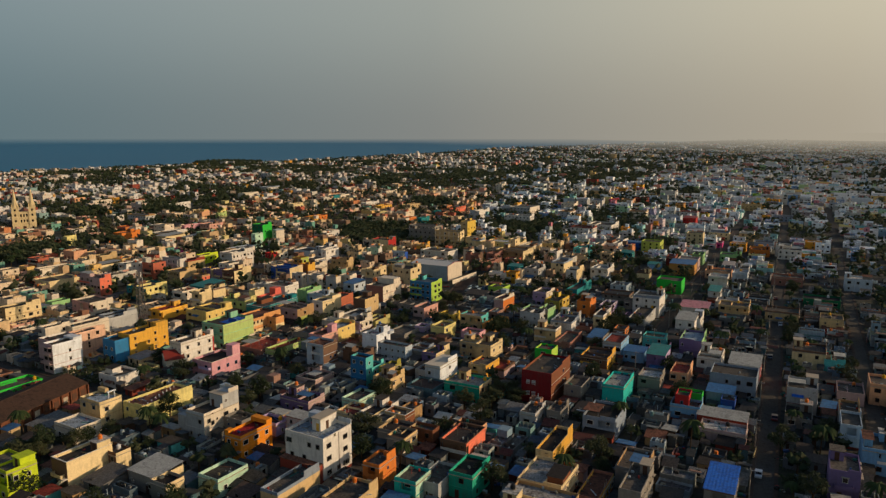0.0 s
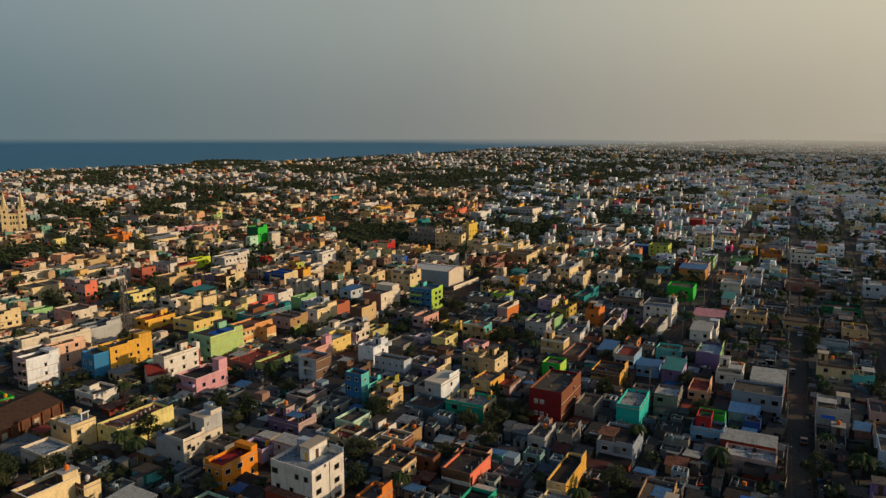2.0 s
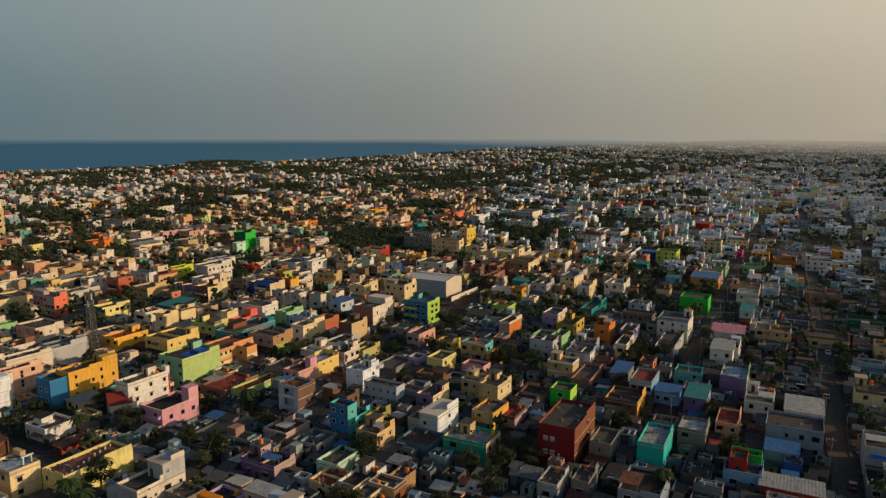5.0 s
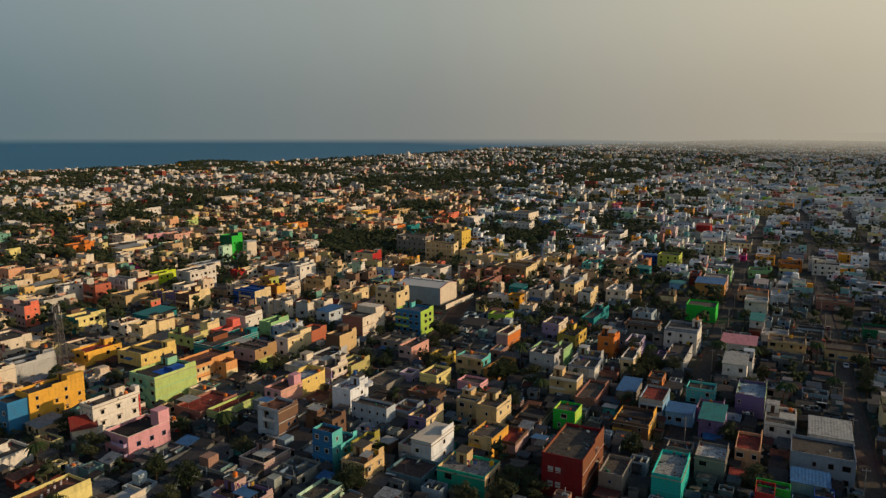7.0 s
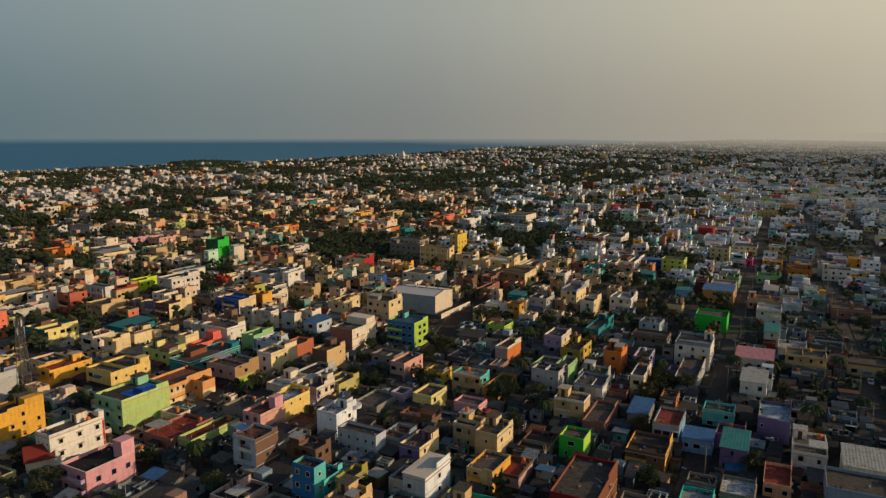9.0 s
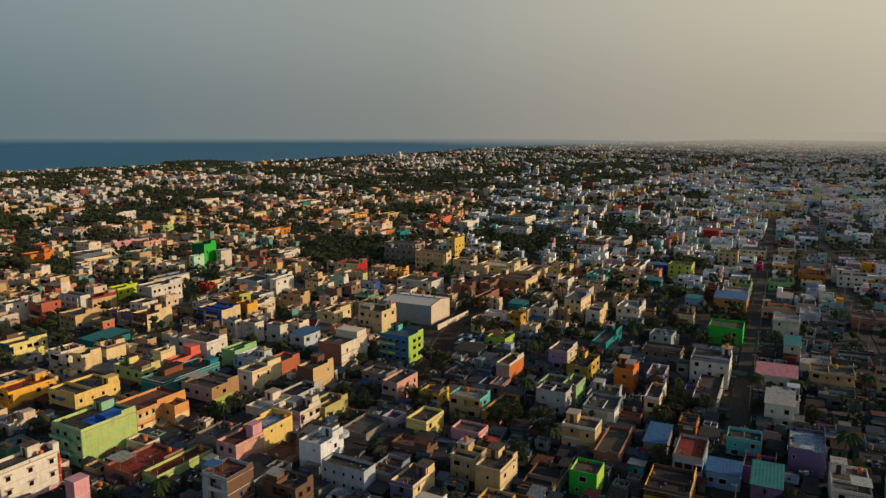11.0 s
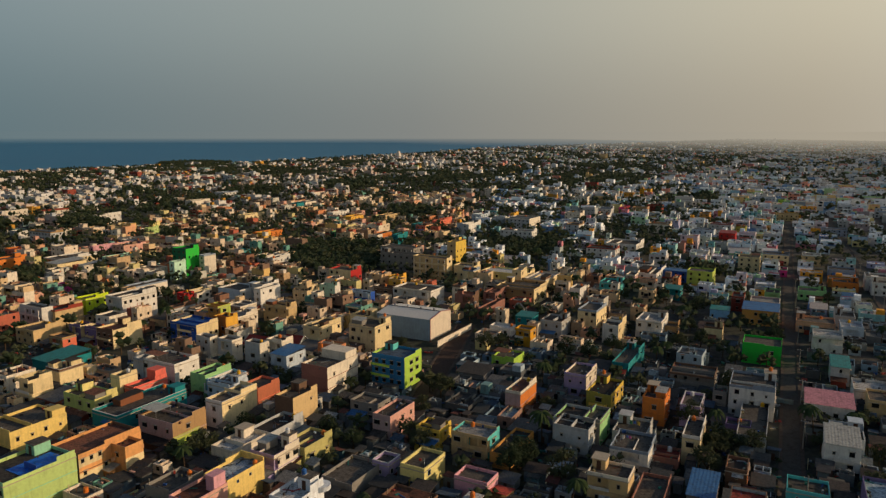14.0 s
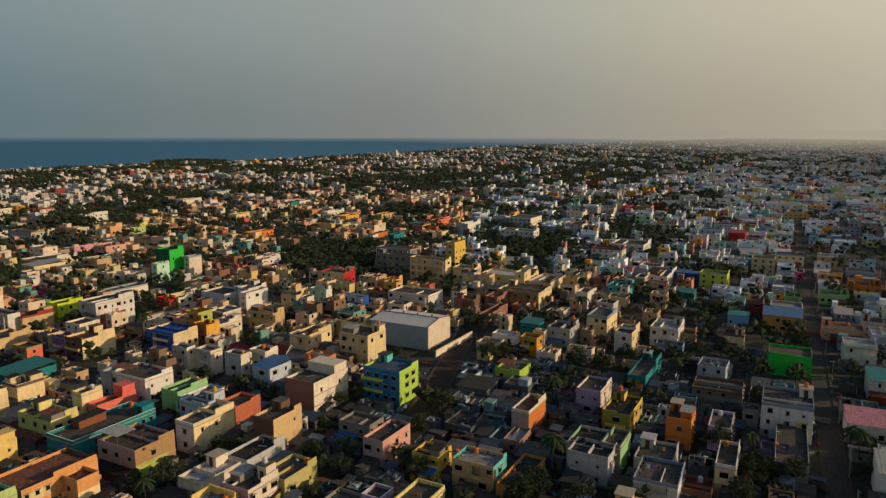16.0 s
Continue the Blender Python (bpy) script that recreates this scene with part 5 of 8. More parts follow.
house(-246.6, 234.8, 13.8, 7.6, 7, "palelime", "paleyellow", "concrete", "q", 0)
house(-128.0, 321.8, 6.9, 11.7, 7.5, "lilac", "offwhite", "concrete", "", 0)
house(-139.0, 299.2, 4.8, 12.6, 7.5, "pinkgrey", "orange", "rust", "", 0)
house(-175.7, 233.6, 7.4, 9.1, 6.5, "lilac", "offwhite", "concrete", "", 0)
house(-53.4, 546.0, 13.1, 11.0, 4.5, "ochre", "ochre", "concrete", "", 2.5)
house(-51.2, 431.4, 8.0, 12.7, 6, "skywhite", "skywhite", "white", "", 2.5)
house(7.2, 439.1, 12.9, 11.0, 7, "skywhite", "skywhite", "white", "", 2.5)
house(-509.7, 317.5, 4.9, 7.6, 8, "paleyellow", "paleyellow", "concrete", "", 0)
house(-374.5, 270.0, 5.8, 12.3, 7, "greywhite", "white", "concrete", "mNW", 0)
house(-314.7, 170.1, 6.6, 15.7, 9, "tan", "cream", "concrete", "mNE", 0)
house(-408.8, 243.3, 5.7, 20.6, 6, "grey", "offwhite", "concrete", "", 0)


def upon(x, y):
    """The house that was set at this place."""
    return next(o for o in scene.objects if o.get("category") == "house" and abs(o.location.x - x) < 0.1 and abs(o.location.y - y) < 0.1)


def glaze(x, y, face, kind, across, heights):
    """Rows of windows on the front (s) or the side (e) of a house."""
    ob, (X, Y) = upon(x, y), HALF[(x, y)]
    for z in heights:
        for u in across:
            put_window(ob, kind, pose(u, -Y - 0.003, z) if face == "s" else pose(X + 0.003, u, z, 0, 0, 90))


def roof_room(x, y, x0, y0, x1, y1, z0, z1, wall, label="plastered room on the roof terrace"):
    """A room on a terrace, with its slab and its door."""
    ob = part("stair_room", Shape().box(x0, y0, z0, x1, y1, z1), [paint(wall)], upon(x, y), label)
    part("slab", Shape().box(x0 - 0.2, y0 - 0.2, z1, x1 + 0.2, y1 + 0.2, z1 + 0.13), [roofing("concrete")], ob, "concrete slab")
    part("door", DOORS, None, ob, "brown wooden door", at=pose((x0 + x1) / 2, y0 - 0.004, z0 + 0.01))


BIGGER, USUAL, SLIM, TINY = (1.8, 1.35), (1.2, 1.3), (0.8, 1.1), (0.6, 0.7)
# the golden-yellow house: three storeys of small windows, the far end of its side wall raised
glaze(-228.3, 168.2, "e", SLIM, (-6.1, 2.6), (2.6, 5.4, 8.0))
glaze(-228.3, 168.2, "e", SLIM, (-0.4, 6.7), (2.6, 5.4))
part("parapet", Shape().box(1.4, 3.2, 10.504, 3.308, 8.458, 12.3).box(-3.308, 8.2, 10.504, 1.39, 8.458, 11.6), [paint("amber")], upon(-228.3, 168.2))
roof_room(-228.3, 168.2, -2.9, 4.0, -0.2, 7.6, 9.754, 12.0, "amber")
glaze(-229.0, 157.5, "s", USUAL, (-1.6, 1.6), (2.4, 5.6))
# the white house beside it
glaze(-205.2, 171.3, "e", USUAL, (-4.6, 0.4, 5.4), (3.4, 6.6))
glaze(-205.2, 171.3, "s", TINY, (-1.6, 0.2, 1.9), (6.9,))
roof_room(-205.2, 171.3, -2.5, 1.6, 0.2, 4.6, 9.054, 11.6, "offwhite")
part("parapet", Shape().box(0.9, 6.0, 9.804, 2.858, 7.508, 11.2), [paint("white")], upon(-205.2, 171.3))
water_tank(-203.6, 175.2, 9.14, "orange")
part("banner", Shape().box(2.9, 6.9, 1.0, 2.95, 7.4, 8.6), [plain("red_banner_cloth", "#b01c1c", 0.8)], upon(-205.2, 171.3), "long red cloth hanging down the wall")
# the pink house with its corner tower and rounded balconies
part("tower", Shape().box(1.6, 3.0, 6.254, 4.71, 6.47, 10.4).box(1.5, 2.9, 10.4, 4.81, 6.57, 10.55), [paint("pink")], upon(-186.7, 165.8), "pink stair tower at the corner of the terrace")
for z in (1.9, 4.6):
    ob = part("balcony", Shape().box(-0.6, -7.6, z - 0.12, 4.4, -6.45, z), [paint("lilac")], upon(-186.7, 165.8), "lilac balcony with a solid railing")
    part("railing", Shape().box(-0.6, -7.6, z, 4.4, -7.5, z + 0.8).box(4.3, -7.5, z, 4.4, -6.46, z + 0.8), [paint("lilac")], ob)
glaze(-186.7, 165.8, "e", USUAL, (-3.4, 0.6, 4.4), (3.6,))
glaze(-186.7, 165.8, "s", USUAL, (-2.9, 2.0), (1.2, 4.4))
# the pale lime house: a blank side wall, all windows to the front
glaze(-211.9, 194.9, "s", USUAL, (-3.6, -0.6, 4.6), (1.4, 4.6, 7.4))
roof_room(-211.9, 194.9, -5.4, 3.6, -2.2, 7.4, 9.554, 12.0, "mint")
part("dividing_wall", Shape().box(1.2, -0.8, 9.554, 5.6, -0.6, 11.0), [paint("royal")], upon(-211.9, 194.9), "dark blue screen wall on the terrace")
for z in (3.3, 6.6):
    ob = part("balcony", Shape().box(-5.7, -9.2, z - 0.12, 2.4, -8.0, z), [paint("mint")], upon(-211.9, 194.9), "mint-green balcony")
    part("railing", Shape().box(-5.7, -9.2, z, 2.4, -9.1, z + 0.85), [paint("mint")], ob)
# the orange house behind it
glaze(-214.7, 213.9, "e", SLIM, (-7.4, -5.2, -3.0), (5.7,))
glaze(-214.7, 213.9, "e", SLIM, (-7.0, -1.6, 2.2), (2.6,))
ob = part("balcony", Shape().box(5.36, -1.0, 3.3, 6.5, 8.2, 3.45), [paint("apricot")], upon(-214.7, 213.9), "orange side gallery")
part("railing", Shape().box(6.38, -1.0, 3.45, 6.5, 8.2, 4.4), [paint("peach")], ob)
# the beige house on two levels, pale blue on top, with a white arch on its upper terrace
glaze(-184.3, 120.1, "e", USUAL, (-1.4,), (1.6, 4.6))
glaze(-184.3, 120.1, "s", USUAL, (-2.6, 1.8), (5.2,))
glaze(-179.6, 109.7, "e", TINY, (-2.2, 1.6), (3.2,))
glaze(-179.6, 109.7, "s", USUAL, (-2.4, 2.0), (1.4,))
ob = part("arch", Shape().box(2.6, 2.5, 7.054, 2.85, 2.75, 9.1).box(2.6, 0.6, 7.054, 2.85, 0.85, 9.1).box(2.5, 0.3, 9.1, 2.95, 3.05, 9.4), [paint("bluewhite")], upon(-184.3, 120.1), "white arch standing on the terrace")
part("parapet", Shape().box(-4.6, 2.3, 7.804, -1.2, 3.508, 8.9), [paint("sand")], upon(-184.3, 120.1), "raised corner of the parapet")
# pots of plants on the red terrace of the long yellow house
POT = Shape().tube(0, 0, 0, 0.45, 0.16, 0.24, 7).mesh("pot", [paint("white")])
POT_PINK = Shape().tube(0, 0, 0, 0.4, 0.15, 0.22, 7).mesh("pot", [paint("magentagrey")])
for k in range(30):
    u, v = -3.2 + 6.4 * ((k * 0.618) % 1.0), -7.8 + 15.6 * ((k * 0.377 + 0.1) % 1.0)
    part("pot", POT if k % 3 else POT_PINK, None, upon(-174.3, 132.1), "", at=pose(u, v, 5.556))
# the tall white and rose houses at the grove
glaze(-239.6, 143.2, "e", SLIM, (0.9,), (3.6, 6.6))
glaze(-239.6, 143.2, "s", BIGGER, (-1.3, 1.2), (1.2, 4.6, 7.6))
for z in (3.6, 6.8, 9.6):
    ob = part("balcony", Shape().box(-2.8, -6.7, z - 0.12, 2.6, -5.46, z), [paint("pinkgrey")], upon(-239.6, 143.2), "dull pink balcony")
    part("railing", Shape().box(-2.8, -6.7, z, 2.6, -6.6, z + (0.8 if z < 9 else 0.3)), [paint("pinkgrey")], ob)
part("parapet", Shape().box(-2.858, 2.4, 10.504, 2.858, 5.458, 11.3), [paint("bluewhite")], upon(-239.6, 143.2))
glaze(-245.6, 156.5, "e", (0.8, 1.1), (-0.6,), (3.9, 5.1, 7.0, 8.2))
glaze(-245.6, 156.5, "e", USUAL, (3.0,), (8.2,))
# the pink and yellow pair
glaze(-175.1, 219.7, "e", TINY, (-2.6, 1.2), (5.4,))
glaze(-174.9, 209.2, "s", USUAL, (-1.6, 1.4), (1.4, 4.4))
part("parapet", Shape().box(-3.508, 5.3, 7.204, 3.508, 5.608, 8.1).box(-3.508, 0.6, 7.204, -3.2, 5.29, 7.9), [paint("butter")], upon(-175.1, 219.7))
part("upper_room", Shape().box(0.7, 1.4, 6.054, 3.05, 4.65, 9.4).box(0.6, 1.3, 9.4, 3.15, 4.75, 9.53), [paint("pink")], upon(-174.9, 209.2), "pink block over the end of the terrace")
water_tank(-172.7, 223.6, 6.57, "orange")
house(-165.6, 214.2, 8.2, 9.0, 3.0, "brown", "tan", "rust", "pq", 0)
# the white house with a stair tower, a blue tank on it and a round corner balcony
roof_room(-155.9, 218.1, -0.9, 1.4, 2.4, 4.3, 6.754, 9.5, "bluewhite", "whitewashed stair tower on the terrace")
water_tank(-155.9, 220.6, 9.72, "blue")
ob = part("balcony", Shape().tube(2.9, 4.6, 6.2, 6.4, 1.9, 1.9, 18), [paint("bluewhite")], upon(-155.9, 218.1), "rounded white corner balcony")
part("railing", Shape().tube(2.9, 4.6, 6.4, 7.2, 1.9, 1.9, 18), [paint("bluewhite")], ob, "solid white parapet")
glaze(-155.9, 218.1, "s", TINY, (1.4,), (5.2,))
glaze(-155.9, 218.1, "e", USUAL, (1.2,), (4.4,))
part("upper_room", Shape().box(-2.0, 2.0, 5.254, 1.85, 5.9, 8.6).box(-2.1, 1.9, 8.6, 1.95, 6.0, 8.72), [paint("coral")], upon(-243.1, 251.0), "coral block over the end of the terrace")
part("upper_room", Shape().box(-4.7, 1.8, 9.254, 4.85, 7.7, 12.0).box(-4.8, 1.7, 12.0, 4.95, 7.8, 12.14), [paint("offwhite")], upon(-199.1, 285.5), "whitewashed upper room on the terrace")
# painted bands and ledges on the sides of the houses near by
for x, y, y0, y1, z0, z1, colour in ((-212.4, 234.6, -5.556, 3.2, -0.2, 3.7, "yellowgreen"), (-214.7, 213.9, -8.408, 8.408, -0.2, 3.2, "cream"), (-214.7, 213.9, -8.408, -2.4, 4.7, 6.7, "cream"), (-207.2, 216.5, -2.508, 2.508, -0.2, 4.6, "cream")):
    X = HALF[(x, y)][0]
    part("painted_band", Shape().box(X - 0.02, y0, z0, X + 0.008, y1, z1), [paint(colour)], upon(x, y), WORDS.get(colour, colour) + " lower wall")
glaze(-212.4, 234.6, "e", USUAL, (-0.6,), (4.6,))
part("parapet", Shape().box(2.9, 0.4, 8.004, 3.158, 6.758, 9.3).box(-3.158, 6.5, 8.004, 2.89, 6.758, 9.0).box(-3.158, 0.4, 8.004, 2.89, 0.6, 8.8), [paint("cream")], upon(-208.0, 251.7), "raised end of the parapet")
for v in (1.6, 2.9, 4.2, 5.5):
    part("pot", Shape().tube(2.5, v, 7.254, 9.2, 0.3, 0.36, 8), [paint("white")], upon(-208.0, 251.7), "white drum along the parapet")
roof_room(-175.7, 233.6, 0.9, 1.2, 3.3, 4.2, 5.754, 9.0, "offwhite")
water_tank(-173.9, 236.2, 9.2, "white")
# the blue three-storey house
glaze(-136.6, 182.7, "s", USUAL, (-1.7, 1.3), (1.5, 4.8, 8.0))
glaze(-136.6, 182.7, "e", SLIM, (-0.2,), (4.6, 7.8))
for z in (3.4, 6.8):
    part("ledge", Shape().box(-3.3, -2.5, z - 0.1, 3.25, -2.05, z + 0.08), [paint("blue")], upon(-136.6, 182.7))
# the small white house with a bright slab roof
glaze(-115.8, 199.6, "s", USUAL, (-1.2,), (3.9,))
glaze(-115.8, 199.6, "e", USUAL, (0.6,), (1.4, 4.6))
part("roof_slab", Shape().box(-3.15, -6.15, 7.304, 3.15, 6.15, 7.46), [paint("offwhite")], upon(-115.8, 199.6), "bright flat roof slab")
# the teal house with a pale terrace and a sand-coloured stair room
roof_room(-100.7, 190.4, -3.6, 0.6, -0.8, 4.0, 5.554, 8.4, "sand")
water_tank(-96.2, 193.4, 5.64, "yellow")
# the long old house with tall dark openings
glaze(-142.4, 211.0, "s", SLIM, (-5.0, -2.4, 0.4, 3.0, 5.2), (1.2, 3.9))
# the dark red house with paired white shutters
for u in (-2.7, -0.9):
    for z in (2.6, 6.2):
        ob = part("window", WINDOWS[USUAL][0][1], None, upon(-80.3, 205.9), at=pose(u, -9.504, z))
        part("shutter", Shape().box(-0.52, -0.05, 0.08, 0.52, -0.02, 1.22), [paint("greywhite")], ob, "closed white shutter")
for z in (3.4, 6.8):
    part("ledge", Shape().box(4.85, -9.5, z - 0.12, 4.95, 9.5, z + 0.12), [SHADE], upon(-80.3, 205.9), "bare concrete floor band")
glaze(-80.3, 205.9, "e", SLIM, (2.0,), (4.2, 7.6))
# the white house with a red terrace; dark windows stand in for its shaded loggia
glaze(-72.9, 258.0, "s", BIGGER, (-2.0, 0.2, 2.3), (3.6,))
part("awning", Shape().box(-3.3, -7.3, 5.4, 3.3, -6.46, 5.5), [paint("skywhite")], upon(-72.9, 258.0), "long concrete shade over the front")
# the vivid green house by the street
glaze(-80.1, 384.1, "s", USUAL, (3.2,), (3.9,))
# the yellow-green block
glaze(-120.6, 510.0, "e", USUAL, (-3.2, 0.0, 3.2), (1.6, 4.8))
# the pale house and the blue-and-lime house by the warehouse
glaze(-199.1, 285.5, "e", SLIM, (-4.6, 3.8), (6.6,))
glaze(-183.8, 301.2, "e", BIGGER, (-1.2, 2.4), (1.6, 4.8, 7.4))
glaze(-183.8, 301.2, "s", USUAL, (-4.4, -1.6, 1.4, 4.2), (1.4, 4.6, 7.6))
for z in (3.4, 6.8):
    ob = part("balcony", Shape().box(-6.0, -6.5, z - 0.12, 1.2, -5.36, z), [paint("blue")], upon(-183.8, 301.2), "blue balcony")
    part("railing", Shape().box(-6.0, -6.5, z, 1.2, -6.4, z + 0.85), [paint("lime")], ob)
roof_room(-183.8, 301.2, -5.8, 1.8, -2.6, 5.0, 9.754, 12.0, "aqua")
glaze(-246.6, 234.8, "e", BIGGER, (-1.7, 1.7), (1.3, 4.2))
glaze(-246.6, 234.8, "s", USUAL, (-4.6, 0.4, 4.4), (1.4, 4.3))
glaze(-208.0, 251.7, "e", SLIM, (-4.0, 0.6), (5.2,))
glaze(-208.0, 251.7, "s", USUAL, (0.0,), (1.6, 5.0))
glaze(-191.2, 259.8, "e", TINY, (2.4,), (6.2,))
roof_room(-191.2, 259.8, -2.9, 1.2, 0.0, 4.6, 8.254, 10.6, "brown")

# the tall white house: a long room on its terrace, a red-brown block along its foot
tall_white = upon(-109.9, 128.6)
room = part("stair_room", Shape().box(-1.2, -1.0, 10.46, 1.5, 5.2, 13.6), [paint("white")], tall_white, "whitewashed room on the roof terrace")
part("slab", Shape().box(-1.5, -1.3, 13.6, 1.8, 5.45, 13.75), [SHADE], room, "concrete slab")
part("door", DOORS, None, room, "brown wooden door", at=pose(1.502, 1.6, 10.47, 0, 0, 90))
part("door", Shape().box(-0.45, -0.06, 0, 0.45, 0.02, 2.0).mesh("door", [paint("amber")]), None, room, "yellow painted door", at=pose(0.6, -1.004, 10.47))
part("window", WINDOWS[(0.8, 1.1)][0][1], None, room, at=pose(1.502, 3.7, 11.3, 0, 0, 90))
part("parapet", Shape().box(-5.95, 3.2, 11.204, -1.25, 5.5, 12.6).box(1.9, 5.3, 11.204, 5.95, 5.5, 12.4), [paint("skywhite")], tall_white)
annex = part("annex", Shape().box(-5.9, -7.6, -0.2, 5.7, -5.52, 4.9), [paint("redbrown")], tall_white, "red-brown painted front block")
part("roof_slab", Shape().box(-6.1, -7.9, 4.9, 5.9, -5.5, 5.05), [roofing("rust")], annex)
part("pipe", Shape().bar((6.0, 0.4, 0.3), (6.0, 0.4, 10.9), 0.06, sides=6), [DOOR], tall_white, "brown drain pipe down the wall")
for u in (-3.4, 2.9):
    for z in (1.4, 5.0, 8.2):
        put_window(tall_white, (1.8, 1.35), pose(5.953, u, z, 0, 0, 90))

# the beige house whose side wall climbs in steps
stepped = upon(-149.9, 130.9)
room = part("upper_room", Shape().box(-1.6, 0.4, 7.56, 3.51, 6.31, 11.4), [paint("greywhite"), paint("offwhite")], stepped, "upper room behind the stepped side wall")
part("parapet", Shape().box(3.3, 2.7, 11.404, 3.51, 6.31, 12.6).box(-1.6, 6.1, 11.404, 3.28, 6.28, 12.2), [paint("offwhite")], room)
part("slab", Shape().box(-1.8, 0.1, 11.404, 3.28, 2.6, 11.52), [SHADE], room, "concrete slab")
part("door", DOORS, None, room, "brown wooden door", at=pose(-0.3, 0.39, 7.57))
part("window", WINDOWS[(0.6, 0.7)][0][2], None, room, at=pose(3.513, 1.6, 9.2, 0, 0, 90))
part("annex", Shape().box(-6.9, -6.3, -0.2, -3.52, 5.0, 6.4), [paint("greywhite")], stepped, "lower grey wing with a shaded sit-out")
for u, z in ((-3.4, 4.2), (0.8, 1.2)):
    put_window(stepped, (1.2, 1.3), pose(3.503, u, z, 0, 0, 90))

# the orange house: higher ends to its parapet round a red terrace
orange = upon(-132.1, 126.8)
part("parapet", Shape().box(-2.808, 3.6, 7.004, 2.808, 5.658, 8.1).box(-2.808, -5.658, 7.004, -1.4, -3.8, 7.7), [paint("vividorange")], orange)

# ---- landmarks ----


def warehouse(x, y, w, d, h):
    claim(x, y, w, d, 1.0)
    claim(x - 2, y - d / 2 - 6, w - 4, 11)
    claim(x + 10, y - d / 2 - 5, 16, 16)
    base = thing("warehouse", pose(x, y, 0, 0, 0, 1.5), "pale grey warehouse with a white low-pitched sheet roof", "warehouse")
    # one grey cladding in two tones: bluish for the shade, cream for the sun
    wall = weathered("shaded_grey_cladding", "#7c95a6", rough=0.6, amount=0.25)
    warm = weathered("sunlit_grey_cladding", "#c8bca8", rough=0.6, amount=0.25)
    X, Y = w / 2, d / 2
    s = Shape().box(-X, -Y, -0.3, X, Y, h, 0, 1, 0)
    s.face([(X, -Y, h), (X, Y, h), (X, 0, h + 1.3)], 1)
    s.face([(-X, Y, h), (-X, -Y, h), (-X, 0, h + 1.3)], 0)
    part("wall", s, [wall, warm], base)
    roof = plain("white_roof_sheet", "#c8c6be", 0.5)
    for e in (-1, 1):
        r = Shape()
        n = 40
        for k in range(n):
            xa, xb = -X - 0.3 + (w + 0.6) * k / n, -X - 0.3 + (w + 0.6) * (k + 1) / n
            za, zb = (0.05, 0.0) if k % 2 else (0.0, 0.05)
            q = [(xa, e * (Y + 0.4), h + 0.02 + za), (xb, e * (Y + 0.4), h + 0.02 + zb), (xb, 0, h + 1.4 + zb), (xa, 0, h + 1.4 + za)]
            r.face(q if e < 0 else q[::-1])
        part("roof_sheet", r, [roof], base, "white corrugated sheets")
    red = plain("red_trim", "#8c2c28", 0.5)
    t = Shape()
    t.bar((X + 0.05, -Y - 0.3, h + 0.1), (X + 0.05, 0, h + 1.5), 0.14).bar((X + 0.05, 0, h + 1.5), (X + 0.05, Y + 0.3, h + 0.1), 0.14).bar((X + 0.05, -Y, 0), (X + 0.05, -Y, h + 0.1), 0.12)
    part("trim", t, [red], base, "dark red edge trim")
    part("ridge_cap", Shape().box(-X, -0.25, h + 1.42, X, 0.25, h + 1.56), [BLACK], base, "dark ridge strip")
    for k in range(4):
        vx = -X + w * (k + 0.5) / 4
        part("vent", Shape().tube(vx, 0, h + 1.5, h + 2.1, 0.35, 0.35, 10).tube(vx, 0, h + 2.1, h + 2.4, 0.5, 0.1, 10), [STEEL], base, "turbine roof vent")
    fence = thing("compound_wall", pose(x + X + 6.5, y + 1, 0), "long whitewashed compound wall beside the lane", "wall")
    part("wall", Shape().box(-0.12, -Y - 6, -0.2, 0.12, Y + 5, 2.4), [paint("offwhite")], fence)
    part("coping", Shape().box(-0.2, -Y - 6.1, 2.4, 0.2, Y + 5.1, 2.5), [SHADE], fence)


MAST = plain("dull_mast_steel", "#5c5a58", 0.7)


def lattice_tower(x, y, high):
    claim(x, y, 4, 4)
    base = thing("lattice_mast", pose(x, y, 0), "grey steel lattice telecom mast above the roofs", "mast")
    wide = lambda z: 1.7 - 1.0 * z / high  # noqa: E731
    corners = ((-1, -1), (1, -1), (1, 1), (-1, 1))
    for cx, cy in corners:
        part("leg", Shape().bar((cx * wide(0), cy * wide(0), -0.3), (cx * wide(high), cy * wide(high), high), 0.11), [MAST], base)
    n = 12
    for k in range(n):
        z0, z1 = high * k / n, high * (k + 1) / n
        g = Shape()
        for a in range(4):
            (ax, ay), (bx, by) = corners[a], corners[(a + 1) % 4]
            g.bar((ax * wide(z0), ay * wide(z0), z0), (bx * wide(z1), by * wide(z1), z1), 0.055)
            g.bar((bx * wide(z0), by * wide(z0), z0), (ax * wide(z1), ay * wide(z1), z1), 0.055)
            g.bar((ax * wide(z1), ay * wide(z1), z1), (bx * wide(z1), by * wide(z1), z1), 0.055)
        part("brace", g, [MAST], base)
    for k in range(6):
        a = k * 1.05
        part("antenna", Shape().box(-0.15, -0.1, 0, 0.15, 0.1, 2.2), [plain("antenna_white", "#c8c8c4", 0.5)], base, "white panel antenna", at=pose(1.3 * math.cos(a), 1.3 * math.sin(a), high - 2.6 - (k % 2) * 2.6, 0, 0, math.degrees(a) + 90))


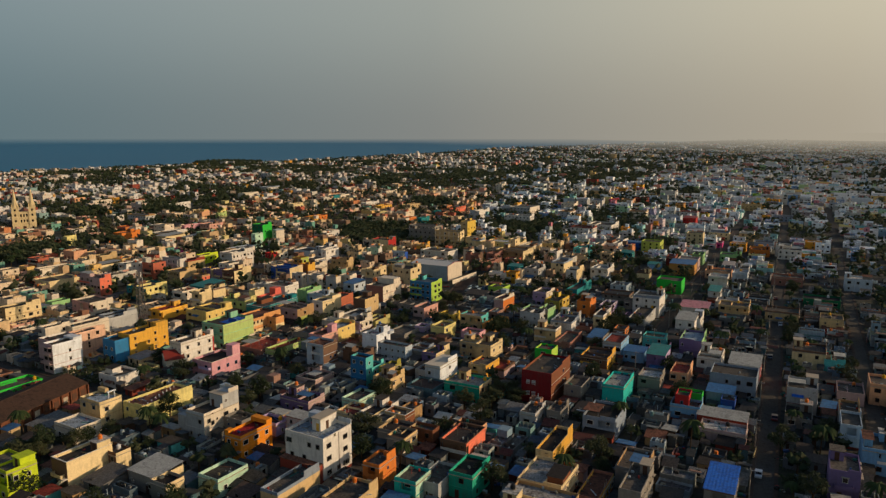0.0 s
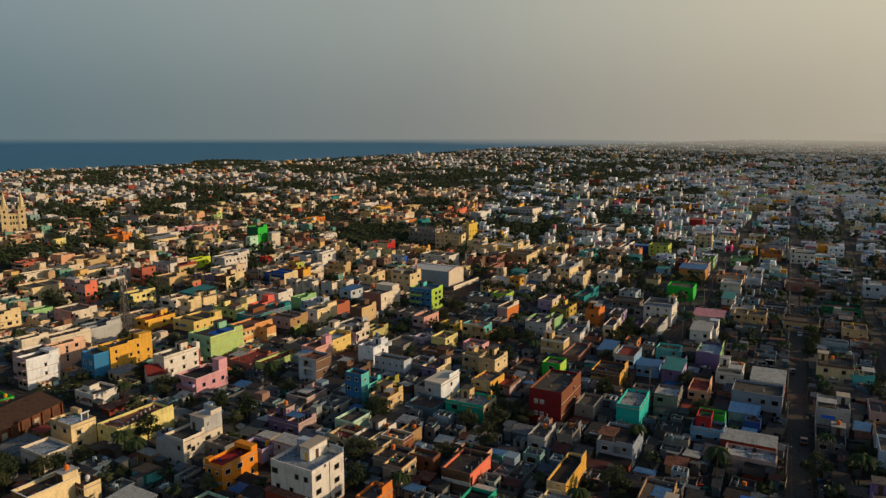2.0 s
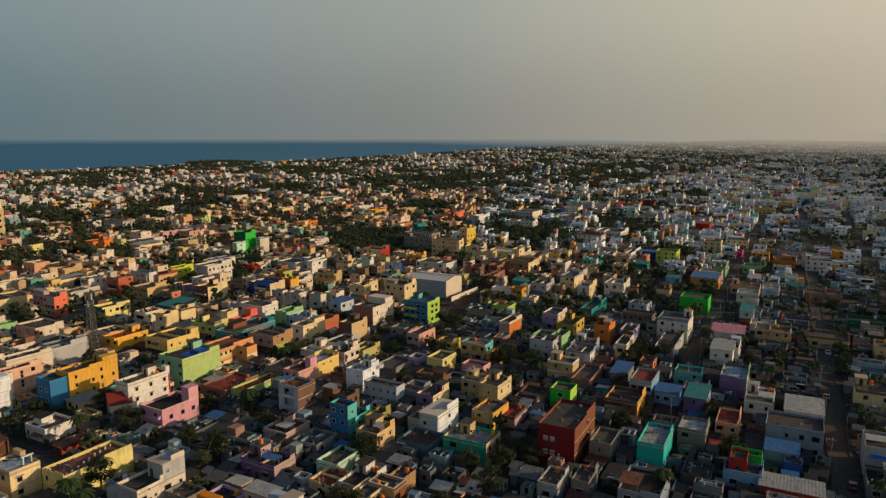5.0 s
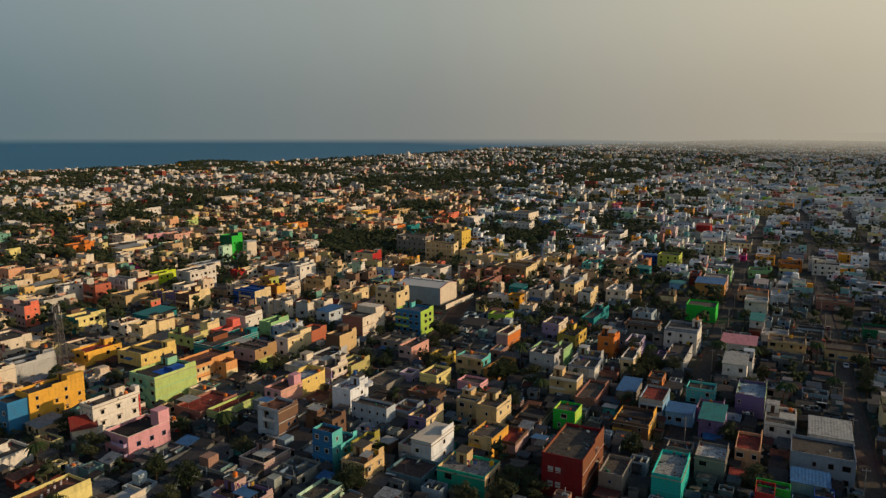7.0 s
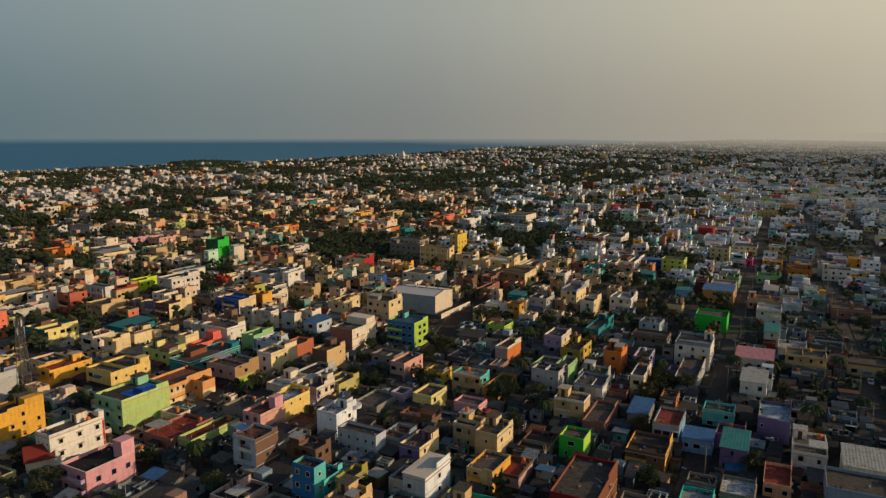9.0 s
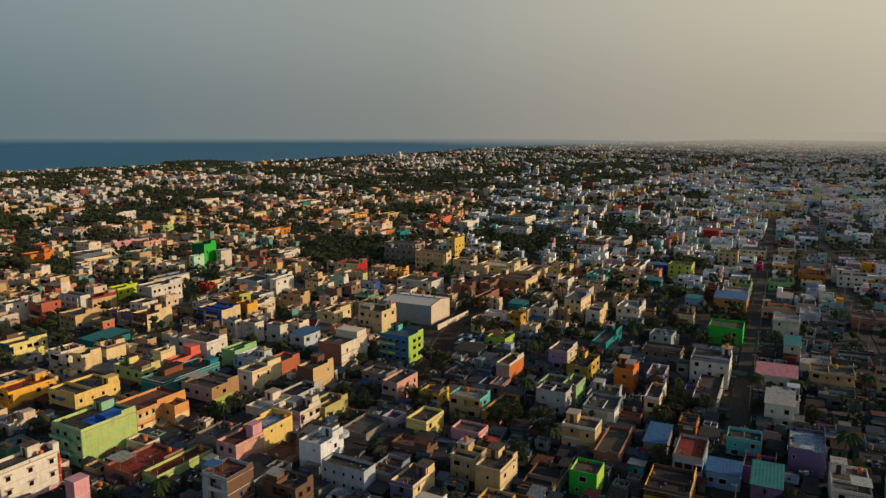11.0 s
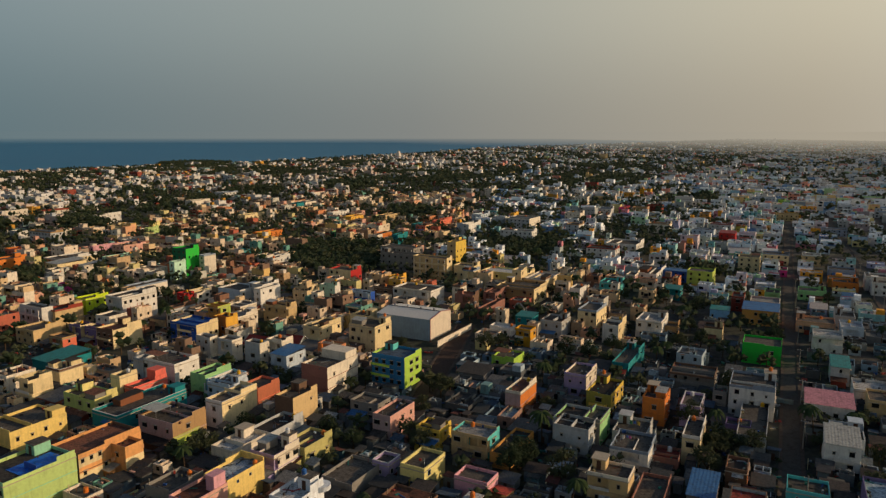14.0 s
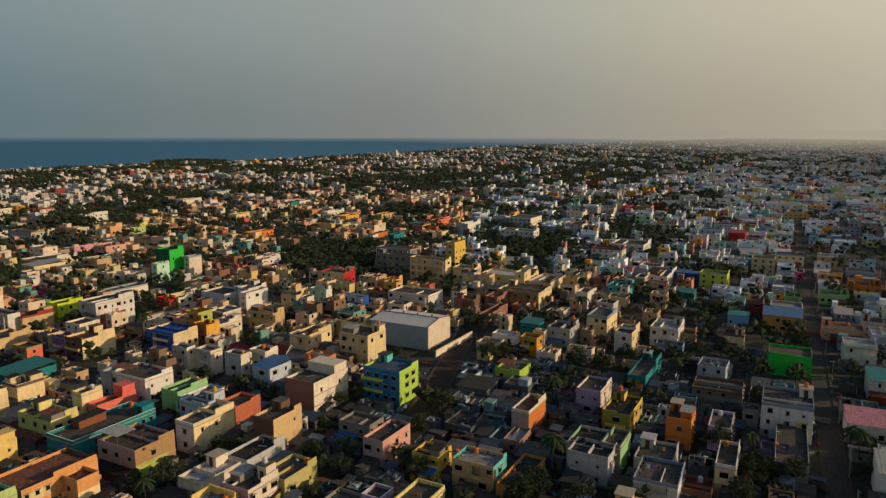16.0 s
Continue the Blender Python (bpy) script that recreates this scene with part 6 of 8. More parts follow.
def church(x, y, rz):
    claim(x, y, 24, 40)
    base = thing("church", pose(x, y, 0, 0, 0, rz), "cream-painted church with two pointed spires and arched windows", "church")
    white = paint("cream")
    part("nave", Shape().box(-7, 2, -0.3, 7, 34, 13), [white], base)
    r = Shape()
    r.face([(-7.4, 2, 13), (-7.4, 34, 13), (0, 34, 18), (0, 2, 18)])
    r.face([(7.4, 34, 13), (7.4, 2, 13), (0, 2, 18), (0, 34, 18)])
    r.face([(-7.4, 2, 13), (0, 2, 18), (7.4, 2, 13)])
    part("roof", r, [roofing("rust")], base, "brown pitched roof")
    part("facade", Shape().box(-4, -1.5, -0.3, 4, 2, 17).box(-4.3, -1.8, 11.5, 4.3, -1.5, 12.0).box(-4.3, -1.8, 6.3, 4.3, -1.5, 6.8), [white], base)
    for e in (-1, 1):
        s = Shape().box(e * 6.5 - 2.7, -2, -0.3, e * 6.5 + 2.7, 3.4, 21)
        for z in (6.3, 11.5, 16.5, 20.6):
            s.box(e * 6.5 - 3.0, -2.3, z, e * 6.5 + 3.0, 3.7, z + 0.5)
        ob = part("tower", s, [white], base)
        part("spire", Shape().tube(e * 6.5, 0.7, 21.1, 37, 2.5, 0.12, 8), [white], ob, "tall pointed spire")
        for cx in (-1, 1):
            for cy in (-1, 1):
                part("pinnacle", Shape().tube(e * 6.5 + cx * 2.4, 0.7 + cy * 2.4, 21.1, 25, 0.45, 0.05, 6), [white], ob)
        for z in (2.2, 8.0, 13.2, 17.6):
            part("arched_window", Shape().box(e * 6.5 - 0.7, -2.06, z, e * 6.5 + 0.7, -1.96, z + 2.0).tube(e * 6.5, -2.01, z + 2.0, z + 2.01, 0.7, 0.7, 8), [GLASS], ob, "dark arched opening")
            part("arched_window", Shape().box(e * 6.5 + 2.66, 0.0, z, e * 6.5 + 2.76, 1.4, z + 2.4), [GLASS], ob, "dark arched opening")
    for u in (-2.2, 0, 2.2):
        for z in (7.6, 12.6):
            part("arched_window", Shape().box(u - 0.55, -1.56, z, u + 0.55, -1.46, z + 2.4), [GLASS], base, "dark arched opening")
    part("door", Shape().box(-1.2, -1.56, 0, 1.2, -1.46, 4.2), [DOOR], base, "tall wooden door")


def temple_tower(x, y, z, wide, high, colour, label):
    claim(x, y, wide, wide)
    base = thing("temple_tower", pose(x, y, z), label, "temple")
    n = 7
    for k in range(n):
        f0 = 1 - 0.75 * k / n
        part("tier", Shape().box(-wide / 2 * f0, -wide / 2 * f0, -0.3 if k == 0 else high * k / n, wide / 2 * f0, wide / 2 * f0, high * (k + 1) / n - 0.25).box(-wide / 2 * f0 - 0.3, -wide / 2 * f0 - 0.3, high * (k + 1) / n - 0.25, wide / 2 * f0 + 0.3, wide / 2 * f0 + 0.3, high * (k + 1) / n), [paint(colour)], base)
    part("finial", Shape().tube(0, 0, high, high * 1.15, wide * 0.13, 0.05, 8), [paint(colour)], base)


def water_tower(x, y, z):
    base = thing("water_tower", pose(x, y, z), "cream concrete water tower standing over distant trees", "water tower")
    mat = paint("sand")
    for k in range(8):
        a = k * math.pi / 4
        part("column", Shape().bar((9 * math.cos(a), 9 * math.sin(a), -0.5), (9 * math.cos(a), 9 * math.sin(a), 10), 0.7, sides=6), [mat], base)
    part("bowl", Shape().tube(0, 0, 10, 13, 9, 13, 24, cap=False).tube(0, 0, 13, 24, 13, 13, 24).tube(0, 0, 24, 26.5, 13.4, 3, 24), [mat], base)


def tiled_house(x, y, w, d, h, rz):
    claim(x, y, w, d)
    base = thing("tiled_house", pose(x, y, 0, 0, 0, rz), "cream house with a dark red tiled gable roof", "house")
    X, Y = w / 2, d / 2
    s = Shape().box(-X, -Y, -0.3, X, Y, h)
    s.face([(X, -Y, h), (X, Y, h), (X, 0, h + 2.2)])
    s.face([(-X, Y, h), (-X, -Y, h), (-X, 0, h + 2.2)])
    part("wall", s, [paint("offwhite")], base)
    tile = weathered("red_roof_tiles", "#7c2c24", rough=0.8, amount=0.5, bump=0.6)
    for e in (-1, 1):
        r = Shape()
        q = [(-X - 0.4, e * (Y + 0.5), h - 0.3), (X + 0.4, e * (Y + 0.5), h - 0.3), (X + 0.4, 0, h + 2.3), (-X - 0.4, 0, h + 2.3)]
        up = [(x0, y0, z0 + 0.15) for x0, y0, z0 in q]
        for f in ([up, q[::-1], [q[0], q[1], up[1], up[0]]] if e < 0 else [up[::-1], q, [q[1], q[0], up[0], up[1]]]):
            r.face(f)
        part("roof", r, [tile], base, "dark red tiles in courses")
    g = Shape().bar((X + 0.45, -Y - 0.5, h - 0.1), (X + 0.45, 0, h + 2.5), 0.16).bar((X + 0.45, Y + 0.5, h - 0.1), (X + 0.45, 0, h + 2.5), 0.16)
    part("barge_board", g, [paint("white")], base, "white gable boards")
    for u in (-0.25, 0.25):
        put_window(base, (1.2, 1.3), pose(u * w, -Y - 0.002, 1.1))
        put_window(base, (1.2, 1.3), pose(X + 0.002, u * d, 1.1, 0, 0, 90))


def brick_hall(x, y, w, d, h, rz):
    """A long low hall of brown brick with buttresses between boarded openings, under a wide tiled roof."""
    claim(x, y, w + 4, d + 3)
    base = thing("brick_hall", pose(x, y, 0, 0, 0, rz), "long brown brick hall with buttresses and a dark tiled roof", "hall")
    brick = weathered("brown_brickwork", "#6c4430", rough=0.95, stain="#2e221a", amount=0.7, bump=0.6, mottle=0.8)
    tile = weathered("dark_roof_tiles", "#46342a", rough=0.95, stain="#241c17", amount=0.8, bump=0.8, mottle=0.7)
    X, Y = w / 2, d / 2
    s = Shape().box(-X, -Y, -0.3, X, Y, h)
    for e in (-1, 1):
        q = [(-X, e * Y, h), (X, e * Y, h), (0, e * Y, h + 2.3)]
        s.face(q if e < 0 else q[::-1])
    part("wall", s, [brick], base, "weathered brown brick wall")
    for e in (-1, 1):
        r = Shape()
        n = 12
        for k in range(n):
            # courses of tiles, each lapping over the next
            f, g = k / n, (k + 1) / n
            lo, hi = (e * (X + 0.5) * (1 - f), h - 0.15 + 2.55 * f), (e * (X + 0.5) * (1 - g), h - 0.15 + 2.55 * g)
            q = [(lo[0], -Y - 0.4, lo[1] + 0.16), (lo[0], Y + 0.4, lo[1] + 0.16), (hi[0], Y + 0.4, hi[1] + 0.08), (hi[0], -Y - 0.4, hi[1] + 0.08)]
            r.v += [(lo[0], -Y - 0.4, lo[1] + 0.08 * (k > 0)), (lo[0], Y + 0.4, lo[1] + 0.08 * (k > 0)), q[0], q[1]]
        r.v += [(0, -Y - 0.4, h + 2.48), (0, Y + 0.4, h + 2.48)]
        for k in range(2 * n):
            f = (2 * k, 2 * k + 1, 2 * k + 3, 2 * k + 2)
            r.f.append(f if e > 0 else f[::-1])
            r.m.append(0)
        part("roof_slope", r, [tile], base, "dark mossy tiles in lapping courses")
    part("ridge", Shape().box(-0.25, -Y - 0.4, h + 2.42, 0.25, Y + 0.4, h + 2.58), [tile], base)
    bays = int(d / 3.6)
    for k in range(bays + 1):
        u = -Y + d * k / bays
        part("buttress", Shape().box(X, u - 0.22, -0.2, X + 0.55, u + 0.22, h - 0.5), [brick], base)
        if k < bays:
            v = u + d / bays / 2
            part("opening", Shape().box(X - 0.05, v - 0.9, 0.9, X + 0.05, v + 0.9, 2.7), [DOOR if k % 3 else SHADE], base, "boarded window opening")


brick_hall(-210.2, 112.9, 15.0, 33.0, 4.2, 16.0)
warehouse(-209.6, 355.5, 24.5, 18.2, 8.8)
lattice_tower(-263.3, 193.5, 25.0)
lattice_tower(-742.7, 804.4, 38.0)
church(-630.0, 352.0, 60.0)
temple_tower(-1474.0, 2353.0, land(-1474.0, 2353.0), 22.0, 27.0, "white", "white pyramidal temple tower above distant trees")
water_tower(-721.0, 2420.0, land(-721.0, 2420.0))
tiled_house(-246.0, 304.0, 9.0, 8.0, 4.0, 5.0)
tiled_house(-236.0, 312.0, 7.0, 6.0, 3.6, 8.0)
tiled_house(-206.0, 163.0, 6.0, 7.5, 4.6, 62.0)

def ahead(x, y):
    """Whether a place lies in the wide stretch of town ahead of the path."""
    dx, dy = x + 10, y + 20
    a = math.degrees(math.atan2(dx, dy))
    return -66 < a < 14


# tree-grown plots: x, y, reach across and along the line of sight from the middle of the walk
GROVES = ((-640, 505, 20, 72),
          (-898, 762, 24, 80),
          (-674, 437, 22, 62),
          (-431, 726, 26, 91),
          (-254, 585, 34, 84),
          (-663, 1245, 48, 174),
          (-605, 1901, 45, 164),
          (-348, 485, 31, 94),
          (-203, 1038, 23, 74),
          (-1659, 1560, 100, 220),
          (-837, 556, 26, 36),
          (-780, 869, 38, 88),
          (-734, 1028, 47, 142),
          (-641, 384, 14, 40),
          (-491, 269, 24, 50),
          (-502, 291, 16, 40),
          (-506, 338, 12, 26),
          (-456, 339, 11, 28),
          (-121, 540, 10, 23),
          (-515, 362, 12, 17),
          (-221, 146, 15, 19),
          (-166, 298, 4, 6),
          (-654, 1538, 50, 153),
          (-1285, 1791, 80, 150))


def grove_axes(gx, gy):
    d = Vector((gx + 38.0, gy - 67.0, 0)).normalized()
    return d.y, -d.x, d.x, d.y


def grove(x, y):
    """Whether a place lies in a tree-grown plot."""
    for gx, gy, rx, ry in GROVES:
        ax, ay, bx, by = grove_axes(gx, gy)
        u, v = (x - gx) * ax + (y - gy) * ay, (x - gx) * bx + (y - gy) * by
        if (u / rx) ** 2 + (v / (0.62 * ry)) ** 2 < 1:
            return True
    return False

# ---- a patch of lawn by the white house ----
claim(-279.0, 333.0, 13.0, 11.0)
lawn_green = weathered("lawn_grass", "#3a4a20", rough=0.95, stain="#2a3018", amount=0.7, bump=0.8, mottle=0.4)
s = Shape()
for k in range(24):
    s.v.append((-279.0 + 6.3 * math.cos(k * 0.2618) * (0.9 + 0.1 * math.sin(k * 2.3)), 333.0 + 5.2 * math.sin(k * 0.2618), 0.03))
s.f.append(tuple(range(24)))
s.m.append(0)
tagged(new("lawn", s.mesh("lawn", [lawn_green])), "small green lawn between houses", "lawn", kind="structure")

# ---- trees ----


def crown(s, r, cx, cy, cz, rx, rz_, count, size, mat=0):
    """Many small leaf clumps in an uneven cloud."""
    for _ in range(count):
        a, u = r.uniform(0, 6.283), r.uniform(-0.75, 1)
        q = (1 - u * u) ** 0.5 * (0.25 + 0.75 * r.random() ** 0.6)
        x, y, z = cx + rx * q * math.cos(a), cy + rx * q * math.sin(a), cz + rz_ * u * r.uniform(0.7, 1.05)
        n = Vector((r.gauss(0, 1), r.gauss(0, 1), r.gauss(0.5, 1))).normalized()
        t = n.orthogonal().normalized()
        b = n.cross(t)
        g = size * r.uniform(0.6, 1.4)
        c = Vector((x, y, z))
        s.face([c - t * g, c - b * g * 0.6 + n * g * 0.2, c + t * g, c + b * g * 0.6 - n * g * 0.2], mat)


def clump(s, r, x, y, z, size, mat=0):
    """An uneven lump of foliage."""
    k = len(s.v)
    for ux, uy, uz in ((1, 0, 0), (0, 1, 0), (-1, 0, 0), (0, -1, 0), (0, 0, 1), (0, 0, -1)):
        g = size * r.uniform(0.65, 1.3)
        s.v.append((x + ux * g + r.uniform(-0.25, 0.25) * size, y + uy * g + r.uniform(-0.25, 0.25) * size, z + uz * g * 0.8 + r.uniform(-0.2, 0.2) * size))
    for p, q in ((0, 1), (1, 2), (2, 3), (3, 0)):
        s.f += [(k + p, k + q, k + 4), (k + q, k + p, k + 5)]
        s.m += [mat, mat]


def lumpy_crown(s, r, cx, cy, cz, rx, rz_, count, mat=0):
    for _ in range(count):
        a, u, q = r.uniform(0, 6.283), r.uniform(-0.7, 1), r.random() ** 0.5
        v = (1 - u * u) ** 0.5 * q
        clump(s, r, cx + rx * 0.8 * v * math.cos(a), cy + rx * 0.8 * v * math.sin(a), cz + rz_ * 0.85 * u * q, rx * r.uniform(0.24, 0.42), mat if r.random() < 0.75 else 1 - mat)


def broad_tree_meshes(seed):
    r = random.Random(seed)
    t = Shape()
    t.tube(0, 0, -0.3, 2.4, 0.3, 0.2, 8, cap=False)
    heads = []
    for k in range(8):
        a = k * 0.8 + r.uniform(-0.3, 0.3)
        e = (r.uniform(1.4, 2.6) * math.cos(a), r.uniform(1.4, 2.6) * math.sin(a), r.uniform(2.9, 5.8))
        t.bar((0, 0, 2.2), e, 0.09, sides=5)
        heads.append(e)
    c = Shape()
    for e in heads + [(0, 0, 6.6)]:
        wide = r.uniform(1.3, 2.0)
        lumpy_crown(c, r, e[0], e[1], e[2], wide * 0.85, wide * 0.6, 7)
        crown(c, r, e[0], e[1], e[2], wide, wide * 0.75, 170, 0.2)
    return t.mesh("trunk", [BARK], True), c.mesh("crown", [LEAF, LEAF_DRY] if seed % 3 else [LEAF_DRY, LEAF])


def palm_meshes(seed):
    r = random.Random(seed)
    t = Shape()
    lean = Vector((r.uniform(-1, 1), r.uniform(-1, 1), 0))
    high = r.uniform(7.5, 9.5)
    last = Vector((0, 0, -0.3))
    for k in range(1, 8):
        f = k / 7
        p = Vector((lean.x * f * f, lean.y * f * f, high * f))
        t.bar(last, p, 0.2 - 0.1 * f, sides=7)
        last = p
    c = Shape()
    for k in range(20):
        a = k * 2.4 + r.uniform(-0.2, 0.2)
        up = r.uniform(-0.1, 1.0)
        out = Vector((math.cos(a), math.sin(a), 0))
        side = Vector((-out.y, out.x, 0))
        prev = last.copy()
        for j in range(1, 8):
            f = j / 7
            p = last + out * (3.4 * f * (1 - 0.15 * f)) + Vector((0, 0, 1.5 * up * f - 2.3 * f * f))
            for e in (-1, 1):
                wide = side * e * (0.75 * (1 - f * 0.7) + 0.1)
                c.face([prev, p, p + wide * 0.75 + Vector((0, 0, -0.45)) + out * 0.25, prev + wide + Vector((0, 0, -0.5)) + out * 0.2])
            prev = p
    return t.mesh("trunk", [BARK], True), c.mesh("crown", [PALM])


BROAD = [broad_tree_meshes(k) for k in range(5)]
PALMS = [palm_meshes(k + 20) for k in range(4)]
GREEN = random.Random(8)


def tree(x, y, size=1.0):
    claim(x, y, 3.4, 3.4)
    meshes = GREEN.choice(BROAD)
    ob = thing("tree", Matrix.LocRotScale((x, y, 0), Euler((0, 0, GREEN.uniform(0, 6.28))), (size, size, size * GREEN.uniform(0.85, 1.1))), "dark green broad-leaved tree between houses", "tree", "trees between the houses")
    part("trunk", meshes[0], None, ob, "brown trunk with limbs")
    part("crown", meshes[1], None, ob, "dense uneven leaf crown")


def palm(x, y, size=1.0):
    claim(x, y, 2.4, 2.4)
    meshes = GREEN.choice(PALMS)
    ob = thing("palm_tree", Matrix.LocRotScale((x, y, 0), Euler((0, 0, GREEN.uniform(0, 6.28))), (size,) * 3), "coconut palm with drooping fronds between houses", "palm tree", "coconut palms")
    part("trunk", meshes[0], None, ob, "slender grey-brown trunk")
    part("crown", meshes[1], None, ob, "drooping green fronds")


palm(-163.9, 120.9, 0.94)
palm(-30.8, 181.7, 1.03)
palm(-1.6, 196.8, 1.00)
tree(-177.5, 97.9, 1.15)
tree(-175.8, 91.2, 0.96)
tree(-172.6, 104.1, 0.81)
tree(-90.4, 186.7, 0.96)
tree(-87.3, 172.9, 1.06)
palm(-53.0, 190.5, 0.85)
tree(-49.7, 164.9, 1.09)
tree(-67.7, 140.4, 1.13)
tree(-104.3, 138.8, 0.96)
tree(-10.3, 195.7, 1.06)
tree(-2.0, 171.0, 1.05)
tree(-159.8, 83.5, 1.03)
tree(-111.2, 149.5, 1.13)
tree(-167.9, 130.7, 1.07)
palm(-54.4, 151.5, 0.85)
tree(-88.1, 196.4, 0.86)
tree(-91.6, 192.9, 0.90)
tree(-84.9, 192.0, 0.82)
tree(-124.7, 262.4, 1.01)
tree(-125.2, 258.8, 1.10)
palm(-198.2, 145.4, 0.90)
tree(-168.1, 156.3, 0.86)
tree(-157.0, 156.0, 1.05)
palm(-39.6, 280.1, 1.12)
tree(-36.8, 271.4, 0.88)
tree(-48.7, 283.4, 1.15)
tree(-75.6, 297.1, 1.00)
tree(-83.4, 292.7, 1.14)
tree(-91.9, 306.9, 1.10)
palm(-27.0, 298.5, 0.92)
tree(-41.0, 221.3, 1.03)
tree(-175.5, 186.0, 0.89)
palm(-169.0, 180.7, 0.92)
tree(-191.9, 155.6, 1.09)
tree(-157.8, 174.8, 0.87)
tree(-122.9, 173.6, 1.15)
tree(-128.1, 191.5, 0.81)
tree(-56.2, 319.1, 0.89)
palm(-124.2, 277.6, 1.10)
tree(-123.7, 266.8, 0.90)
tree(-123.8, 261.7, 0.90)
tree(-83.5, 290.5, 0.90)
tree(-83.7, 280.4, 0.96)
tree(-80.0, 296.1, 0.92)
palm(-62.0, 315.5, 1.04)
tree(-60.0, 308.8, 0.80)
tree(-49.4, 330.7, 0.81)
palm(-109.9, 366.4, 0.80)
tree(-107.9, 379.2, 1.01)
palm(-112.0, 357.9, 0.82)
tree(-156.0, 263.0, 0.84)
tree(-150.5, 259.4, 0.92)
tree(-164.0, 295.1, 1.15)
tree(-162.0, 279.8, 0.84)
tree(-112.9, 259.8, 1.09)
tree(-109.3, 410.0, 0.82)
tree(-111.9, 441.3, 1.10)
tree(-129.7, 365.7, 1.05)
tree(-171.0, 343.1, 1.12)
tree(-169.3, 352.3, 0.84)
tree(-194.9, 322.2, 1.01)
palm(-298.0, 304.9, 1.15)
tree(-284.6, 298.2, 1.13)
tree(-349.6, 341.4, 1.01)
tree(-326.9, 327.5, 0.87)
tree(-382.3, 349.0, 0.94)
tree(-195.7, 229.3, 1.14)
tree(-176.5, 255.1, 0.88)
tree(-166.5, 252.6, 0.84)
tree(-147.9, 454.4, 0.83)
tree(-102.1, 390.7, 0.91)
tree(-252.9, 463.8, 1.05)
tree(-183.8, 449.6, 0.84)
tree(-172.8, 427.0, 0.85)
palm(-52.9, 322.5, 0.95)
tree(-143.3, 351.9, 1.09)
tree(-265.6, 351.5, 0.96)
tree(-253.5, 316.9, 1.00)
tree(-483.8, 467.6, 2.3)
tree(-180.7, 93.6, 0.8)
tree(-174.1, 95.6, 0.7)
tree(-177.6, 104.0, 0.55)
tree(-173.5, 108.8, 0.6)
palm(-156.7, 119.0, 0.9)
tree(-156.1, 113.9, 0.6)
tree(-169.8, 88.8, 0.9)
palm(-575.0, 509.0, 1.35)
palm(-569.0, 512.0, 1.35)
palm(-563.0, 516.0, 1.35)

# trees along the lanes
for k in range(46):
    y = 110 + 8.2 * k + GREEN.uniform(-3, 3)
    for x in (-3.0 - 0.07 * (y - 40) + 5.6, 20.0 - 0.0477 * (y - 60) - 5.0):
        x += GREEN.uniform(-0.8, 1.5)
        if GREEN.random() < 0.55 and is_free(x, y, 2.6, 2.6):
            (palm if GREEN.random() < 0.4 else tree)(x, y, GREEN.uniform(0.6, 0.95))
grown = 0
for n in range(9000):
    x, y = GREEN.uniform(-480, 90), GREEN.uniform(70, 560)
    if not ahead(x, y) or grown > 180:
        continue
    thick = grove(x, y)
    if thick and x > -245 and y < 170:
        continue
    if not thick and (not is_free(x, y, 3.6, 3.6) or GREEN.random() < 0.5 * (x < -150)):
        continue
    claim(x, y, 3.0 if thick else 4.0, 3.0 if thick else 4.0)
    grown += 1
    if GREEN.random() < 0.3:
        palm(x, y, GREEN.uniform(0.75, 1.1))
    else:
        tree(x, y, GREEN.uniform(0.6, 1.05) if not thick else GREEN.uniform(0.8, 1.25))

def wooded(x, y):
    return noise.noise(Vector((x * 0.006, y * 0.006, 3.1))) + 0.5 * noise.noise(Vector((x * 0.02, y * 0.02, 7.7)))


# scrub and small trees that keep their plots among the houses
yard = []
for _ in range(15000):
    x, y = GREEN.uniform(-640, 150), GREEN.uniform(90, 940)
    off = math.hypot(x + 35, y - 60)
    thick = wooded(x * 2.2, y * 2.2) + (0.04 if off > 520 and -640 < x < -150 and y > 420 else -0.03 if off > 420 and x < -130 else -0.06 if off < 300 and x > -140 else -0.2) + GREEN.uniform(-0.25, 0.25)
    if thick > 0.1 and ahead(x, y) and is_free(x, y, 3.6, 3.6) and not grove(x, y):
        r = GREEN.uniform(2.0, 3.4) if off < 300 else GREEN.uniform(2.6, 5.0)
        claim(x, y, 1.7 * r, 1.7 * r)
        yard.append((x, y, r))
    if len(yard) > 2700:
        break

# ---- more houses between them ----
FILL = random.Random(5)
WEST = ["white", "offwhite", "greywhite", "cream", "cream", "sand", "sand", "beige", "pinkgrey", "peach", "paleyellow", "offwhite", "rose", "tan", "palelime", "salmon", "skywhite", "pinkbrown", "brown", "palemint"]
EAST = ["white", "greywhite", "greywhite", "grey", "grey", "sand", "pinkgrey", "skywhite", "greyblue", "brown", "beige", "aqua", "pinkbrown", "skyblue", "lilac", "rust", "palegreen", "teal", "redbrown"]
SIZES = ((9.5, 9), (8, 9), (6.5, 7.5), (5.5, 5.5), (4.4, 4.2), (3.4, 3.0))
things_made, later = 0, []


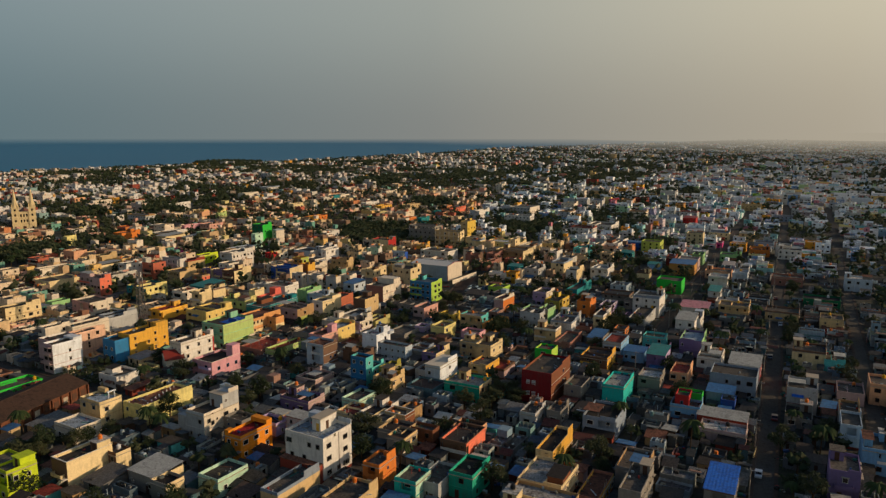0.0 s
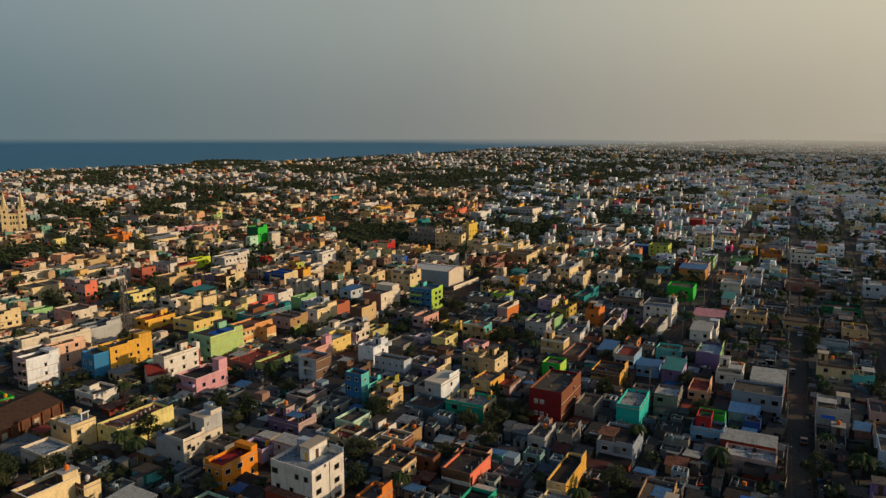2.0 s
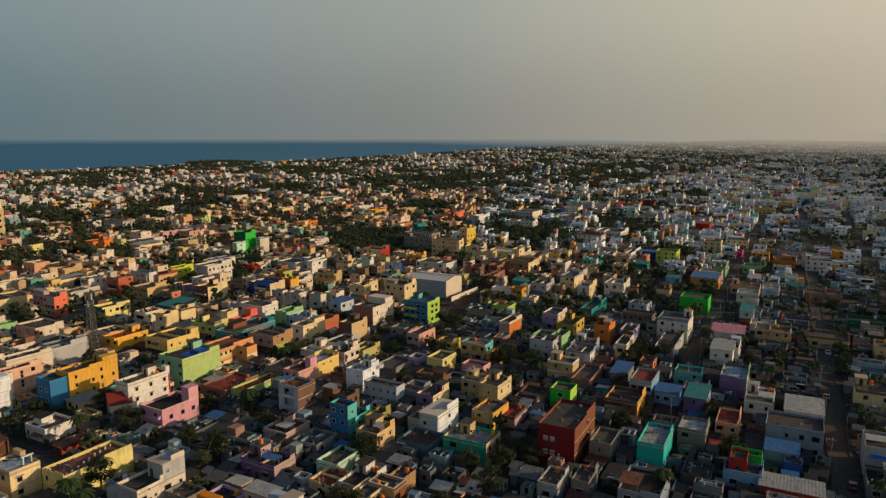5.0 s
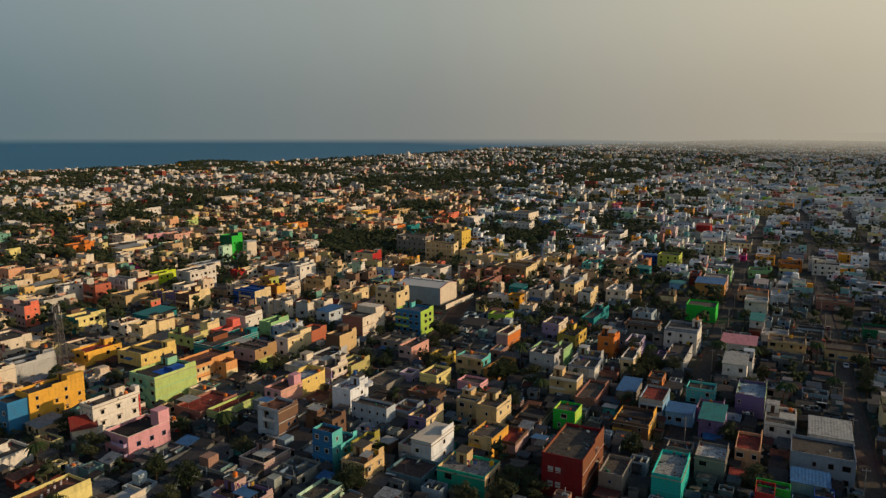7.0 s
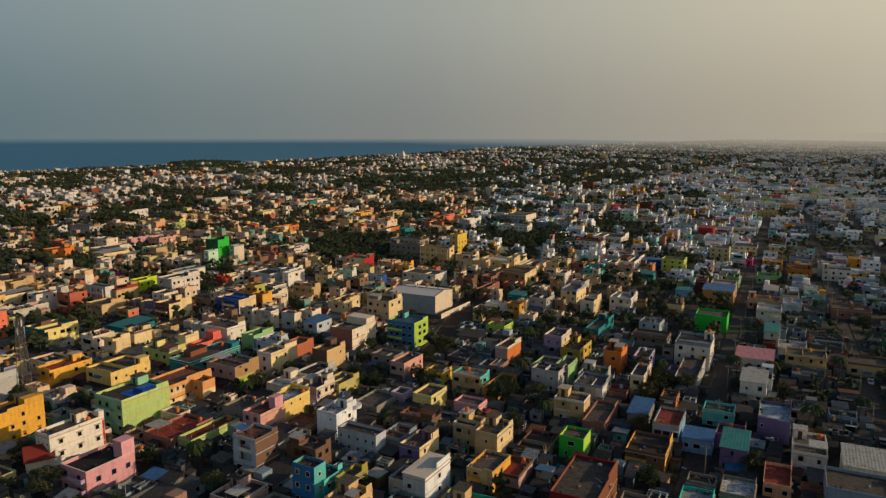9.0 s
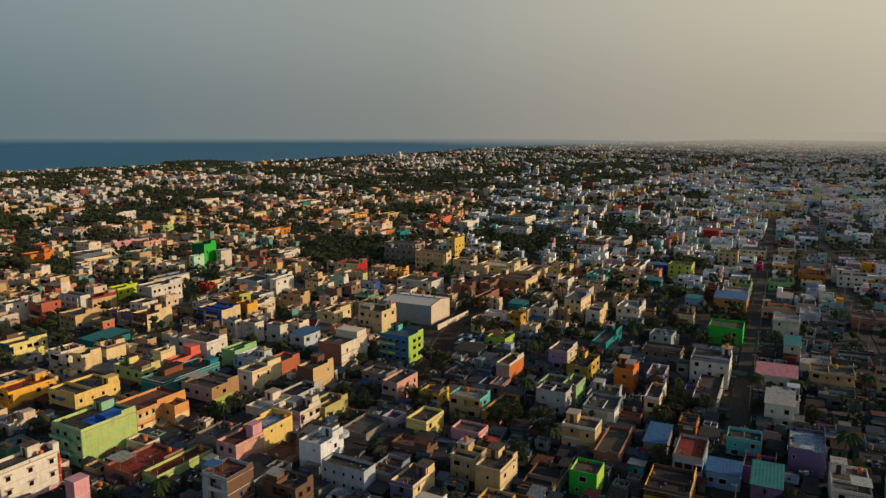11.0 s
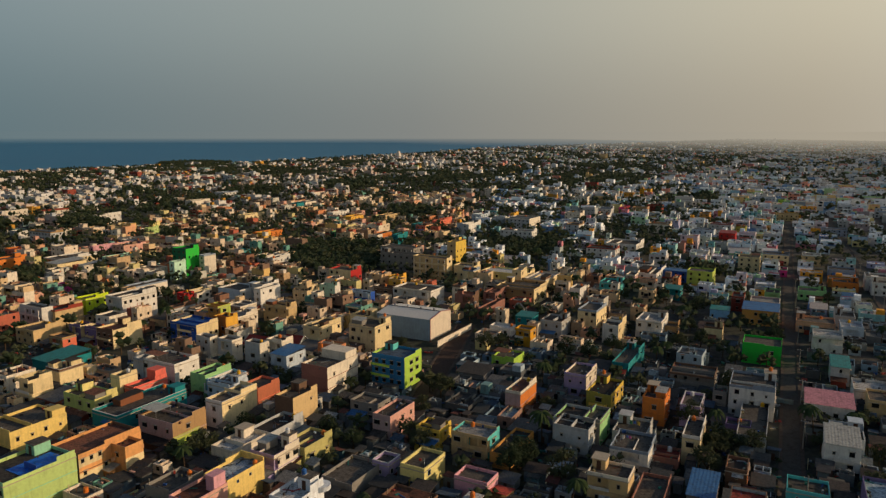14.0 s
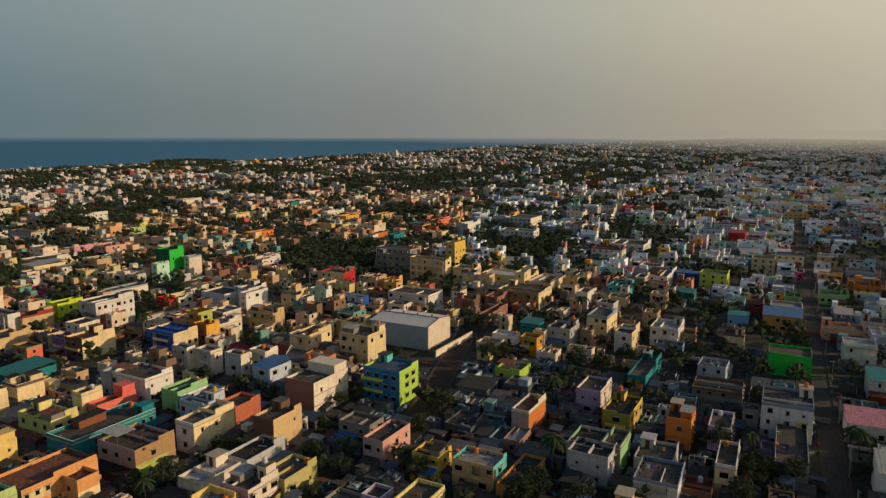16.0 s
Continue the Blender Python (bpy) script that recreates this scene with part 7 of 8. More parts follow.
for n in range(42000):
    x, y = FILL.uniform(-640, 150), FILL.uniform(60, 940)
    if not ahead(x, y) or grove(x, y):
        continue
    pick = int(6 * n / 42000 + FILL.random() * 1.2)
    near = math.hypot(x + 35, y - 60)
    w, d = SIZES[min(5 if near < 290 else 4 if near < 450 else 3, pick)]
    if near > 450:
        w *= 1.25 if near < 540 else 1.5
        d *= 1.0 if near < 540 else 1.2
    w, d = w * FILL.uniform(0.88, 1.1), d * FILL.uniform(0.88, 1.1)
    if not is_free(x, y, w + 0.3, d + 0.5):
        continue
    claim(x, y, w, d)
    tall = FILL.choice((3.0, 3.2, 3.4, 3.6, 4.0) if near < 250 else (3.4, 3.6, 3.8, 4.0, 4.2, 6.4, 6.8) if x < -130 or y > 620 else (2.9, 3.1, 3.3, 3.5, 3.7, 4.0, 6.2)) if w > 6 else FILL.choice((2.4, 2.8, 3.2, 3.6))
    if near > 330 and (x < -130 or near > 620) and FILL.random() < 0.42:
        tall += FILL.choice((2.6, 2.8, 3.0))
    if near < 240 and w > 4.4 and things_made < 8:
        things_made += 1
        some = WEST if x < -125 else EAST
        c = FILL.choice(some)
        house(x, y, w, d, tall, c, c if FILL.random() < 0.8 else FILL.choice(some), FILL.choice(("concrete", "concrete", "concrete", "dark", "rust", "white", "sheet", "terracotta")), "", FILL.uniform(-1.5, 3.0))
    else:
        later.append((x, y, w, d, tall))

# ---- low sheds that crowd the gaps, walls round yards, heaps of odds and ends ----
SHED_WALL = island_mix("shed_walls", ["#62615c", "#6f7777", "#484440", "#7f8584", "#4f5151", "#627077", "#6f7370", "#426570"])
SHED_ROOF = island_mix("shed_roofs", ["#3e403f", "#4f5354", "#36312f", "#433e3b", "#2c2f31", "#5a656b", "#55302b", "#373b3b", "#334556", "#434343"], amount=0.5, speckle=0.4)
WALLS = island_mix("yard_walls", ["#85847f", "#a09c90", "#766c62", "#abb0b2", "#906862", "#677c83", "#a79c72"])
ODDS = island_mix("odds_and_ends", ["#46403a", "#828c8e", "#644434", "#a7b4b8", "#284c82", "#373836", "#736a4f", "#555c5c", "#9c3c32", "#286c60", "#898471", "#212221"])
LOW = random.Random(21)


def shed(s, x, y, w, d, h, turn):
    """Low walls under a sloping roof of sheets with an overhang."""
    k = len(s.v)
    X, Y, up = w / 2, d / 2, LOW.uniform(0.25, 0.8)
    s.box(-X, -Y, -0.2, X, Y, h, 0, None, 0, False)
    j = len(s.v)
    lo, hi = ((0, up) if LOW.random() < 0.7 else (up, 0))
    for z in (0.02, 0.09):
        s.v += [(-X - 0.3, -Y - 0.4, h + z + lo), (X + 0.3, -Y - 0.4, h + z + lo), (X + 0.3, Y + 0.3, h + z + hi), (-X - 0.3, Y + 0.3, h + z + hi)]
    for q in ((4, 5, 6, 7), (0, 1, 5, 4), (1, 2, 6, 5), (2, 3, 7, 6), (3, 0, 4, 7), (3, 2, 1, 0)):
        s.f.append(tuple(j + i for i in q))
        s.m.append(1)
    if w > 2.6:
        s.box(-0.4, -Y - 0.04, 0, 0.4, -Y + 0.02, 1.8, 2, bottom=False)
    c, sn = math.cos(radians(turn)), math.sin(radians(turn))
    for i in range(k, len(s.v)):
        a, b, e = s.v[i]
        s.v[i] = (x + c * a - sn * b, y + sn * a + c * b, e)


sheds, made_sheds = Shape(), 0
for n in range(60000):
    x, y = LOW.uniform(-330, 110), LOW.uniform(70, 360)
    off = math.hypot(x + 35, y - 60)
    if off > 300 or not ahead(x, y) or grove(x, y):
        continue
    w, d = (LOW.uniform(3.2, 5.5), LOW.uniform(3.0, 5.0)) if n < 30000 else (LOW.uniform(1.6, 3.0), LOW.uniform(1.6, 2.8))
    if not is_free(x, y, w, d):
        continue
    claim(x, y, w - 0.3, d - 0.3)
    h, turn = LOW.uniform(1.9, 2.8), LOW.uniform(-4, 6)
    if off < 210 and made_sheds < 130 and w > 3:
        made_sheds += 1
        s = Shape()
        shed(s, 0, 0, w, d, h, 0)
        shell, lid = Shape(), Shape()
        for f, m in zip(s.f, s.m):
            (lid if m == 1 else shell).m.append(0 if m != 2 else 1)
        shell.v, lid.v, shell.f = s.v[:8] + s.v[16:], s.v[8:16], [tuple(i - 8 * (i > 15) for i in f) for f, m in zip(s.f, s.m) if m != 1]
        lid.f = [tuple(i - 8 for i in f) for f, m in zip(s.f, s.m) if m == 1]
        ob = thing("shed", pose(x, y, 0, 0, 0, turn), "low shed with a weathered sloping sheet roof", "shed", "low sheds between houses")
        part("wall", shell, [paint(LOW.choice(("brown", "grey", "tan", "pinkgrey", "redbrown", "beige", "aqua"))), DOOR], ob)
        part("roof", lid, [roofing(LOW.choice(("rust", "dark", "sheet", "concrete", "terracotta", "concrete", "bluesheet")))], ob, "sloping roof of old sheets")
    else:
        shed(sheds, x, y, w, d, h, turn)
tagged(new("low_sheds", sheds.mesh("low_sheds", [SHED_WALL, SHED_ROOF, DOOR])), "crowded low sheds with weathered sloping sheet roofs", "sheds", kind="stuff")

yards, odds = Shape(), Shape()
for n in range(9000):
    x, y = LOW.uniform(-330, 110), LOW.uniform(70, 400)
    if not ahead(x, y) or taken[int(x - GX0), int(y - GY0)]:
        continue
    if n % 9 == 0:
        long = LOW.uniform(2.0, 6.0)
        if LOW.random() < 0.5:
            yards.box(x, y, -0.1, x + long, y + 0.16, LOW.uniform(1.0, 1.7), bottom=False)
        else:
            yards.box(x, y, -0.1, x + 0.16, y + long, LOW.uniform(1.0, 1.7), bottom=False)
        continue
    for i in range(LOW.randint(2, 5)):
        g, u, v, a = LOW.uniform(0.12, 0.6), x + LOW.uniform(-1, 1), y + LOW.uniform(-1, 1), LOW.uniform(0, 3.1)
        k = len(odds.v)
        odds.box(-g * LOW.uniform(0.7, 2.4), -g * 0.7, -0.05, g, g * 0.7, g * LOW.uniform(0.3, 1.3), bottom=False)
        for q in range(k, len(odds.v)):
            p = odds.v[q]
            odds.v[q] = (u + p[0] * math.cos(a) - p[1] * math.sin(a), v + p[0] * math.sin(a) + p[1] * math.cos(a), p[2] + 0.06)
roofs = Shape()
for x, y, z, X, Y, rz in TERRACES:
    co, si = math.cos(radians(rz)), math.sin(radians(rz))
    for i in range(LOW.randint(6, 10 + int(X * Y * 0.5))):
        u, v, g, a = LOW.uniform(-X, X), LOW.uniform(-Y, Y), LOW.uniform(0.1, 0.42), LOW.uniform(0, 3.1)
        if LOW.random() < 0.6:
            u, v = (math.copysign(X - LOW.uniform(0, 0.5), u), v) if LOW.random() < 0.5 else (u, math.copysign(Y - LOW.uniform(0, 0.5), v))
        k = len(roofs.v)
        kind = LOW.random()
        if kind < 0.5:
            roofs.box(-g * LOW.uniform(0.7, 1.8), -g * 0.6, 0, g, g * 0.6, g * LOW.uniform(0.4, 1.8), bottom=False)
        elif kind < 0.7:
            roofs.tube(0, 0, 0, g * 1.6, g * 0.6, g * 0.7, 7)
        elif kind < 0.85:
            roofs.bar((0, 0, 0), (LOW.uniform(-0.3, 0.3), LOW.uniform(-0.3, 0.3), LOW.uniform(0.9, 2.2)), 0.035, sides=3)
        else:
            roofs.box(-LOW.uniform(0.8, 1.8), -0.12, 0, LOW.uniform(0.8, 1.8), 0.12, 0.12, bottom=False)
        for q in range(k, len(roofs.v)):
            p = roofs.v[q]
            e, f = u + p[0] * math.cos(a) - p[1] * math.sin(a), v + p[0] * math.sin(a) + p[1] * math.cos(a)
            roofs.v[q] = (x + co * e - si * f, y + si * e + co * f, z + p[2])
tagged(new("rooftop_clutter", roofs.mesh("rooftop_clutter", [ODDS])), "drums, bricks, planks and rods lying on the roof terraces", "clutter", kind="stuff")
tagged(new("yard_walls", yards.mesh("yard_walls", [WALLS])), "low plastered walls round the yards", "walls", kind="stuff")
tagged(new("yard_clutter", odds.mesh("yard_clutter", [ODDS])), "heaps of timber, bricks and scrap between the houses", "clutter", kind="stuff")

# ---- the town beyond, as joined masses ----
TOWN_W = island_mix("western_town_paint", ["#e1d1ba", "#d9c7aa", "#d5b88d", "#ddc398", "#a79582", "#d9a582", "#dfd1ba", "#d9c5ac", "#9e886d", "#d9c5aa", "#d5b88d", "#c98458", "#c1beb1", "#88614c", "#cdc085", "#e3d8c3", "#cd9d8a", "#72655a", "#d9b470", "#6a9d8d", "#d5c9b8", "#c1a37c", "#826957", "#b5634c"], amount=0.38)
# TOWN_E and TOWN_B carry haze in their wall colours, paler and cooler
TOWN_E = island_mix("haze_cooled_east_paint", ["#eaeef0", "#c6cdd0", "#d8dcd8", "#b0b8bc", "#9ca4a0", "#c0b8b2", "#a0b4c4", "#e4eaec", "#acacA6", "#84a2b4", "#88b8b6", "#d8962c", "#d0dce4", "#8c8486", "#b0beae", "#eef2f2", "#c0b2b6", "#8a908e", "#d0cebc", "#6ea6a6", "#dce2e6", "#9c9cb6", "#929896", "#a67468", "#cfd6da", "#c07c84", "#e0e4e4", "#94b890", "#7090b8", "#d0c080"], amount=0.28)
TOWN_B = island_mix("haze_paled_town_paint", ["#eceef0", "#dcdedc", "#e2e4e4", "#c4c8ca", "#d8d0c2", "#eef0f0", "#b8c0c4", "#d4bca4", "#e0e2e2", "#a8acac", "#c4d2da", "#dcd6c6", "#e4e8ea", "#d8b878", "#9cc0c8", "#b8b4ac", "#d89078", "#e8ecec", "#7c9cbc", "#c8d0c8", "#a8c890", "#d8d8d4", "#b87c74", "#a8b0b4"], amount=0.2)
TOWN_C = island_mix("coastal_town_paint", ["#d4d2cf", "#cbc6bd", "#cdc9c0", "#beb4a3", "#bebebb", "#d6d4d0", "#a99e90", "#be9e8c", "#cdc6b7", "#9e907e", "#c6b4a5", "#d0cfcb", "#cfc9c0", "#c29039", "#b4bbbe", "#934839", "#c9c9c6", "#88a5a2", "#c2b7a2", "#d4d0c9"], amount=0.25)
TOWN_ROOF = island_mix("mixed_flat_roofs", ["#52514e", "#5f5f5c", "#43413f", "#70716f", "#4e3f3a", "#373534", "#838b8f", "#595856"], speckle=0.5)
# roof tones lifted towards white in place of haze
FAR_ROOF = island_mix("haze_paled_far_roofs", ["#a8aaac", "#c2c6c8", "#92928f", "#d2d4d4", "#a29a94", "#bcbcba", "#dee0e0", "#989a9a", "#d0d4d6", "#e4e6e6", "#b4b8ba", "#dcdcd8"], amount=0.25)
DUSTY_ROOF = island_mix("dusty_far_roofs", ["#6c6a66", "#8a8a86", "#565350", "#a0a2a2", "#74665c", "#94928c"], amount=0.25)
BIG = random.Random(11)


def mass(s, x, y, z, w, d, h, rz, detail, r):
    """One house of the joined mass: walls round a sunk terrace, a stair room, a tank and, nearer by, windows."""
    k = len(s.v)
    X, Y = w / 2, d / 2

    def terrace(x0, y0, x1, y1, top, sink, thick):
        """A walled roof with drums, boxes, rods and low walls standing about on it."""
        s.tray(x0, y0, x1, y1, -0.5, top, sink, thick, 0, None, 1)
        if not detail or x1 - x0 < 2.0 or y1 - y0 < 2.0:
            return
        for _ in range(r.randint(3, 4 + int((x1 - x0) * (y1 - y0) / 9)) if detail > 1 else r.randint(1, 2)):
            u, v, g, kind = r.uniform(x0 + 0.6, x1 - 0.6), r.uniform(y0 + 0.6, y1 - 0.6), r.uniform(0.2, 0.6), r.random()
            zz = top - sink
            if kind < 0.45:
                s.box(u - g, v - g * 0.7, zz, u + g, v + g * 0.7, zz + g * r.uniform(0.6, 2.2), r.choice((0, 1)), bottom=False)
            elif kind < 0.65:
                s.box(u - 0.07, v - 0.07, zz, u + 0.07, v + 0.07, zz + r.uniform(1.0, 2.4), 0, bottom=False)
            elif kind < 0.85:
                s.box(u - 0.08, max(y0 + thick, v - 2.0), zz, u + 0.08, min(y1 - thick, v + 2.0), top + r.uniform(-0.2, 0.5), 0, bottom=False)
            else:
                s.box(max(x0 + thick, u - 2.0), v - 0.08, zz, min(x1 - thick, u + 2.0), v + 0.08, top + r.uniform(-0.2, 0.5), 0, bottom=False)

    if y > 1700 and r.random() < 0.8:
        s.box(-X, -Y, -0.5, X, Y, h, 0, None, 1, False)
        if r.random() < 0.4:
            s.box(-X, Y * 0.1, h, X * 0.2, Y, h + 2.6, 0, None, 1, False)
    elif w > 5.5 and r.random() < 0.55:
        f = r.uniform(-0.25, 0.25)
        if r.random() < 0.6:
            terrace(-X, -Y, X, Y * f, h * r.uniform(0.5, 0.8), 0.6, 0.18)
            terrace(-X, Y * f + 0.01, X, Y, h, 0.6, 0.18)
        else:
            terrace(-X, -Y, X * f, Y, h * r.uniform(0.6, 1.0), 0.6, 0.18)
            terrace(X * f + 0.01, -Y, X, Y, h * r.uniform(0.7, 1.0), 0.6, 0.18)
    elif h < 4.5 and r.random() < 0.4:
        # low house under a lean-to roof of old sheets
        s.box(-X, -Y, -0.5, X, Y, h - 0.9, 0, None, 0, False)
        up = r.uniform(0.5, 1.2)
        a, b, e, f = (-X - 0.4, -Y - 0.5, h - 0.85), (X + 0.4, -Y - 0.5, h - 0.85), (X + 0.4, Y + 0.3, h - 0.85 + up), (-X - 0.4, Y + 0.3, h - 0.85 + up)
        s.v += [(q[0], q[1], q[2] + z) for z in (-0.06, 0) for q in (a, b, e, f)]
        j = len(s.v) - 8
        for q in ((4, 5, 6, 7), (0, 1, 5, 4), (1, 2, 6, 5), (2, 3, 7, 6), (3, 0, 4, 7), (3, 2, 1, 0)):
            s.f.append(tuple(j + i for i in q))
            s.m.append(1)
        h -= 0.9
    else:
        terrace(-X, -Y, X, Y, h, 0.7, 0.18)
    if r.random() < 0.3 and w > 7.5 and h > 5:
        # an upper room set back on the terrace
        e, f = r.uniform(0.3, 0.55) * w, r.uniform(0.35, 0.6) * d
        gx, gy = r.choice((-1, 1)) * (X - e / 2 - 0.1), r.choice((1, 1, -1)) * (Y - f / 2 - 0.1)
        s.tray(gx - e / 2, gy - f / 2, gx + e / 2, gy + f / 2, h - 0.7, h + 2.6, 0.4, 0.15, 0, None, 1)
        if detail:
            s.box(gx - 0.5, gy - f / 2 - 0.05, h + 0.3, gx + 0.5, gy - f / 2 + 0.02, h + 1.5, 2, bottom=False)
    elif r.random() < 0.28 and w > 5:
        mw, md = min(3.0, w * 0.4), min(3.4, d * 0.45)
        cx, cy = r.choice((-1, 1)) * (X - mw / 2 - 0.2), r.choice((1, 1, -1)) * (Y - md / 2 - 0.2)
        s.box(cx - mw / 2, cy - md / 2, h - 0.7, cx + mw / 2, cy + md / 2, h + r.uniform(1.2, 2.2), 0, None, 0, False)
    if r.random() < 0.4:
        tx, ty = r.uniform(-X + 0.9, X - 0.9), r.uniform(-Y + 0.9, Y - 0.9)
        s.tube(tx, ty, h - 0.68, h + 0.55, 0.55, 0.5, 7, r.choice((2, 0, 2, 0, 3)))
    if detail == 1:
        # far off, dark boxes for windows and shaded recesses on each floor, some under sunshades
        for fl in range(max(1, int(h / 3.1))):
            zz = fl * 3.1 + 0.8
            for j in range(2 if w < 11 else 3):
                u, g = -X + w * (j + r.uniform(0.3, 0.7)) / (2 if w < 11 else 3), r.choice((0.5, 0.7, 1.1, 1.6))
                if r.random() < 0.75:
                    s.box(u - g, -Y - 0.05, zz, u + g, -Y + 0.02, zz + r.choice((1.1, 1.4, 1.9)), 2, bottom=False)
            if r.random() < 0.6:
                u = r.uniform(-Y * 0.7, Y * 0.7)
                s.box(X - 0.02, u - 0.6, zz, X + 0.05, u + 0.6, zz + 1.3, 2, bottom=False)
            if r.random() < 0.3:
                s.box(-X * r.uniform(0.3, 1.0), -Y - 1.1, zz + 2.0, X * r.uniform(0.3, 1.0), -Y, zz + 2.7, 0)
    if detail > 1:
        for fl in range(max(1, int(h / 3.1))):
            zz = fl * 3.1 + 1.0
            for u0, n in ((-X, max(1, int(w / 3.2))), (-Y, max(1, int(d / 3.6)))):
                for j in range(n):
                    if r.random() < 0.3:
                        continue
                    if u0 == -X:
                        u = -X + w * (j + 0.5) / n
                        g = r.choice((0.4, 0.5, 0.6, 1.1))
                        s.box(u - g, -Y - 0.05, zz, u + g, -Y + 0.02, zz + r.choice((1.0, 1.2, 1.7)), 2, bottom=False)
                        if r.random() < 0.4:
                            s.box(u - g - 0.3, -Y - 0.7, zz + 1.75, u + g + 0.3, -Y, zz + 1.87, 0)
                    elif r.random() < 0.7:
                        u = -Y + d * (j + 0.5) / n
                        s.box(X - 0.02, u - 0.5, zz, X + 0.05, u + 0.5, zz + 1.2, 2, bottom=False)
        if h > 5.5 and r.random() < 0.45:
            # a balcony along part of the front
            bw, zz = w * r.uniform(0.4, 0.95), 3.1
            s.box(-bw / 2, -Y - 1.1, zz - 0.12, bw / 2, -Y, zz, 0)
            s.box(-bw / 2, -Y - 1.1, zz, bw / 2, -Y - 1.0, zz + 0.85, 0, bottom=False)
            s.box(-bw * 0.3, -Y - 0.04, zz, bw * 0.3, -Y + 0.02, zz + 2.1, 2, bottom=False)
            if r.random() < 0.5:
                s.box(-bw / 2 - 0.1, -Y - 1.25, zz + 2.7, bw / 2 + 0.1, -Y, zz + 2.82, 0)
    c, sn = math.cos(radians(rz)), math.sin(radians(rz))
    for i in range(k, len(s.v)):
        a, b, e = s.v[i]
        s.v[i] = (x + c * a - sn * b, y + sn * a + c * b, z + e)


# houses round about and behind the start of the walk
outer = random.Random(31)
for i in range(-26, 24):
    for j in range(-16, 30):
        x, y = i * 12.5 + outer.uniform(-1.5, 1.5), j * 11.5 + outer.uniform(-1.5, 1.5)
        seen = -645 < x < 155 and 55 < y < 945 and ahead(x, y)
        if seen or any(abs(x - h[0]) < h[2] + 6 and abs(y - h[1]) < h[2] + 6 for h in HOMES) or outer.random() < 0.12:
            continue
        if any(abs(x - (x0 + (x1 - x0) * (y - y0) / (y1 - y0))) < 9 for x0, y0, x1, y1, half in STREETS if y0 - 200 < y < y1 and y1 - y0 > 200):
            continue
        later.append((x, y, outer.uniform(7, 11), outer.uniform(7, 10), outer.choice((3.4, 3.8, 4.2, 6.6))))
ORANGE_T = plain("orange_tank_plastic", "#d8762a", 0.5)
TOWN_N = island_mix("old_lane_paint", ["#7e888c", "#656b6c", "#929b94", "#585c5e", "#6a6d6e", "#9fafb8", "#50514f", "#7e8687", "#657d94", "#444443", "#717876", "#95a6af", "#587983", "#65676c", "#88907f", "#4a4d4e", "#abbcc3", "#7a93a2", "#967666", "#6c908e", "#b5c1c1", "#90938a", "#4f626c", "#7e7d77"], amount=0.5)
later.sort()
near_by = [h for h in later if math.hypot(h[0] + 35, h[1] - 60) < 310 and h[0] > -190]
later = [h for h in later if not (math.hypot(h[0] + 35, h[1] - 60) < 310 and h[0] > -190)]
s = Shape()
for x, y, w, d, tall in near_by:
    mass(s, x, y, 0, w, d, tall, BIG.uniform(-1.5, 3.0), 2, BIG)
tagged(new("old_houses", s.mesh("old_houses", [TOWN_N, TOWN_ROOF, GLASS, ORANGE_T])), "crowded old brown and grey houses with stained roofs", "houses", kind="stuff")


def north(x, y):
    """Whether a place lies in the quarter along the long streets painted paler for haze."""
    return y > 500 and x > -90 - 0.42 * (y - 60)


for name, label, mat, pick in (("western_houses", "dense cream and white flat-roofed houses with small windows", TOWN_W, lambda x, y: x < -125 and not north(x, y)), ("eastern_houses", "low grey and brown flat-roofed houses with stained terraces", TOWN_N, lambda x, y: x >= -125 and y < 470), ("northern_houses", "dense flat-roofed houses in haze-paled greys with small windows", TOWN_E, lambda x, y: (x >= -125 and y >= 470) or (x < -125 and north(x, y)))):
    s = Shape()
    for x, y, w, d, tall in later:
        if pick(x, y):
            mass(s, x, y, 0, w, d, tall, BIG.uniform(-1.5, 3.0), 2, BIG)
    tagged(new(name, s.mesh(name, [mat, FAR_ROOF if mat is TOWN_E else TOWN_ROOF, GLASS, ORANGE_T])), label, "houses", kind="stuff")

far_trees = list(yard)


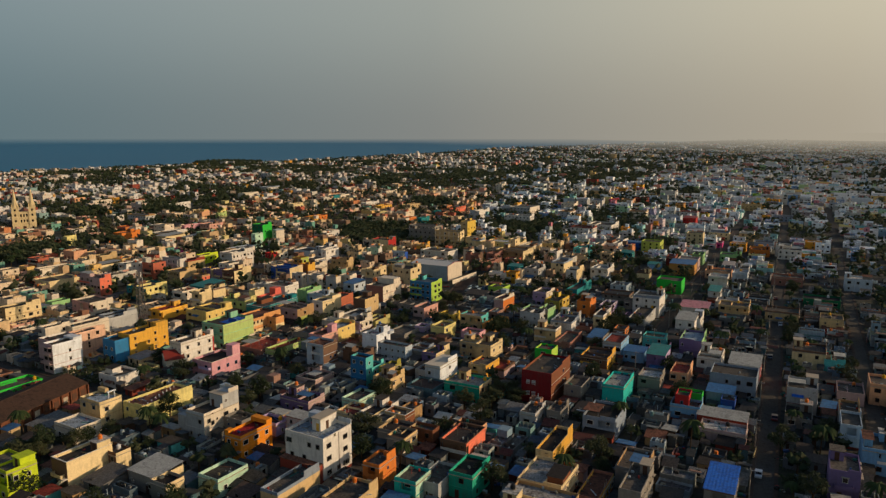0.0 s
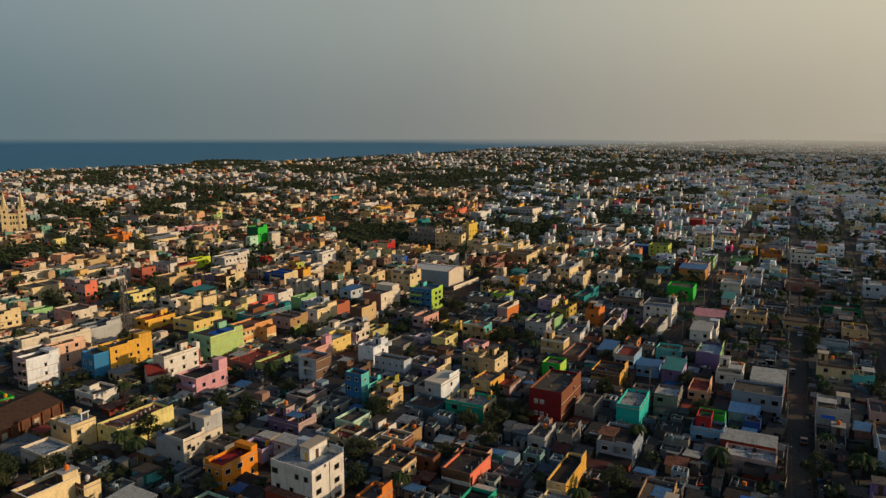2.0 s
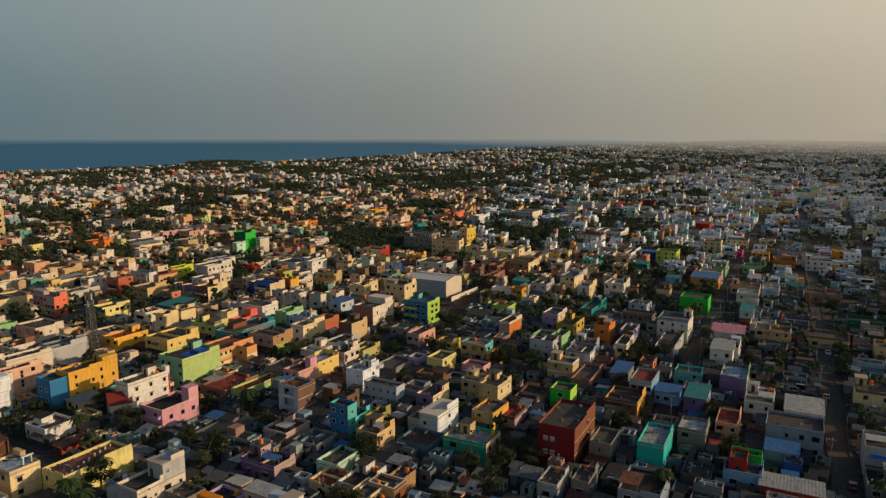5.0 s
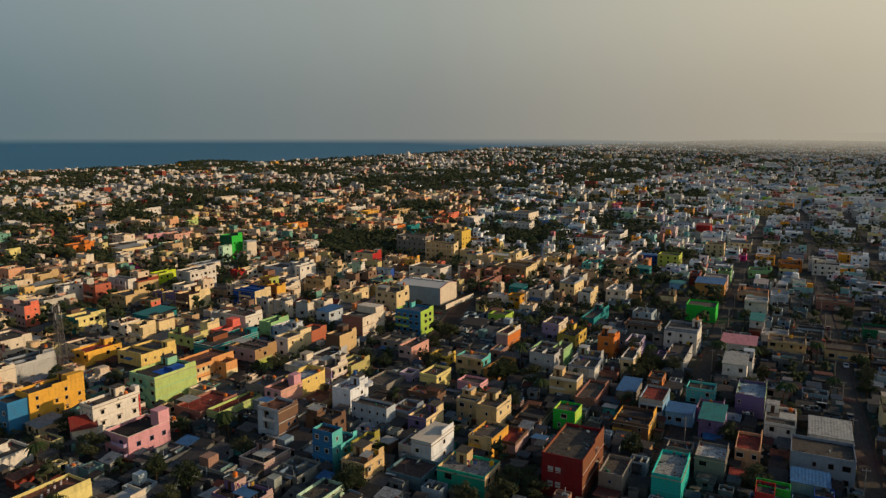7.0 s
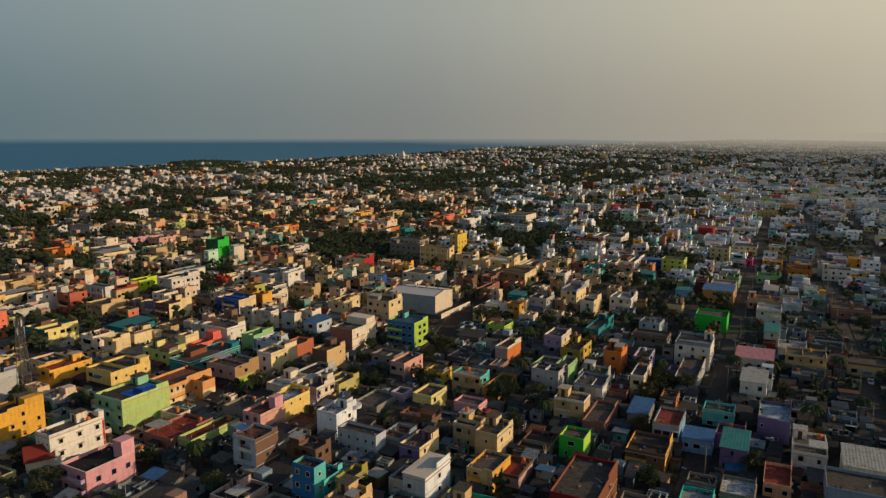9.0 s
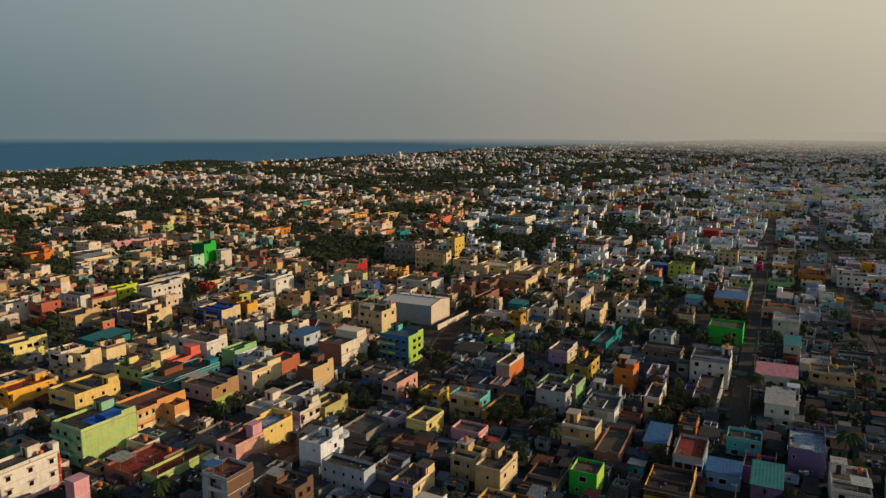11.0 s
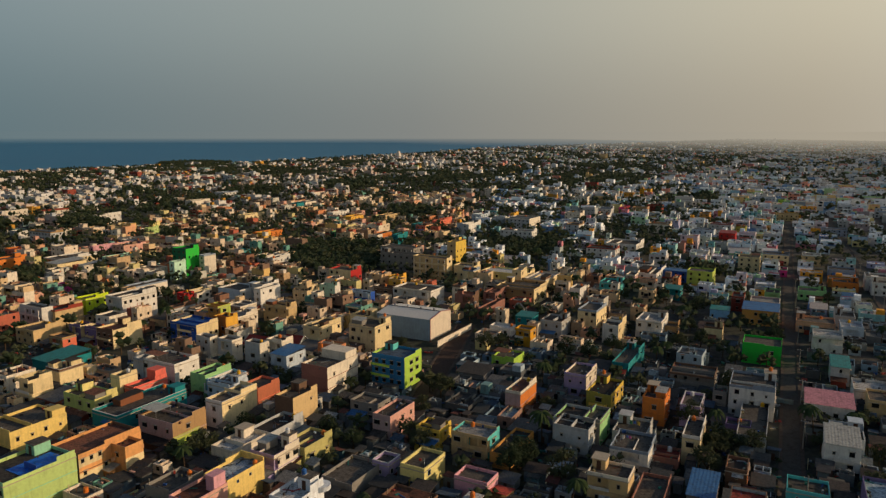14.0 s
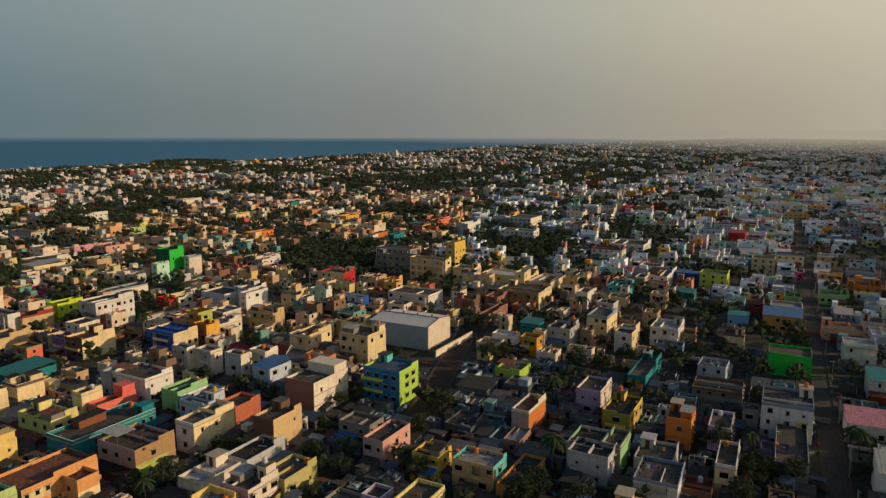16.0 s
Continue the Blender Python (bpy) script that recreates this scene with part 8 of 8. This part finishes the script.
DISTANT = [h for h in HOMES if h[0] < -600 or h[1] > 900]
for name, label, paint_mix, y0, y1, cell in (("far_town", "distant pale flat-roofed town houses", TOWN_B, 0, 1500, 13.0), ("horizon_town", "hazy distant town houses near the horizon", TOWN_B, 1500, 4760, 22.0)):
    west, east = Shape(), Shape()
    y = y0
    while y < y1:
        x = -2300.0 if y > 1500 else -1700.0
        while x < 900 + 0.35 * y:
            px, py = x + BIG.uniform(-3, 3), y + BIG.uniform(-3, 3)
            x += cell * BIG.uniform(0.85, 1.1)
            if px < coast(py) + 40 or (-340 < px < 310 and py < 345) or (-645 < px < 155 and 55 < py < 945 and ahead(px, py)):
                continue
            a = math.degrees(math.atan2(px + 10, py + 20))
            if not -70 < a < 16 or math.hypot(px - HX, py - HY) > 4790.0:
                continue
            wood = wooded(px, py) + BIG.uniform(-0.28, 0.28)
            if grove(px, py) or any(abs(px - hx) < hr + 6 and abs(py - hy) < hr + 6 for hx, hy, hr in DISTANT):
                continue
            middle = -1000.0 - 0.1 * py < px < -330.0
            if wood > ((0.02 if middle else 0.04 if px < -330 else 0.36) if py < 1100 else -0.14 if middle else -0.16 if px < -330 else 0.3 if py < 1600 else 0.1) or BIG.random() < (0.22 if px < -330 else 0.12):
                for _ in range(2 if py > 1100 else 1):
                    far_trees.append((px + BIG.uniform(-5, 5), py + BIG.uniform(-5, 5), BIG.uniform(3.5, 6.5)))
                continue
            big = BIG.random() < 0.13
            w, d = BIG.uniform(6.0, 12.5) * (1.7 if big else 1), BIG.uniform(6.0, 10) * (1.4 if big else 1)
            h = BIG.choice((3.4, 4.0, 5.2, 6.4, 6.8, 7.2, 8.0, 10.2)) if not big else BIG.uniform(8, 14)
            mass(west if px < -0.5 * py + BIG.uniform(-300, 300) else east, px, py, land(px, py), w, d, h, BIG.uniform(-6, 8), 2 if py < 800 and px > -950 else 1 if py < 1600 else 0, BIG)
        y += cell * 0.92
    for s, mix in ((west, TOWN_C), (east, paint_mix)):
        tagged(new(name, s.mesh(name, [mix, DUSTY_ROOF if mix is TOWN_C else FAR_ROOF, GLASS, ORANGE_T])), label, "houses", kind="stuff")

for gx, gy, rx, ry in GROVES:
    ax, ay, bx, by = grove_axes(gx, gy)
    far = math.hypot(gx + 38, gy - 67)
    for _ in range(int(rx * ry * 1.95 / (3 if far < 210 else 14 if far < 700 else 55))):
        a, q = GREEN.uniform(0, 6.283), GREEN.random() ** 0.5
        u, v = rx * q * math.cos(a), 0.62 * ry * q * math.sin(a)
        far_trees.append((gx + u * ax + v * bx, gy + u * ay + v * by, GREEN.uniform(0.6, 1.25) if far < 210 else GREEN.uniform(2.2, 4.2) if far < 700 else GREEN.uniform(4.0, 7.0)))
for _ in range(2600):
    x, y = GREEN.uniform(-640, 150), GREEN.uniform(150, 940)
    if ahead(x, y) and is_free(x, y, 2.0, 2.0):
        far_trees.append((x, y, GREEN.uniform(1.8, 3.2) if x < -130 else GREEN.uniform(1.2, 2.3)))
for _ in range(3600):
    x, y = GREEN.uniform(-330, 110), GREEN.uniform(70, 400)
    if ahead(x, y) and not taken[int(x - GX0), int(y - GY0)]:
        far_trees.append((x, y, GREEN.uniform(0.5, 1.2)))
s = Shape()
for x, y, r in far_trees:
    z = land(x, y)
    close = x > -360 and y < 400
    many = 3 if r < 1.3 else 12 if close else 6 if y < 900 and x > -800 else 3 if y < 1800 else 2
    hue = GREEN.choice((0, 0, 1))
    lumpy_crown(s, GREEN, x, y, z + r * 1.2, r * (1.0 if many > 8 else 1.12 if many > 5 else 1.35 if y < 1800 else 1.5), r * 0.85, many, hue)
    if close:
        crown(s, GREEN, x, y, z + r * 1.2, r, r * 0.85, int(min(44, 8 * r * r)), 0.22, hue)
    elif many > 5:
        crown(s, GREEN, x, y, z + r * 1.2, r, r * 0.85, 9, r * 0.15, hue)
    if many > 11:
        s.bar((x, y, z - 0.3), (x, y, z + r), 0.2, 2, 4)
tagged(new("woods", s.mesh("woods", [LEAF, LEAF_DRY, BARK])), "dark green trees and palms growing among the houses", "trees", kind="stuff")

# ---- street life at rest: parked cars, poles with wires ----


def car_meshes(colour):
    body = Shape()
    prof = ((-2.0, 0.35), (-2.0, 0.85), (-1.25, 0.95), (-0.7, 1.45), (0.9, 1.45), (1.45, 0.95), (2.05, 0.85), (2.05, 0.35))
    for e in (-1, 1):
        q = [(x, e * 0.82, z) for x, z in prof]
        body.face(q if e < 0 else q[::-1])
    for (xa, za), (xb, zb) in zip(prof, prof[1:] + prof[:1]):
        body.face([(xa, -0.82, za), (xa, 0.82, za), (xb, 0.82, zb), (xb, -0.82, zb)])
    glass = Shape()
    for e in (-1, 1):
        q = [(-1.1, e * 0.83, 0.97), (1.3, e * 0.83, 0.97), (0.85, e * 0.83, 1.38), (-0.68, e * 0.83, 1.38)]
        glass.face(q if e < 0 else q[::-1])
    glass.face([(-1.27, -0.7, 0.99), (-1.27, 0.7, 0.99), (-0.75, 0.7, 1.44), (-0.75, -0.7, 1.44)])
    glass.face([(1.46, 0.7, 0.99), (1.46, -0.7, 0.99), (0.95, -0.7, 1.44), (0.95, 0.7, 1.44)])
    return body.mesh("body", [plain("car_paint_" + colour[1:], colour, 0.3)]), glass.mesh("glass", [GLASS])


def wheel_mesh():
    s = Shape()
    n = 12
    for e in (-0.1, 0.1):
        q = [(0.32 * math.cos(6.2832 * i / n), e, 0.32 * math.sin(6.2832 * i / n)) for i in range(n)]
        s.face(q if e < 0 else q[::-1])
    for i in range(n):
        a, b = 6.2832 * i / n, 6.2832 * (i + 1) / n
        s.face([(0.32 * math.cos(a), -0.1, 0.32 * math.sin(a)), (0.32 * math.cos(a), 0.1, 0.32 * math.sin(a)), (0.32 * math.cos(b), 0.1, 0.32 * math.sin(b)), (0.32 * math.cos(b), -0.1, 0.32 * math.sin(b))])
    return s.mesh("wheel", [BLACK])


WHEEL = wheel_mesh()
CARS = {k: car_meshes(k) for k in ("#c8ccd0", "#6c2424", "#3c4450")}
CARWORD = {"#c8ccd0": "white", "#6c2424": "maroon", "#3c4450": "dark grey"}


def car(x, y, rz, colour):
    ob = thing("car", pose(x, y, 0.055, 0, 0, rz), f"{CARWORD[colour]} hatchback parked at the side of the street", "car", "parked cars")
    part("body", CARS[colour][0], None, ob)
    part("window", CARS[colour][1], None, ob, "dark car windows")
    for wx in (-1.3, 1.3):
        for wy in (-0.75, 0.75):
            part("wheel", WHEEL, None, ob, at=pose(wx, wy, 0.32))


for k, (f, e) in enumerate(((0.155, -1), (0.20, 1), (0.27, -1), (0.33, 1), (0.39, -1), (0.47, 1))):
    car(-3.0 - 63.0 * f + e * 1.4, 40.0 + 900.0 * f, 94.0, ("#c8ccd0", "#6c2424", "#3c4450")[k % 3])

POLE_STUFF = plain("concrete_pole", "#8c867c", 0.9)


def pole(x, y, rz):
    ob = thing("utility_pole", pose(x, y, 0, 0, 0, rz), "grey concrete utility pole with cross arm beside the street", "utility pole", "utility poles")
    part("post", Shape().tube(0, 0, -0.3, 8.2, 0.16, 0.1, 8), [POLE_STUFF], ob)
    part("cross_arm", Shape().box(-0.9, -0.06, 7.6, 0.9, 0.06, 7.72), [STEEL], ob)
    for u in (-0.8, 0.0, 0.8):
        part("insulator", Shape().tube(u, 0, 7.72, 7.9, 0.06, 0.04, 6), [paint("white")], ob)


tops = []
for k in range(14):
    y = 165.0 + 32.0 * k
    x = -3.0 - 63.0 * (y - 40.0) / 900.0 - 2.9
    pole(x, y, 4.0)
    tops.append((x, y))
for k in range(9):
    y = 240.0 + 34.0 * k
    pole(-62.0 - 35.0 * (y - 215.0) / 685.0 + 2.6, y, 3.0)
for n, ((xa, ya), (xb, yb)) in enumerate(zip(tops, tops[1:])):
    span = thing("power_line", pose(0, 0, 0), "thin black power lines sagging between utility poles", "cable", "power lines")
    for u in (-0.8, 0.0, 0.8):
        w = Shape()
        for j in range(7):
            f = j / 6
            x, y, z = xa + (xb - xa) * f + u, ya + (yb - ya) * f, 7.9 - 3.6 * f * (1 - f)
            w.v += [(x - 0.012, y, z), (x + 0.012, y, z), (x, y, z + 0.02)]
            if j:
                k = 3 * j
                for p, q in ((0, 1), (1, 2), (2, 0)):
                    w.f.append((k - 3 + p, k - 3 + q, k + q, k + p))
                    w.m.append(0)
        part("wire", w, [BLACK], span)

# ---- washing on the roofs, a red cloth on a wall ----
CLOTHS = [plain("cloth_" + n, k, 0.9) for n, k in (("red", "#a82c3c"), ("blue", "#3c5ca0"), ("yellow", "#c8a444"), ("white", "#c4c0b8"), ("magenta", "#a04880"), ("green", "#3c7c54"))]


def washing_line(x, y, z, long, rz, seed):
    r = random.Random(seed)
    ob = thing("washing_line", pose(x, y, z, 0, 0, rz), "washing line with bright clothes between two posts on a roof", "washing line", "washing lines")
    for e in (-1, 1):
        part("post", Shape().tube(e * long / 2, 0, 0, 2.0, 0.04, sides=6), [STEEL], ob)
    part("cord", Shape().bar((-long / 2, 0, 1.9), (long / 2, 0, 1.9), 0.015, sides=3), [BLACK], ob)
    u = -long / 2 + 0.3
    while u < long / 2 - 0.7:
        w, h = r.uniform(0.4, 0.8), r.uniform(0.6, 1.2)
        s = Shape()
        for k in range(5):
            q = u + w * k / 4
            s.v += [(q, 0.05 * math.sin(k * 1.7), 1.91), (q, 0.12 * math.sin(k * 1.7 + 0.6), 1.91 - h * r.uniform(0.9, 1.05))]
        for k in range(4):
            s.f.append((2 * k + 1, 2 * k + 3, 2 * k + 2, 2 * k))
            s.m.append(0)
        part("cloth", s, [r.choice(CLOTHS)], ob)
        u += w + r.uniform(0.1, 0.5)


for x, y, turn, seed in ((-139.5, 160.0, 75, 1), (-141.5, 157.0, 20, 2), (-112.7, 130.0, 80, 3), (-110.5, 128.0, 0, 4), (-102.1, 277.5, 10, 5), (-103.5, 291.0, 0, 6), (-99.5, 190.0, 15, 7)):
    spots = [t for t in TERRACES if abs(t[0] - x) < t[3] + 0.5 and abs(t[1] - y) < t[4] + 0.5]
    if spots:
        tx, ty, tz, tX, tY, _ = spots[0]
        washing_line(min(max(x, tx - tX + 1.8), tx + tX - 1.8), min(max(y, ty - tY + 1.8), ty + tY - 1.8), tz, 3.2, turn, seed)

# a blue tarpaulin spread on the terrace of the pale green house
for tx, ty, tz, tX, tY, _ in TERRACES:
    if abs(tx + 213) < 8 and abs(ty - 201) < 8 and tz > 6:
        ob = thing("tarpaulin", pose(tx + tX * 0.35, ty + tY * 0.2, tz + 0.02), "bright blue tarpaulin spread on a roof terrace", "tarpaulin")
        s = Shape()
        n, w, h = 8, tX * 1.1, tY * 1.3
        for k in range(n + 1):
            for j in range(n + 1):
                s.v.append((w * (k / n - 0.5), h * (j / n - 0.5), 0.06 + 0.05 * math.sin(k * 1.9 + j * 0.7) * math.cos(j * 1.3)))
        for k in range(n):
            for j in range(n):
                s.f.append((k * (n + 1) + j, (k + 1) * (n + 1) + j, (k + 1) * (n + 1) + j + 1, k * (n + 1) + j + 1))
                s.m.append(0)
        part("sheet", s, [roofing("vividblue")], ob)
        break

# ---- a glowing, see-through sheet at 2500 m that stands in for haze ----
hz = bpy.data.materials.new("glowing_haze_sheet")
hz.use_nodes = True
hn, hl = hz.node_tree.nodes, hz.node_tree.links
hn.clear()
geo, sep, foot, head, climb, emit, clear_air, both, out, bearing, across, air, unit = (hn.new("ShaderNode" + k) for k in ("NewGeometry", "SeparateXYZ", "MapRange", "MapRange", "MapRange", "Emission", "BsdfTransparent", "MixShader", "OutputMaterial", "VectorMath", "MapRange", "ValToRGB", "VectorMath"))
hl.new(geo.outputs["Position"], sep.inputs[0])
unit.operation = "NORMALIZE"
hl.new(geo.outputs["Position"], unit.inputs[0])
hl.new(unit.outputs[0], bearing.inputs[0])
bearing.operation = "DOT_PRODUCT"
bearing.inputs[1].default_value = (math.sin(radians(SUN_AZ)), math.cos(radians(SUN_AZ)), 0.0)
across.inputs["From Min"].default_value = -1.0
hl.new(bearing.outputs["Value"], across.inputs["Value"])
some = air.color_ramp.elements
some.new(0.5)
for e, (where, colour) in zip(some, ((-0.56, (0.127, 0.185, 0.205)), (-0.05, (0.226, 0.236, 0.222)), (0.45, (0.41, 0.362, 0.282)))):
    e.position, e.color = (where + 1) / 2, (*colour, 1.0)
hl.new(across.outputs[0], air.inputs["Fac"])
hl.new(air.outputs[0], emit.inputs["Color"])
# the painted haze starts lower over the land than over the sea
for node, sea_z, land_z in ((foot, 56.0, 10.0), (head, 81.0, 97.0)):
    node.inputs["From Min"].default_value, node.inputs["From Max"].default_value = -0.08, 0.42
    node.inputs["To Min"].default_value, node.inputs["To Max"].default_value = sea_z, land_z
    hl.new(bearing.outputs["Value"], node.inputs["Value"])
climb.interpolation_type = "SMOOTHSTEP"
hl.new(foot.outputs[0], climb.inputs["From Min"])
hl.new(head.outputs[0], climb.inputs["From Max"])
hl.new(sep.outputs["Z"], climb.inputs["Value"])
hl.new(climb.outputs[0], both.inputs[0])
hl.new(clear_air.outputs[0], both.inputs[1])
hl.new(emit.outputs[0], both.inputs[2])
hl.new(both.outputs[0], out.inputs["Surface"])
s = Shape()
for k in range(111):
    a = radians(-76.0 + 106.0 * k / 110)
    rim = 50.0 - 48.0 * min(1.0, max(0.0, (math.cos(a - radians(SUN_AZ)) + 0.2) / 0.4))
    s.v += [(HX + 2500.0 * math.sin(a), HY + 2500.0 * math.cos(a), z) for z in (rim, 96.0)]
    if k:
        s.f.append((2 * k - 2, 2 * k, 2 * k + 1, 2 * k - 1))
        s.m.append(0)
tagged(new("backdrop", s.mesh("backdrop", [hz])), "glowing see-through sheet standing in for haze along the horizon", "backdrop", kind="structure")
